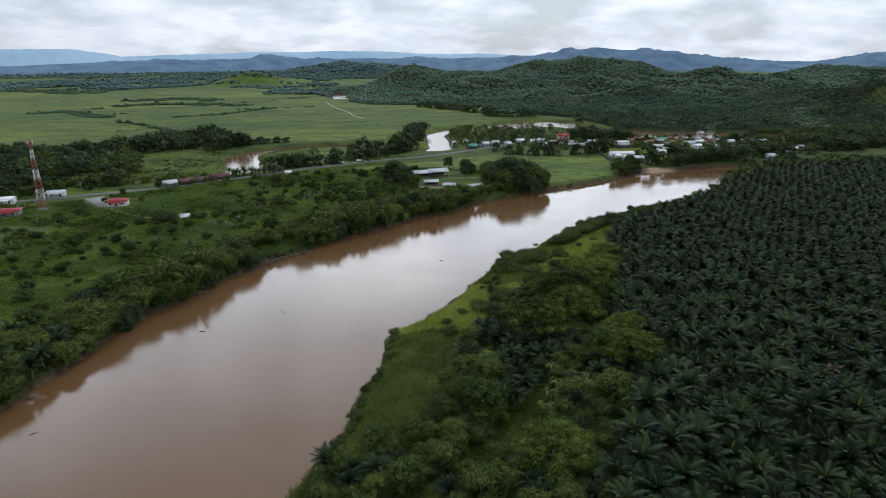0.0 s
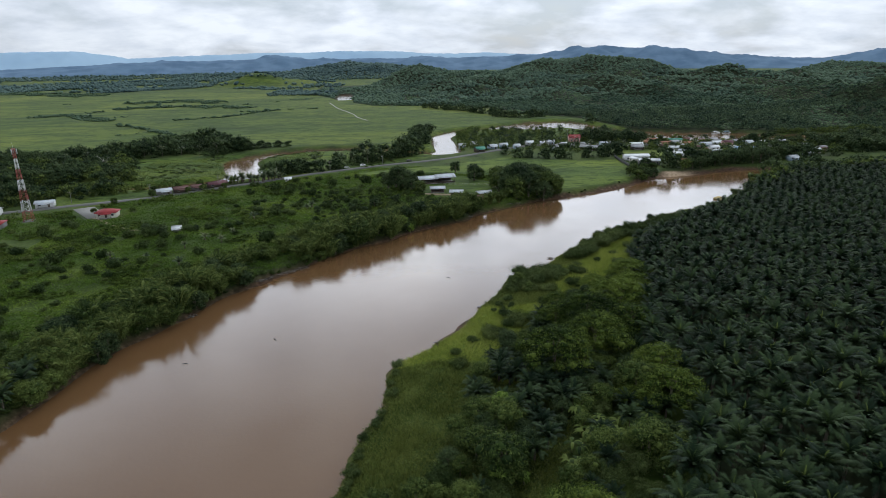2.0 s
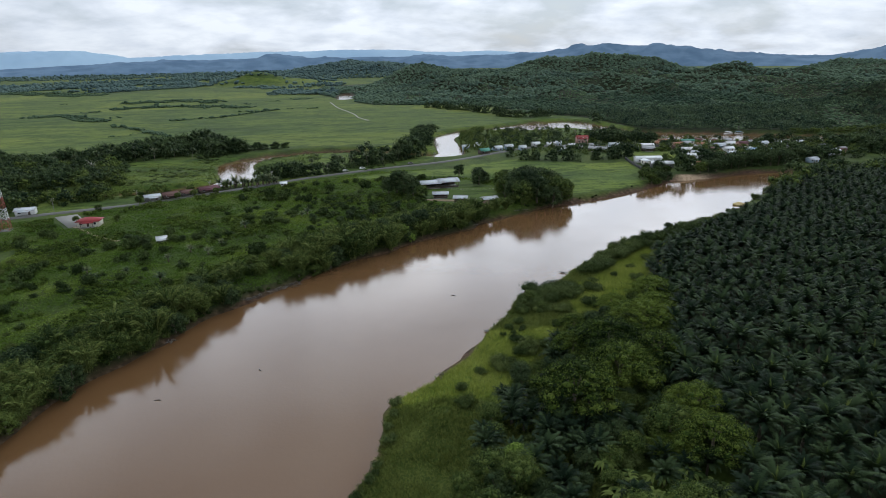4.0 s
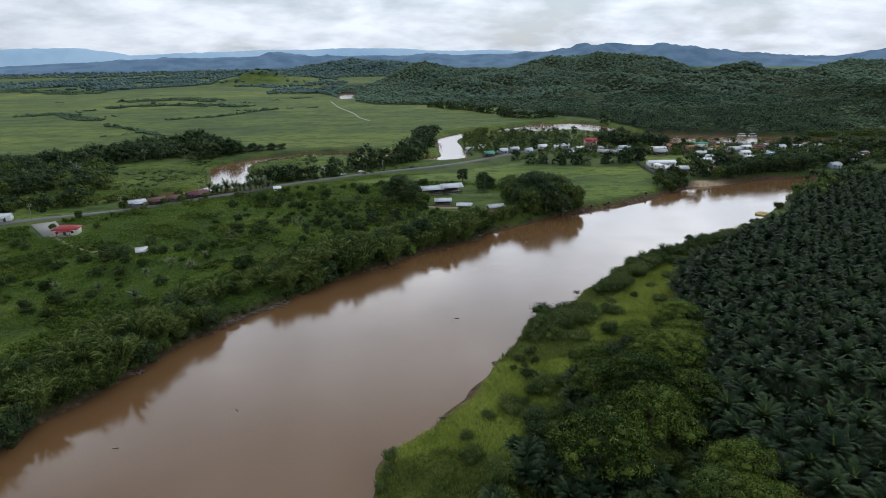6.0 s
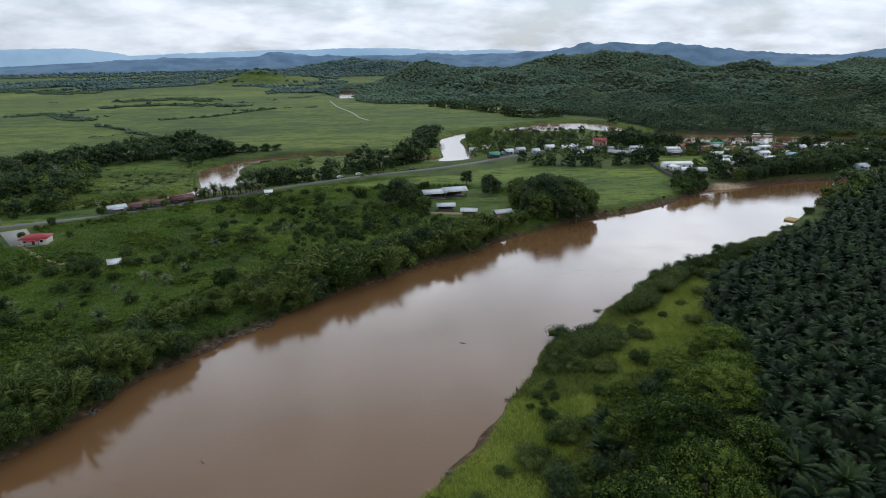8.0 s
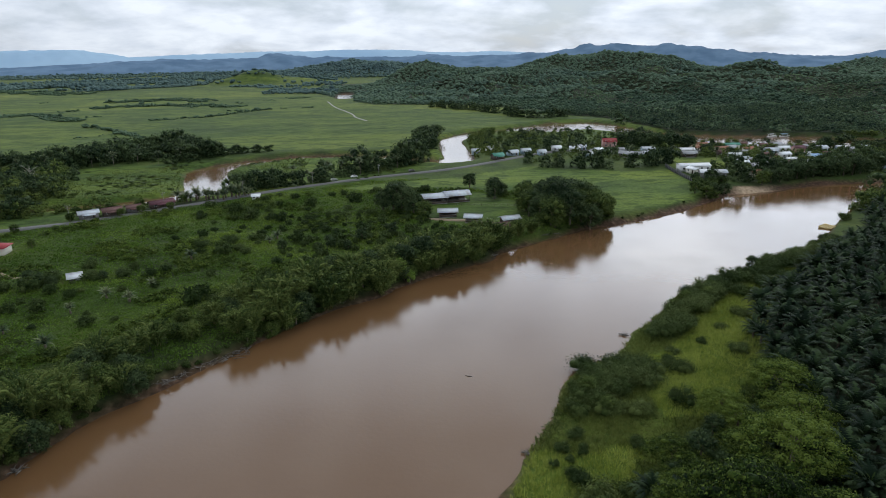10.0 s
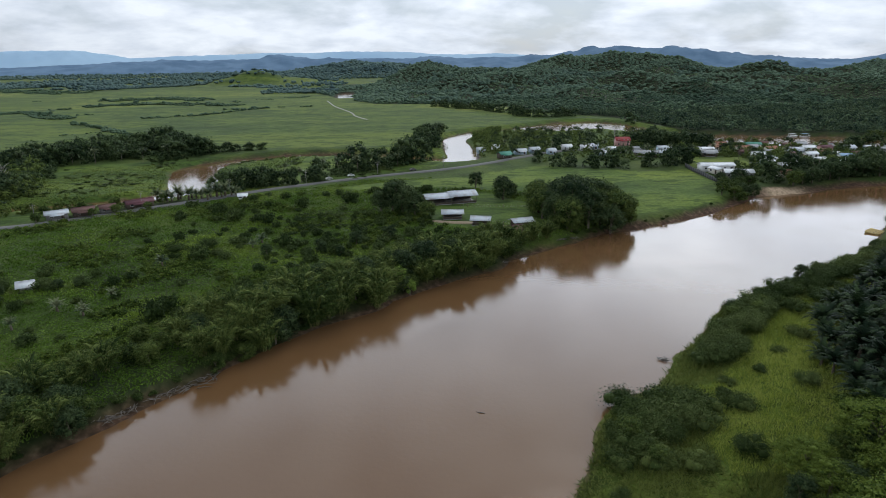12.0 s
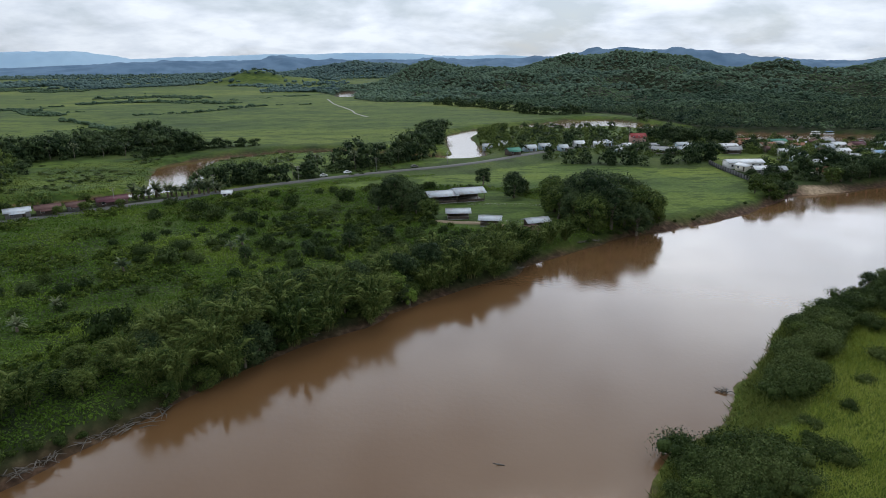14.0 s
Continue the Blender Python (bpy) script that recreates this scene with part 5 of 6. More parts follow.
for x, y, s in ((59, 238, 0.9), (66, 237, 1.0), (73, 235, 1.0), (80, 234, 0.8), (51, 221, 0.9), (57, 219, 0.8), (63, 217, 0.8), (83, 243, 0.45), (46, 192, 0.85), (52, 193, 0.7), (43, 200, 0.4), (36, 184, 0.8), (40, 180, 0.8), (88, 259, 0.8), (94, 264, 0.8), (102, 255, 0.4), (108, 249, 0.4), (112, 262, 0.6), (126, 270, 0.8), (132, 275, 0.8), (24, 167, 0.6), (66, 205, 0.6)):
    MOUND.put(x, y, s * rng.uniform(0.85, 1.1))
for s in (YOUNG, MOUND, PALMS, WILD, DEAD, RAIN, BROAD, DARK, BRIGHT, BAMBOO, COCO, SHRUB, OLIVE, BANANA):
    s.close()

# Weeds over the rough fields.
rough = lambda x, y: (poly_sd_side(x, y) < 0.5) & (near_sd(x, y) > 3.5) & (river_sd(x, y) > 3) & ~inside(PASTURE, x, y) & ~inside(YARD, x, y) & (y < 0.62 * x + 470) & ~inside(HOUSE_YARD, x, y)
weeds = spread_over(rough, -150, 62, 120, 310, 1.1, rng, 0.8, 1.3, 0.5, 1.4)
weeds2 = spread_over(rough, -230, 110, 310, 470, 1.6, rng, 1.1, 1.6, 0.8, 1.9)
weeds = np.vstack([weeds, weeds2])
swell = 1 + 0.55 * wobble(weeds[:, 0], weeds[:, 1] * 1.6, 5.0, 41.0) + 0.35 * wobble(weeds[:, 0], weeds[:, 1], 14, 42.0)
weeds[:, 5] *= swell
tagged(stamp("weeds", M["vine_leaf"], weed_protos, weeds, rng), "rank green weeds and creepers over the rough field", "weeds", kind="stuff")

thicket_protos = [shrub_geo(250 + k, 2.6, 2.7, 9, 60, 0.36) for k in range(4)]
tagged(stamp("field_thickets", M["olive_scrub"], thicket_protos, THICKETS, rng), "olive-green thickets dotted over the rough field", "scrub", kind="stuff")
SCRUB = [shrub_geo(260 + k, 1.6, 1.5, 4, 26, 0.42) for k in range(5)]
patchy = lambda x, y: rough(x, y) & (near_sd(x, y) > 14) & (wobble(x, y, 24, 14.0) * 0.6 + wobble(x, y, 9, 15.0) * 0.6 > 0.2)
low = spread_over(patchy, -170, 75, 130, 320, 2.5, rng, 0.5, 1.3, 0.45, 1.1)
low2 = spread_over(patchy, -230, 90, 320, 460, 3.2, rng, 0.7, 1.6, 0.5, 1.3)
tagged(stamp("low_scrub", M["weed_mound"], SCRUB, np.vstack([low, low2]), rng), "low olive scrub spreading over the rough field", "scrub", kind="stuff")
across = lambda x, y: (y > 0.62 * x + 478) & (river_sd(x, y) > 4) & (wobble(x, y, 20, 16.0) + wobble(x, y, 8, 17.0) * 0.5 > 0.25) & ~inside(PASTURE, x, y)
low3 = spread_over(across, -330, 40, 380, 560, 5.6, rng, 0.9, 1.9, 0.3, 0.8)
tagged(stamp("meadow_scrub", M["shrub_leaf"], SCRUB, low3, rng), "green scrub on the meadow by the side channel", "scrub", kind="stuff")

# ---- woods on the hills and the plain beyond ----


def wood_proto(seed):
    """A rainforest crown far off: a few rounded heads of foliage, uneven in height, set close."""
    r = np.random.default_rng(seed)
    g = Geo()
    for k in range(3):
        an, rad = k * 2.1 + r.uniform(-0.5, 0.5), (0.0 if k == 0 else r.uniform(0.36, 0.6))
        c = np.array([math.cos(an) * rad, math.sin(an) * rad, 1.15 if k == 0 else r.uniform(0.55, 0.95)])
        g.add(c + ICO_V * (0.52, 0.52, 0.44) * r.uniform(0.75, 1.2) * r.uniform(0.82, 1.15, (12, 1)), None, ICO_T)
    return g


def far_wood_proto(seed):
    r = np.random.default_rng(seed)
    g = Geo()
    for _ in range(3):
        c = np.array([r.uniform(-0.6, 0.6), r.uniform(-0.4, 0.4), r.uniform(0.45, 0.95)])
        g.add(c + ICO_V * (0.62, 0.55, 0.45) * r.uniform(0.75, 1.2, (12, 1)), None, ICO_T)
    return g


wood = [wood_proto(200 + k) for k in range(6)]


def woods(x0, x1, y0, y1, step, s0, s1, r, test):
    x, y = jitter_grid(x0, x1, y0, y1, step, r)
    k = test(x, y)
    x, y = x[k], y[k]
    s = r.uniform(s0, s1, x.size) * (1 + 0.5 * (r.random(x.size) < 0.06))
    return np.stack([x, y, land(x, y) - 0.5, s, r.uniform(0, 6.28, x.size), s * r.uniform(0.5, 1.0, x.size)], -1)


edge_of = lambda x: np.interp(x, FOREST_EDGE[:, 0], FOREST_EDGE[:, 1])
clear = lambda x, y: ((((x - 722) / 52) ** 2 + ((y - 752) / 41) ** 2) < 1)
hill_a = woods(-110, 900, 560, 1050, 5.7, 2.5, 4.9, rng, lambda x, y: (y > edge_of(x) + wobble(x, y, 30) * 6) & (river_sd(x, y) > 4) & ~clear(x, y))
hill_b = woods(-110, 1500, 1050, 1570, 7.8, 3.3, 6.2, rng, lambda x, y: (y > edge_of(x) + wobble(x, y, 30) * 10) & (x < 0.95 * y + 60) & (river_sd(x, y) > 4))
hill_c = woods(900, 1500, 560, 1050, 7.8, 3.2, 5.6, rng, lambda x, y: (y > edge_of(x)) & (x < 0.95 * y + 120) & ~clear(x, y))
all_hill = np.vstack([hill_a, hill_b, hill_c])
behind_pond = (np.abs(all_hill[:, 0] + 50) < 34) & (all_hill[:, 1] > 1330) & (all_hill[:, 1] < 1420)
all_hill[behind_pond, 5] *= 0.35
hx, hy = all_hill[:, 0], all_hill[:, 1]
all_hill[hy > 850, 5] *= 0.78
glade = np.maximum.reduce([1.3 - np.hypot((hx - cx) / ax, (hy - cy) / ay) for cx, cy, ax, ay in ((330, 1010, 26, 60), (400, 1180, 22, 50), (505, 1240, 40, 45), (350, 840, 20, 25), (640, 900, 34, 30), (560, 1330, 30, 40), (730, 1120, 34, 40), (470, 720, 24, 16), (260, 1180, 26, 30))])
glade = np.maximum(glade, 1.1 * wobble(hx, hy * 0.6, 44, 21.0) + 0.7 * wobble(hx, hy, 17, 22.0) - 0.35) + 0.25 * wobble(hx, hy, 9, 23.0)
regrown = (glade > 0.27) & (hy < 1420)
# Farther slopes take the paler forest colour with more haze blue in it.
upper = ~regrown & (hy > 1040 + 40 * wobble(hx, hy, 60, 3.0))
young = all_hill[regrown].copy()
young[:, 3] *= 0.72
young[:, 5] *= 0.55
tagged(stamp("hillside_regrowth", M["hazed_hill_scrub"], wood, young, rng), "lighter green regrowth in clearings on the hillside", "scrub", kind="stuff")
tagged(stamp("upland_forest", M["hazed_upland"], wood, all_hill[upper], rng), "lush rainforest on the upper slopes of the hills", "forest", kind="stuff")
foot = ~regrown & ~upper & (hy < 850)


def foot_proto(seed):
    r = np.random.default_rng(seed)
    cs = [np.array([math.cos(k * 2.1) * (0.45 if k else 0), math.sin(k * 2.1) * (0.45 if k else 0), 1.1 if k == 0 else r.uniform(0.5, 0.85)]) for k in range(4)]
    return clump_crown(r, cs, [r.uniform(0.42, 0.6) for _ in cs], 16, 0.22)


foot_protos = [foot_proto(280 + k) for k in range(6)]
foot_trees = all_hill[foot].copy()
foot_trees[:, 5] *= 1.25
tagged(stamp("forest_edge", M["hazed_edge_leaf"], foot_protos, foot_trees, rng), "mixed dark trees along the foot of the hills", "forest", kind="stuff")
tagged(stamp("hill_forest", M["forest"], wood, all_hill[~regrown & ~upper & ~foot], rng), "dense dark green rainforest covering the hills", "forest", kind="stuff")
belt_band = lambda x, y: (y > 1560 - 230 * (x > -215) + 25 * wobble(x, y, 120)) & (river_sd(x, y) > 5) & (wobble(x, y, 170, 3) > -0.35)
HEDGES = (
    (spline([(-250, 868), (-225, 884), (-196, 905), (-165, 962), (-143, 996)], 4), 5.5, -2), (spline([(-134, 1002), (-105, 1008), (-80, 1010)], 3), 3.0, -0.1),
    (spline([(-306, 812), (-280, 790), (-257, 765), (-230, 730), (-207, 700)], 4), 4.5, -0.5), (spline([(-470, 962), (-430, 975), (-390, 925), (-349, 884)], 4), 13, -0.6),
    (spline([(-620, 1470), (-760, 1560), (-900, 1640)], 3), 40, -0.1), (spline([(-396, 1075), (-330, 1105), (-260, 1080), (-202, 1058)], 4), 20, -0.3), (spline([(-420, 1190), (-340, 1240), (-280, 1180)], 4), 26, -0.1),
)


def hedge_band(x, y):
    hit = np.zeros(x.shape, bool)
    for line, wide, thin in HEDGES:
        hit |= (seg_dist(line, x, y) + 0.35 * wide * wobble(x, y, 30, 8) < wide) & (wobble(x, y, 16, 28.0) > thin)
    return hit


plain_a = woods(-1350, -70, 1280, 2050, 9.5, 3.6, 6.4, rng, lambda x, y: belt_band(x, y) & (x > -0.62 * y - 150) & ((y < 1520 + 40 * wobble(x, y, 90, 9)) | (wobble(x, y, 85, 4) > 0.15)) & (hill_height(x, y) < 8))
hedges = woods(-1100, -60, 680, 1700, 4.2, 1.3, 3.4, rng, hedge_band)
lines_y = np.array(grow(1560, 42, 4000, 1.045))
far_rows = []
for yy in lines_y:
    xs = np.arange(-0.66 * yy - 60, 260.0, 7.5) + rng.uniform(-4, 4)
    ys = yy + rng.uniform(-14, 14, xs.size)
    xs = xs + rng.uniform(-3, 3, xs.size)
    hh = hill_height(xs, ys)
    k = ((wobble(xs, ys, 230, 5) + 0.5 * wobble(xs, ys, 70, 6) > np.interp(yy, [1560, 2100, 2600], [0.15, -0.1, -0.45])) & (hh < 3)) | ((hh >= 3) & (ys > 2200)) | ((hh >= 3) & (ys < 2200) & (rng.random(xs.size) < np.interp(hh, [3, 14, 20, 27], [0.3, 0.15, 0.5, 0.8])))
    k &= (xs < -70) | (ys > 2100)
    s_ = rng.uniform(4.5, 8.0, k.sum())
    far_rows.append(np.stack([xs[k], ys[k], land(xs[k], ys[k]) - 0.5, s_, rng.uniform(0, 6.28, k.sum()), s_ * rng.uniform(0.7, 1.25, k.sum())], -1))
for cx, cy, sx, sy in ((-90, 2600, 330, 260), (20, 2700, 380, 260)):
    xs, ys = jitter_grid(cx - sx, cx + sx, cy - sy, cy, 17.0, rng)
    s_ = rng.uniform(7.0, 11.0, xs.size)
    far_rows.append(np.stack([xs, ys, land(xs, ys) - 1.0, s_, rng.uniform(0, 6.28, xs.size), s_ * rng.uniform(0.5, 0.9, xs.size)], -1))
far_wood = [far_wood_proto(210 + k) for k in range(5)]
# The far belts wear the colour that holds the most painted haze.
tagged(stamp("plain_woods", M["hazed_far_forest"], far_wood, np.vstack([plain_a, *far_rows]), rng), "belts of dark woodland across the far plain", "woodland", kind="stuff")
# Rough scrub in bands and islands over the wide pasture.
island = lambda x, y: wobble(x, y, 60, 24.0) + 0.5 * wobble(x, y, 19, 25.0) > 1.0
isl = woods(-900, -70, 700, 1400, 8.5, 1.6, 3.6, rng, lambda x, y: island(x, y) & (x > -0.62 * y - 150))
isl[:, 5] *= 0.75
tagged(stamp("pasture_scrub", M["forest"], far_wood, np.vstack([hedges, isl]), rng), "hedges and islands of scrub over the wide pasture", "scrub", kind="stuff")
young_rows = np.array([(656 + 7.5 * a + 2.5 * b_, 705 + 7.5 * b_) for a in range(18) for b_ in range(14)])
young_rows = young_rows[clear(young_rows[:, 0], young_rows[:, 1])]
young_rows = np.c_[young_rows, land(young_rows[:, 0], young_rows[:, 1]) - 1.6, np.full(len(young_rows), 0.38), rng.uniform(0, 6.28, len(young_rows)), np.full(len(young_rows), 0.45)]
tagged(stamp("young_oil_palms", M["palm_leaf"], far_protos, young_rows, rng), "rows of young palms on a cleared green slope", "plantation", kind="stuff")
# Rank grass on the wet meadow beside the channel.
wet = lambda x, y: (y > 0.62 * x + 482) & (river_sd(x, y) > 2.5) & (y < 548 + 0.25 * (x + 110))
wet_grass = spread_over(wet, -172, -40, 425, 560, 1.9, rng, 1.2, 2.0, 0.8, 2.4)
wet_grass[:, 5] *= 1 + 0.6 * wobble(wet_grass[:, 0], wet_grass[:, 1], 9, 33.0)
tagged(stamp("meadow_grass", M["cane_leaf"], low_protos, wet_grass, rng), "rank bright green grass on the wet meadow", "grass", kind="stuff")


# ---- roads, tracks and yards ----
def strip(name, line, width, mat, label, rise=0.16, category="road"):
    p, nrm = along(line, 3.0)
    z = land(p[:, 0], p[:, 1])
    z = np.convolve(np.r_[z[:1].repeat(4), z, z[-1:].repeat(4)], np.ones(9) / 9, "valid") + rise
    a, b_ = p + nrm * width / 2, p - nrm * width / 2
    n = len(p)
    v = np.vstack([np.c_[a, z], np.c_[b_, z], np.c_[a + nrm * 0.7, z - 1.0], np.c_[b_ - nrm * 0.7, z - 1.0]])
    k = np.arange(n - 1)
    q = np.vstack([np.stack([k, k + n, k + n + 1, k + 1], -1), np.stack([k + 2 * n, k, k + 1, k + 2 * n + 1], -1), np.stack([k + n, k + 3 * n, k + 3 * n + 1, k + n + 1], -1)])
    return tagged(new(name, Geo().add(v, q).mesh(name, mat)), label, category, kind="structure")


ROAD = spline([(-330, 330), (-240, 352), (-175, 374.6), (-146, 385), (-130, 391), (-106, 405), (-90, 417), (-66, 436), (-40, 456), (-15, 471), (18, 485), (58.6, 500), (84, 517), (106, 535), (140, 557), (170, 562), (215, 552), (280, 535), (340, 512)], 6)
strip("road", ROAD, 5.2, M["asphalt"], "worn grey paved road through the fields", 0.30)
strip("track", spline([(-70, 1120), (-52, 1010), (-34, 940), (-22, 890), (-17, 852), (-2, 808)], 5), 1.8, M["gravel"], "pale dirt track across the green pasture", 0.25, "track")
strip("track", spline([(-150, 352), (-120, 322), (-108, 318), (-98, 319)], 5), 1.5, M["dirt"], "narrow earth track through the field", 0.12, "track")
strip("track", spline([(30, 377), (40, 374), (50, 371), (60, 364), (66, 357)], 5), 3.2, M["dirt"], "bare earth track in the farmyard", 0.12, "track")



def flat_yard(name, pts, mat, label, rise=0.3):
    g = Geo()
    z = max(ground_at(x, y) for x, y in pts) + rise
    n = len(pts)
    top = [(x, y, z) for x, y in pts]
    g.add(top + [(x, y, z - 1.2) for x, y in pts], [(i, (i + 1) % n, n + (i + 1) % n, n + i) for i in range(n)] + ([(3, 2, 1, 0)] if n == 4 else []))
    g.q[-1] = g.q[-1][:, ::-1]
    return tagged(new(name, g.mesh(name, mat)), label, "yard", kind="structure")


flat_yard("yard", [(-164, 368), (-147, 345), (-140, 351), (-155, 373)], M["concrete"], "grey concrete yard beside the red-roofed house", 0.15)


# ---- buildings ----
def gable_roof(w, d, h, rise, over, thick=0.09):
    """Two sloping sheets that meet at a ridge along x."""
    g = Geo()
    L2, y = w / 2 + over, d / 2 + over
    drop = rise * over / (d / 2)
    for s in (1, -1):
        top = [(-L2, s * y, h - drop + 0.05), (L2, s * y, h - drop + 0.05), (L2, 0, h + rise + 0.05), (-L2, 0, h + rise + 0.05)]
        low = [(a, b_, c - thick) for a, b_, c in top]
        f = [(0, 1, 2, 3), (7, 6, 5, 4), (0, 4, 5, 1), (1, 5, 6, 2), (3, 2, 6, 7), (0, 3, 7, 4)]
        g.add(top + low, f if s < 0 else [k[::-1] for k in f])
    g.box(-L2, -0.16, h + rise + 0.02, L2, 0.16, h + rise + 0.12)
    return g


def hip_roof(w, d, h, rise, over):
    x, y, r = w / 2 + over, d / 2 + over, max(0.3, w / 2 - d / 2)
    g = Geo()
    v = [(-x, -y, h), (x, -y, h), (x, y, h), (-x, y, h), (-r, 0, h + rise), (r, 0, h + rise)]
    v += [(a, b_, c - 0.14) for a, b_, c in v[:4]]
    g.add(v, [(0, 1, 5, 4), (2, 3, 4, 5), (0, 6, 7, 1), (1, 7, 8, 2), (2, 8, 9, 3), (3, 9, 6, 0), (6, 9, 8, 7)], [(1, 2, 5), (3, 0, 4)])
    return g


def wall_shell(w, d, h, rise, gable=True):
    g = Geo()
    g.box(-w / 2, -d / 2, -0.8, w / 2, d / 2, h)
    if gable:
        for s in (1, -1):
            g.add([(s * w / 2, -d / 2, h), (s * w / 2, d / 2, h), (s * w / 2, 0, h + rise), (s * (w / 2 - 0.15), -d / 2, h), (s * (w / 2 - 0.15), d / 2, h), (s * (w / 2 - 0.15), 0, h + rise)], None, [(0, 1, 2), (3, 5, 4)])
    return g


def opening(parent, name, x, z, w, h, y, side, frame_mat):
    """A framed opening on the wall y = const: frame, then its pane or leaf set back."""
    f = Geo()
    t = 0.08
    for a in ((x - w / 2 - t, z - t, x - w / 2, z + h + t), (x + w / 2, z - t, x + w / 2 + t, z + h + t), (x - w / 2, z - t, x + w / 2, z), (x - w / 2, z + h, x + w / 2, z + h + t)):
        f.box(a[0], min(y, y + side * 0.07), a[1], a[2], max(y, y + side * 0.07), a[3])
    fr = part(name, f.mesh(name, frame_mat), parent)
    p_ = Geo().box(x - w / 2, min(y, y + side * 0.03), z, x + w / 2, max(y, y + side * 0.03), z + h)
    part("pane" if name == "window" else "leaf", p_.mesh("pane", M["window"] if name == "window" else M["wall_wood"]), fr)


HOUSES = []


def house(x, y, turn, w, d, h, roof, walls, label, rise=1.4, hip=False, storeys=1, porch=True, lift=0.0):
    HOUSES.append((x, y, max(w, d)))
    e = thing("house", label, "house", "houses of the village")
    part("wall", wall_shell(w, d, h, rise, not hip).mesh("wall", walls), e)
    part("roof", (hip_roof(w, d, h, rise, 0.7) if hip else gable_roof(w, d, h, rise, 0.6)).mesh("roof", roof), e)
    for k in range(storeys):
        z = 1.0 + 2.7 * k
        n = max(2, int(w / 3.2))
        for i in range(n):
            wx = -w / 2 + (i + 0.5) * w / n
            for s in (-1, 1):
                if k == 0 and i == n // 2 and s < 0:
                    opening(e, "door", wx, 0.05, 0.95, 2.05, -d / 2, -1, M["timber"])
                else:
                    opening(e, "window", wx, z, 1.2, 1.1, s * d / 2, s, M["white_paint"])
    if porch:
        g = Geo().box(-w * 0.3, -d / 2 - 2.0, -0.6, w * 0.3, -d / 2 - 0.01, 0.12)
        part("porch_floor", g.mesh("porch_floor", M["concrete"]), e)
        for sx in (-0.28, 0.28):
            part("porch_post", Geo().box(w * sx - 0.08, -d / 2 - 1.9, 0.12, w * sx + 0.08, -d / 2 - 1.74, h - 0.35).mesh("porch_post", M["timber"]), e)
        a = Geo()
        y0, y1 = -d / 2 - 2.2, -d / 2 - 0.55
        a.add([(-w * 0.32, y0, h - 0.42), (w * 0.32, y0, h - 0.42), (w * 0.32, y1, h - 0.12), (-w * 0.32, y1, h - 0.12), (-w * 0.32, y0, h - 0.5), (w * 0.32, y0, h - 0.5), (w * 0.32, y1, h - 0.2), (-w * 0.32, y1, h - 0.2)], [(0, 1, 2, 3), (7, 6, 5, 4), (0, 4, 5, 1), (1, 5, 6, 2), (3, 7, 4, 0)])
        part("porch_roof", a.mesh("porch_roof", roof), e)
    e.matrix_basis = at_pose(x, y, ground_at(x, y) + 0.25 + lift, turn)
    return e


def open_shed(x, y, turn, w, d, h, roof, label, bays=3, half_wall=None, group="farm sheds", name="shed", rise=0.9):
    e = thing(name, label, "shed", group)
    part("floor_slab", Geo().box(-w / 2, -d / 2, -0.7, w / 2, d / 2, 0.1).mesh("floor_slab", M["concrete"]), e)
    for i in range(bays + 1):
        for s in (-1, 1):
            px_, py_ = -w / 2 + 0.15 + i * (w - 0.3) / bays, s * (d / 2 - 0.15)
            part("post", Geo().box(px_ - 0.09, py_ - 0.09, 0.1, px_ + 0.09, py_ + 0.09, h).mesh("post", M["timber"]), e)
    for s in (-1, 1):
        part("beam", Geo().box(-w / 2, s * (d / 2 - 0.15) - 0.06, h - 0.16, w / 2, s * (d / 2 - 0.15) + 0.06, h).mesh("beam", M["timber"]), e)
    part("roof", gable_roof(w, d, h, rise, 0.8).mesh("roof", roof), e)
    if half_wall:
        part("back_wall", Geo().box(-w / 2, d / 2 - 0.34, 0.1, w / 2, d / 2 - 0.26, h - 0.2).mesh("back_wall", M["wall_wood"]), e)
        part("low_wall", Geo().box(-w / 2 + 0.3, -d / 2 + 0.26, 0.1, w / 2 - 0.3, -d / 2 + 0.36, 1.0).mesh("low_wall", half_wall), e)
    e.matrix_basis = at_pose(x, y, ground_at(x, y) + 0.15, turn)
    return e


# The farm by the river.
house(-138.0, 348.5, 4, 9.8, 6.6, 2.7, M["roof_red"], M["wall_cream"], "cream single-storey house with a bright red metal roof", 1.5, True)
open_shed(36.5, 407.5, 10, 11.5, 8.5, 3.2, M["roof_zinc"], "long open cattle barn with a pale metal roof", 4, M["wall_wood"], "", "barn", 1.3)
open_shed(48.0, 410.2, 10, 12.0, 9.0, 3.7, M["roof_zinc"], "long open cattle barn with a pale metal roof, the taller half", 4, M["wall_wood"], "", "barn", 1.4)
open_shed(40.5, 381, -4, 8.0, 5.5, 2.6, M["roof_zinc"], "open timber shed with a pale metal roof in the farmyard", 2, M["wall_wood"])
open_shed(50.5, 368.5, -14, 6.8, 4.6, 2.5, M["roof_zinc"], "small open shed with a grey metal roof", 2, M["wall_wood"])
open_shed(66.0, 364, 12, 7.6, 4.6, 2.5, M["roof_zinc"], "lean metal-roofed shed beside the bamboo", 2, M["wall_wood"])
house(60.5, 353.5, 20, 6.0, 4.5, 2.4, M["roof_maroon"], M["wall_wood"], "small timber hut with a dark red roof by the bamboo", 1.0, porch=False)
house(-54.5, 428, 8, 3.6, 3.2, 2.2, M["roof_white"], M["wall_white"], "tiny white hut at the edge of the palms", 0.8, porch=False)
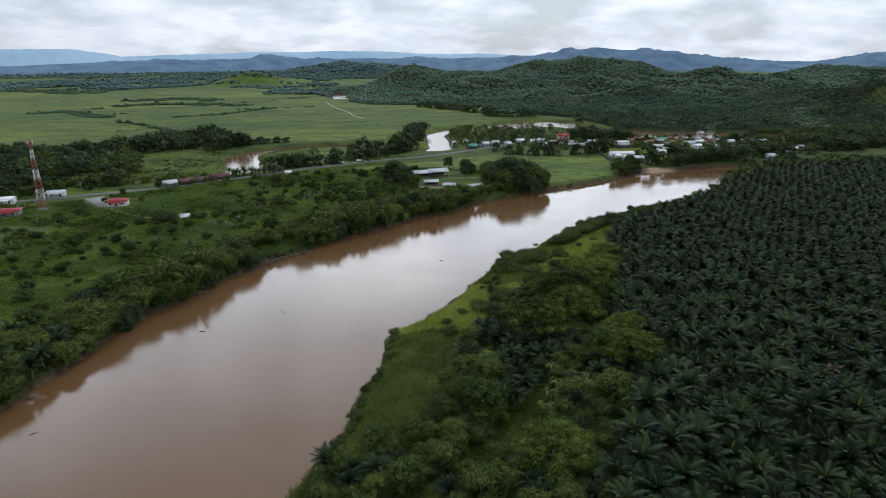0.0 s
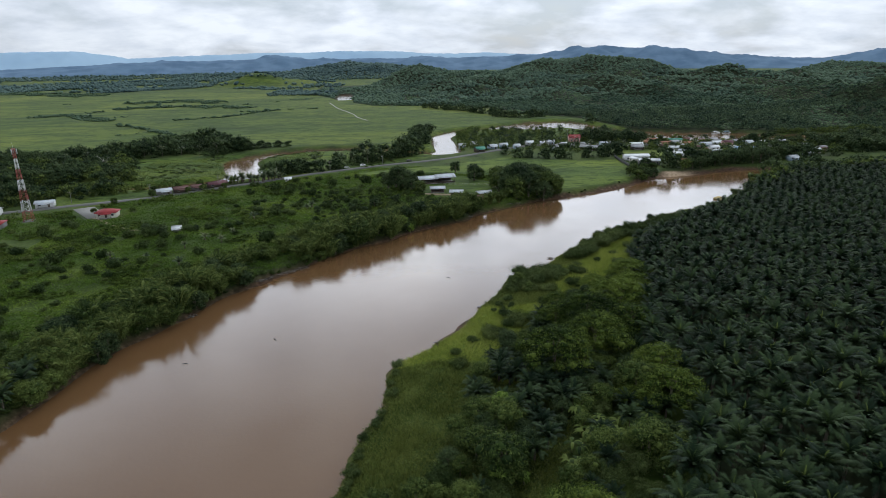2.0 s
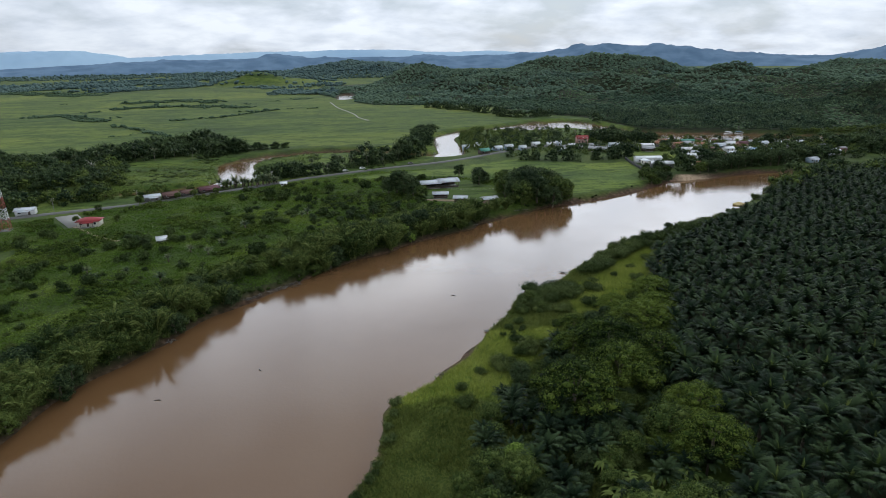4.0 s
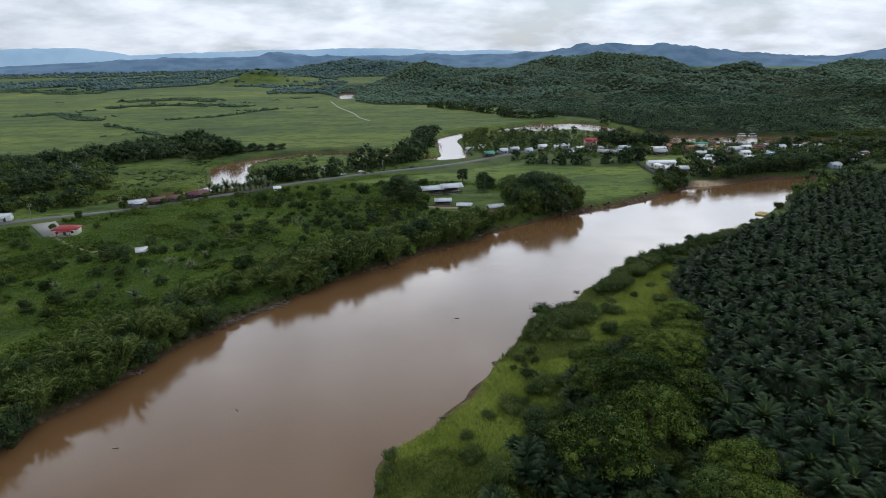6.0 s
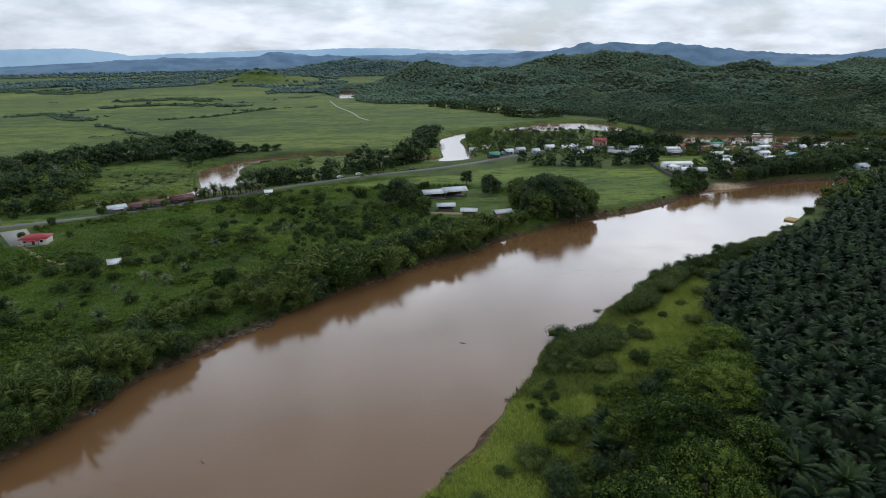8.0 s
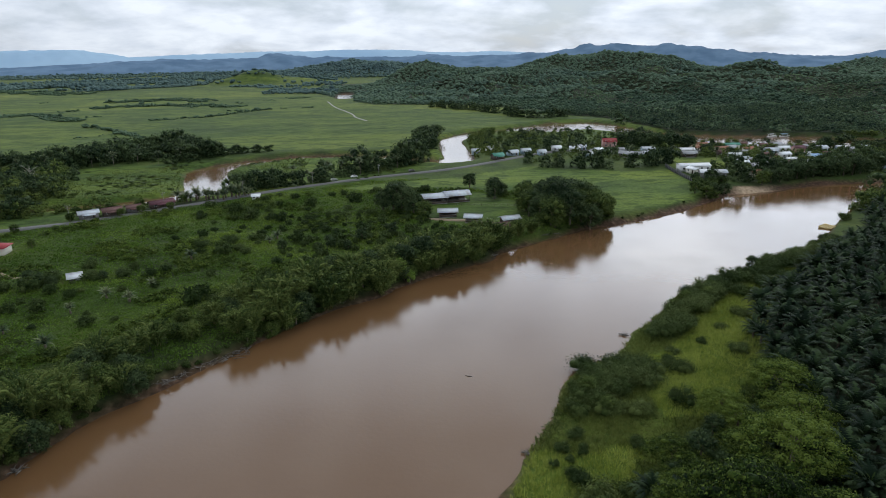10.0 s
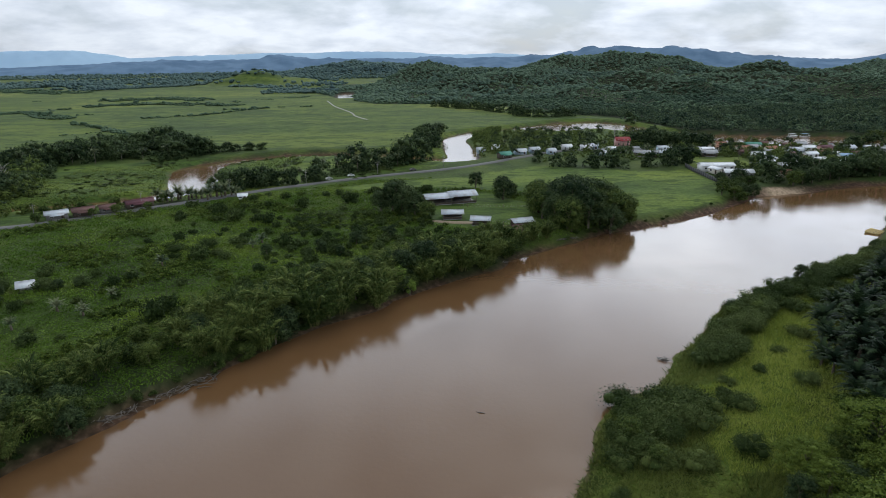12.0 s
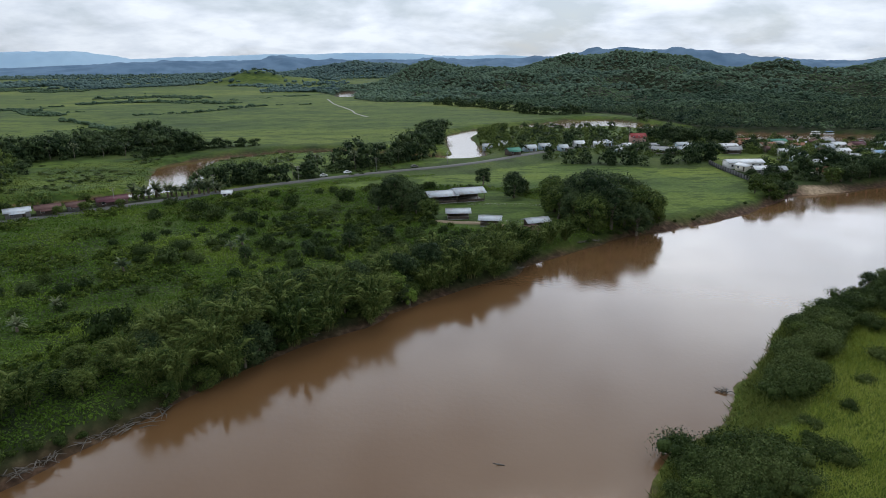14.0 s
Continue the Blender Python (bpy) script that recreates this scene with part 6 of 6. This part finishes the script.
open_shed(-93, 314, 20, 3.4, 1.9, 1.7, M["roof_white"], "small shelter with a white metal roof in the field", 2, None, "")
# The row of roofs beside the road.
house(-125.5, 400.5, 29, 8, 5.6, 2.3, M["roof_zinc"], M["wall_grey"], "low roadside house with a whitish metal roof", 1.0)
house(-117, 405.6, 29, 8.0, 6.2, 2.3, M["roof_rust"], M["wall_wood"], "low roadside house with a rust-brown metal roof", 1.2)
house(-109.0, 410.5, 31, 6.0, 5.4, 2.2, M["roof_rust"], M["wall_grey"], "roadside shack with a patched rusty roof", 1.0)
house(-98.5, 418.5, 36, 11.0, 5.2, 2.3, M["roof_maroon"], M["wall_wood"], "long roadside building with a dark maroon roof", 1.1)
house(-203, 362, 14, 9, 7, 2.7, M["roof_white"], M["wall_white"], "white-roofed house half hidden by trees", 1.1)
house(-187, 333, 8, 11, 8, 2.7, M["roof_red"], M["wall_grey"], "low house with a faded red roof under trees", 1.2, True)
house(-183, 378, 12, 9, 6, 2.6, M["roof_zinc"], M["wall_white"], "pale house beside the road", 1.0)
# The school by the pasture.
house(204, 469, -4, 18.5, 7.5, 3.2, M["roof_white"], M["wall_white"], "long school building with a bright white metal roof", 1.1, porch=False)
house(204.5, 447, -14, 14.5, 7.5, 3.0, M["roof_white"], M["wall_grey"], "school building with a white roof and dark barred windows", 1.2, porch=False)
house(199, 458.5, -80, 8, 5.0, 2.8, M["roof_white"], M["wall_cream"], "cream school block with a white roof", 0.9, porch=False)


def compound_wall(line, h, label):
    p_, n_ = along(line, 3.0)
    g_top = thing("boundary_wall", label, "wall")
    for i in range(len(p_) - 1):
        (ax, ay), (bx, by) = p_[i], p_[i + 1]
        ln, an = math.hypot(bx - ax, by - ay), math.atan2(by - ay, bx - ax)
        o = part("panel", Geo().box(0, -0.09, -0.6, ln - 0.05, 0.09, h).mesh("panel", M["wall_dark"]), g_top)
        o.matrix_basis = pose(ax, ay, ground_at(ax, ay), 0, 0, math.degrees(an))


compound_wall([(192, 482), (189, 460), (187, 441), (185, 424), (183.5, 408)], 2.2, "long dark grey block wall between the pasture and school")

# Houses of the village on the peninsula.
def village_house(x, y, *rest, **kw):
    tn, w, d, *more = rest
    return house(x - 0.42 * 9, y - 0.9 * 9, tn, w * 0.66, d * 0.66, *more, **kw)


for x, y, tn, w, d in ((97, 576, 10, 8, 7), (147, 570, 5, 10, 7), (160, 566, -10, 11, 8), (310, 541, -6, 12, 9), (291, 512, 8, 12, 8), (288, 481, 0, 8, 6), (235, 542, -6, 18, 9), (257, 515, -4, 13, 8), (362, 484, 10, 11, 8)):
    village_house(x, y, tn, w, d, 2.5, M["roof_white"], M["wall_white"], "village house with a whitish metal roof", 1.3, porch=w < 12)
for x, y, tn, w, d in ((87, 580, 0, 9, 7), (110, 555, 14, 12, 8), (121, 560, 8, 10, 7), (131, 552, 10, 8, 7), (167, 571, -6, 9, 7), (211, 552, -4, 13, 8), (201, 534, 12, 11, 7), (294, 531, -5, 13, 9), (330, 437, 14, 9, 7), (345, 470, -8, 11, 8), (322, 455, 10, 12, 7), (336, 536, 5, 12, 8)):
    village_house(x, y, tn, w, d, 2.5, M["roof_zinc"], M["wall_blue"], "village house with a pale galvanised roof", 1.3)
for x, y, tn, w, d in ((230, 527, -5, 15, 8), (245, 473, 12, 11, 8), (190, 533, -38, 22, 7), (274, 549, 5, 10, 8), (325, 443, -10, 12, 7), (318, 561, 0, 10, 7)):
    village_house(x, y, tn, w, d, 2.6, M["roof_grey"], M["wall_wood"], "village building with a dull grey roof", 1.4)
for x, y, tn, w, d in ((262, 569, -6, 11, 8), (263, 543, 8, 15, 9), (234, 452, -6, 11, 8), (282, 540, -5, 10, 8), (250, 557, 14, 9, 7)):
    village_house(x, y, tn, w, d, 2.5, M["roof_orange"], M["wall_cream"], "village house with a faded rusty orange roof", 1.4)
for x, y, tn, w, d in ((314, 498, -6, 22, 9), (305, 501, 6, 9, 7)):
    village_house(x, y, tn, w, d, 2.6, M["roof_blue"], M["wall_white"], "village building with a light blue metal roof", 1.2)
village_house(96, 539, 20, 12, 9, 2.8, M["roof_green"], M["wall_wood"], "roadside building with a teal-green metal roof", 1.5)
village_house(281, 561, -4, 18, 7, 2.9, M["roof_green"], M["wall_cream"], "long village building with a greenish roof", 1.2, porch=False)
village_house(193, 583, -4, 15, 10, 4.4, M["roof_red"], M["wall_pink"], "two-storey pink building with a red metal roof", 2.0, storeys=2)
village_house(311, 526, 4, 12, 8, 4.6, M["roof_maroon"], M["wall_pink"], "salmon-pink building with a dark red roof", 1.2)


# Smaller houses and lean-tos crowd the lanes between them.
r_ = np.random.default_rng(55)
roofs = (("roof_zinc", "wall_white", "small village house with a pale galvanised roof"), ("roof_rust", "wall_wood", "small timber house with a rusty brown roof"), ("roof_white", "wall_blue", "small pale house with a whitish roof"), ("roof_grey", "wall_grey", "small block house with a dull grey roof"), ("roof_maroon", "wall_pink", "small pink house with a dark red roof"))
for _ in range(400):
    x, y = r_.uniform(150, 375), r_.uniform(470, 566)
    if len(HOUSES) > 84:
        break
    if (x < 235 and y < 530) or float(river_sd(np.array([x]), np.array([y]))[0]) < 10 or float(seg_dist(ROAD, np.array([x]), np.array([y]))[0]) < 9:
        continue
    if min(math.hypot(x - a, y - b_) - 0.5 * c for a, b_, c in HOUSES) < 6.5:
        continue
    rf, wl, lb = roofs[(0, 1, 1, 2, 3, 3, 3, 4, 1)[int(r_.integers(9))]]
    house(x, y, r_.uniform(-16, 16), r_.uniform(4.8, 7.2), r_.uniform(4.0, 5.2), 2.2, M[rf], M[wl], lb, 1.0, porch=False)


# ---- trees between the roofs and round the bends ----
VILLAGE = np.array([(88, 520), (92, 600), (112, 668), (180, 690), (240, 640), (280, 604), (330, 560), (400, 545), (440, 505), (370, 470), (300, 452), (212, 440), (212, 520), (140, 500)], float)
WEST_WOOD = np.array([(-330, 545), (-200, 556), (-172, 492), (-160, 455), (-166, 425), (-152, 404), (-178, 388), (-330, 352)], float)


def fill(poly, step, s0, s1, seed, odds):
    r = np.random.default_rng(seed)
    x, y = jitter_grid(*np.c_[poly.min(0), poly.max(0)].ravel(), step, r)
    k = inside(poly, x, y) & (r.random(x.size) < odds)
    x, y = x[k], y[k]
    s_ = r.uniform(s0, s1, x.size)
    return np.stack([x, y, land(x, y), s_, r.uniform(0, 6.28, x.size), s_ * r.uniform(0.8, 1.25, x.size)], -1)


def free_of_buildings(q):
    k = (seg_dist(ROAD, q[:, 0], q[:, 1]) > 5.5) & (river_sd(q[:, 0], q[:, 1]) > 2) & ~inside(SPORTS, q[:, 0], q[:, 1])
    for hx_, hy_, size in HOUSES:
        dx, dy = q[:, 0] - hx_, q[:, 1] - hy_
        k &= ~((np.abs(dx) < size * 0.42 + 2.2) & (dy < size * 0.4 + 2.0) & (dy > -size * 0.35 - 2.2))
    return q[k]


tall = np.vstack([tall, fill(WEST_WOOD, 6.6, 0.45, 1.05, 61, 0.72), belt_places([(203, 592), (225, 576), (250, 562)], 0.9, 13, 0.65, 0.95, 62), belt_places([(340, 545), (390, 530), (430, 510)], 1.6, 14, 0.55, 0.85, 63), fill(VILLAGE, 10.0, 0.3, 0.7, 64, 0.45)])
tall = tall[np.random.default_rng(71).random(len(tall)) < 0.74]
tagged(stamp("riverside_trees", M["dark_leaf"], BELT, free_of_buildings(tall), rng), "dense belts of dark trees along the river bends", "trees", kind="stuff")
lows = np.vstack([lows, fill(WEST_WOOD, 9.0, 0.7, 1.25, 68, 0.7), fill(VILLAGE, 6.4, 0.3, 0.65, 65, 0.34), fill(VILLAGE[VILLAGE[:, 0] > 205], 6.6, 0.4, 0.85, 69, 0.6), belt_places([(100, 660), (140, 676)], 3.0, 5, 0.3, 0.5, 66)])
lows = lows[~((lows[:, 0] > 215) & (lows[:, 1] < 640) & (seg_dist(BEND, lows[:, 0], lows[:, 1], BEND[:, 2]) < 13) & (lows[:, 1] < np.interp(lows[:, 0], BEND[:31, 0][::-1], BEND[:31, 1][::-1])))]
tagged(stamp("village_trees", M["broadleaf"], LOW, free_of_buildings(lows), rng), "garden trees and scrub between the village roofs", "trees", kind="stuff")


# ---- radio mast ----
def radio_mast(x, y):
    e = thing("radio_mast", "red and white lattice radio mast beside the road", "radio mast")
    H, n = 37.5, 7

    def half(z):
        return 2.0 - 1.45 * min(z / 31.0, 1.0)

    for k in range(n):
        z0, z1 = H * k / n, H * (k + 1) / n
        paint = M["steel_red"] if k % 2 == 0 else M["steel_white"]
        for (sx, sy), (tx, ty) in zip(((1, 1), (-1, 1), (-1, -1), (1, -1)), ((-1, 1), (-1, -1), (1, -1), (1, 1))):
            for q in range(2):
                za, zb = z0 + (z1 - z0) * q / 2, z0 + (z1 - z0) * (q + 1) / 2
                a, b_ = half(za), half(zb)
                part("mast_leg", Geo().tube([(sx * a, sy * a, za), (sx * b_, sy * b_, zb)], [0.14, 0.14], 4).mesh("mast_leg", paint), e)
                for p0, p1 in (((sx * a, sy * a, za), (tx * b_, ty * b_, zb)), ((tx * a, ty * a, za), (sx * b_, sy * b_, zb)), ((sx * b_, sy * b_, zb), (tx * b_, ty * b_, zb))):
                    part("brace", Geo().tube([p0, p1], [0.07, 0.07], 3).mesh("brace", paint), e)
    for k in range(3):
        an = k * 2.1
        part("antenna_panel", Geo().box(math.cos(an) * 1.3 - 0.18, math.sin(an) * 1.3 - 0.18, 34.6, math.cos(an) * 1.3 + 0.18, math.sin(an) * 1.3 + 0.18, 37.0).mesh("antenna_panel", M["antenna"]), e)
        part("antenna_arm", Geo().tube([(0, 0, 35.8), (math.cos(an) * 1.2, math.sin(an) * 1.2, 35.8)], [0.06, 0.06], 4).mesh("antenna_arm", M["antenna"]), e)
    part("lightning_rod", Geo().tube([(0, 0, 37.0), (0, 0, 40.2)], [0.06, 0.03], 5).mesh("lightning_rod", M["antenna"]), e)
    part("footing", Geo().box(-2.5, -2.5, -0.9, 2.5, 2.5, 0.2).mesh("footing", M["concrete"]), e)
    e.matrix_basis = at_pose(x, y, ground_at(x, y) + 0.1, 12)


radio_mast(-175.5, 345)


def utility_pole(x, y, h, label):
    e = thing("utility_pole", label, "pole", "poles of the village")
    part("pole", Geo().tube([(0, 0, -0.8), (0, 0, h)], [0.16, 0.11], 8).mesh("pole", M["concrete"]), e)
    for z, w in ((h - 0.5, 1.1), (h - 1.5, 0.8)):
        part("crossarm", Geo().box(-w, -0.06, z, w, 0.06, z + 0.14).mesh("crossarm", M["timber"]), e)
        for sx in (-0.85, 0.85):
            part("insulator", Geo().tube([(sx * w, 0, z + 0.14), (sx * w, 0, z + 0.36)], [0.07, 0.04], 6).mesh("insulator", M["white_paint"]), e)
    e.matrix_basis = at_pose(x, y, ground_at(x, y), 20)


utility_pole(181.5, 571.0, 12.0, "tall concrete pole beside the red-roofed building")
for (x, y), (ax, ay) in list(zip(*along(ROAD, 42.0)))[3:11]:
    utility_pole(x + ax * 4.6, y + ay * 4.6, 7.5, "slim concrete utility pole beside the road")


# ---- vehicles and boats ----
def car(x, y, turn, paint, label):
    e = thing("car", label, "car", "cars beside the road")
    b_ = Geo()
    prof = [(-2.1, 0.45), (-2.1, 0.95), (-1.6, 1.05), (-1.1, 1.55), (0.6, 1.58), (1.25, 1.05), (2.05, 0.92), (2.1, 0.45)]
    v = [(px_, s * 0.85 * (0.86 if pz > 1.2 else 1.0), pz) for s in (-1, 1) for px_, pz in prof]
    n = len(prof)
    b_.add(v, [(i, i + 1, n + i + 1, n + i) for i in range(n - 1)] + [(n - 1, 0, n, 2 * n - 1), (0, 1, 6, 7), (1, 2, 5, 6), (2, 3, 4, 5), (n + 7, n + 6, n + 1, n), (n + 6, n + 5, n + 2, n + 1), (n + 5, n + 4, n + 3, n + 2)])
    body = part("body", b_.mesh("body", paint), e)
    for s in (-1, 1):
        part("side_window", Geo().box(-1.1, s * 0.80 - 0.01, 1.10, 0.6, s * 0.80 + 0.01, 1.46).mesh("side_window", M["window"]), body)
        for wx in (-1.3, 1.35):
            part("wheel", Geo().tube([(wx, s * 0.62, 0.33), (wx, s * 0.88, 0.33)], [0.33, 0.33], 12).mesh("wheel", M["dark_rubber"]), e)
    e.matrix_basis = at_pose(x, y, ground_at(x, y) + 0.02, turn)


car(-18.0, 477.5, 25, M["white_paint"], "white car parked beside the road")
car(-6.0, 484.0, 20, M["white_paint"], "white car parked under the roadside trees")
car(30.0, 497.0, 18, M["wall_grey"], "grey car parked on the road's verge")


def boat(x, y, turn, ln, wd, hull, roof, label, group):
    e = thing("boat", label, "boat", group)
    g = Geo()
    s = np.linspace(0, 1, 9)
    half = wd / 2 * np.minimum(1.0, 1.35 * np.sin(math.pi * np.clip(0.12 + 0.80 * (1 - s), 0, 1)) ** 0.6)
    xx = (s - 0.5) * ln
    sheer = 0.62 + 0.35 * s**3
    rows = [np.c_[xx, half, sheer], np.c_[xx, half * 0.72, np.full(9, -0.12)], np.c_[xx, -half * 0.72, np.full(9, -0.12)], np.c_[xx, -half, sheer], np.c_[xx, half * 0.9, sheer - 0.18], np.c_[xx, -half * 0.9, sheer - 0.18]]
    q = []
    for a, b_ in ((0, 1), (1, 2), (2, 3), (4, 0), (3, 5), (5, 4)):
        q += [(a * 9 + i, a * 9 + i + 1, b_ * 9 + i + 1, b_ * 9 + i) for i in range(8)]
    g.add(np.vstack(rows), q, [(0, 9, 18), (0, 18, 27)])
    part("hull", g.mesh("hull", hull), e)
    for k in range(3):
        part("bench", Geo().box(-ln * 0.28 + k * ln * 0.22, -wd * 0.38, 0.5, -ln * 0.28 + k * ln * 0.22 + 0.3, wd * 0.38, 0.56).mesh("bench", M["timber"]), e)
    if roof:
        for sx in (-0.3, 0.25):
            for sy in (-0.36, 0.36):
                part("canopy_post", Geo().box(ln * sx - 0.04, wd * sy - 0.04, 0.5, ln * sx + 0.04, wd * sy + 0.04, 2.2).mesh("canopy_post", M["white_paint"]), e)
        part("canopy", Geo().box(-ln * 0.36, -wd * 0.5, 2.2, ln * 0.32, wd * 0.5, 2.3).mesh("canopy", roof), e)
    e.matrix_basis = at_pose(x, y, 0.0, turn)


for k, (x, y) in enumerate(((203.6, 345.6), (205.6, 346.8), (207.6, 348.0))):
    boat(x - 1.5, y + 1.5, 122 + 3 * k, 5.2, 1.5, M["yellow_paint"], None, "yellow open boat moored at the near bank", "yellow boats at the bank")
boat(360, 628, 8, 9, 3.2, M["white_paint"], M["white_paint"], "white covered launch moored across the river", "launches across the river")
boat(371, 627, 4, 9, 3.2, M["white_paint"], M["roof_blue"], "white launch with a bluish canopy across the river", "launches across the river")


# A bare dead tree in the wood beyond the road.
e = thing("dead_tree", "bare grey dead tree standing above the wood", "tree")
r_ = np.random.default_rng(91)
part("trunk", Geo().tube([(0, 0, -0.8), (0.2, 0.1, 5.0), (0.1, 0.3, 10.0)], [0.5, 0.36, 0.2], 7).mesh("trunk", M["pale_bark"]), e)
for k in range(11):
    an, z0 = k * 2.4, 4.0 + 0.55 * k
    ln = r_.uniform(3.0, 5.2)
    p0 = np.array([0.15, 0.2, z0])
    p1 = p0 + (math.cos(an) * ln * 0.5, math.sin(an) * ln * 0.5, ln * 0.45)
    p2 = p0 + (math.cos(an + 0.2) * ln, math.sin(an + 0.2) * ln, ln * r_.uniform(0.7, 1.0))
    part("limb", Geo().tube([p0, p1, p2], [0.2, 0.13, 0.04], 5).mesh("limb", M["pale_bark"]), e)
e.matrix_basis = at_pose(-190.7, 479.7, ground_at(-190.7, 479.7) + 0.1)


# ---- driftwood and fences ----
def driftwood(x, y, seed, size, label):
    r = np.random.default_rng(seed)
    e = thing("driftwood", label, "driftwood", "driftwood along the bank")
    for k in range(22):
        an = r.uniform(0, 6.28)
        ln = size * r.uniform(0.25, 0.7)
        p0 = np.array([r.uniform(-0.35, 0.35) * size, r.uniform(-0.25, 0.25) * size, 0.15])
        d = np.array([math.cos(an), math.sin(an), r.uniform(-0.02, 0.16)])
        g = Geo().tube([p0, p0 + d * ln * 0.5 + (r.uniform(-0.3, 0.3), r.uniform(-0.3, 0.3), 0.2), p0 + d * ln], [0.10, 0.07, 0.025], 5)
        part("branch", g.mesh("branch", M["deadwood"]), e)
    e.matrix_basis = at_pose(x, y, max(0.0, ground_at(x, y)) + 0.05)


for k, (x, y, s) in enumerate(((-31, 257, 7.0), (-35, 253, 6.0), (-28, 260.5, 5.0), (-40, 247.5, 5.5), (-43, 244, 4.5), (-87, 146, 3.0), (-3, 288.5, 2.0), (52, 328, 3.0), (84, 352, 2.5), (78, 350, 3.0), (-60, 215, 2.5), (75.5, 256.5, 2.2), (37, 209, 1.8), (20, 184, 1.8))):
    driftwood(x, y, 300 + k, s, "grey tangle of stranded driftwood at the waterline")
for k, (x, y) in enumerate(((-52.9, 181.3), (-29.7, 193.9), (-78, 129.7), (72, 318), (30, 240))):
    r_ = np.random.default_rng(330 + k)
    g = Geo().tube([(-0.9, 0, 0.0), (0, 0.1, 0.07), (0.9, -0.1, 0.0)], [0.1, 0.16, 0.06], 6)
    g.tube([(0.1, 0, 0.05), (0.4, 0.5, 0.25)], [0.06, 0.02], 4)
    ob = tagged(new("floating_log", g.mesh("floating_log", M["deadwood"])), "dark log drifting on the brown water", "log", "logs adrift on the river")
    ob.matrix_basis = at_pose(x, y, 0.0, r_.uniform(0, 360))


def fence(line, label):
    e = thing("fence", label, "fence")
    p_, _ = along(line, 3.2)
    zs = land(p_[:, 0], p_[:, 1])
    me = Geo().box(-0.07, -0.07, -0.4, 0.07, 0.07, 1.35).mesh("post", M["timber"])
    for (x, y), z in zip(p_, zs):
        part("post", me, e).location = (x, y, z)
    for hgt in (0.55, 1.1):
        g = Geo().tube(np.c_[p_, zs + hgt], np.full(len(p_), 0.015), 3)
        part("wire", g.mesh("wire", M["antenna"]), e)


fence([(46, 398), (60, 396), (74, 393), (80, 380)], "post and wire fence round the farmyard paddock")
fence([(54, 371), (64, 366), (76, 372)], "post and wire fence beside the farm sheds")
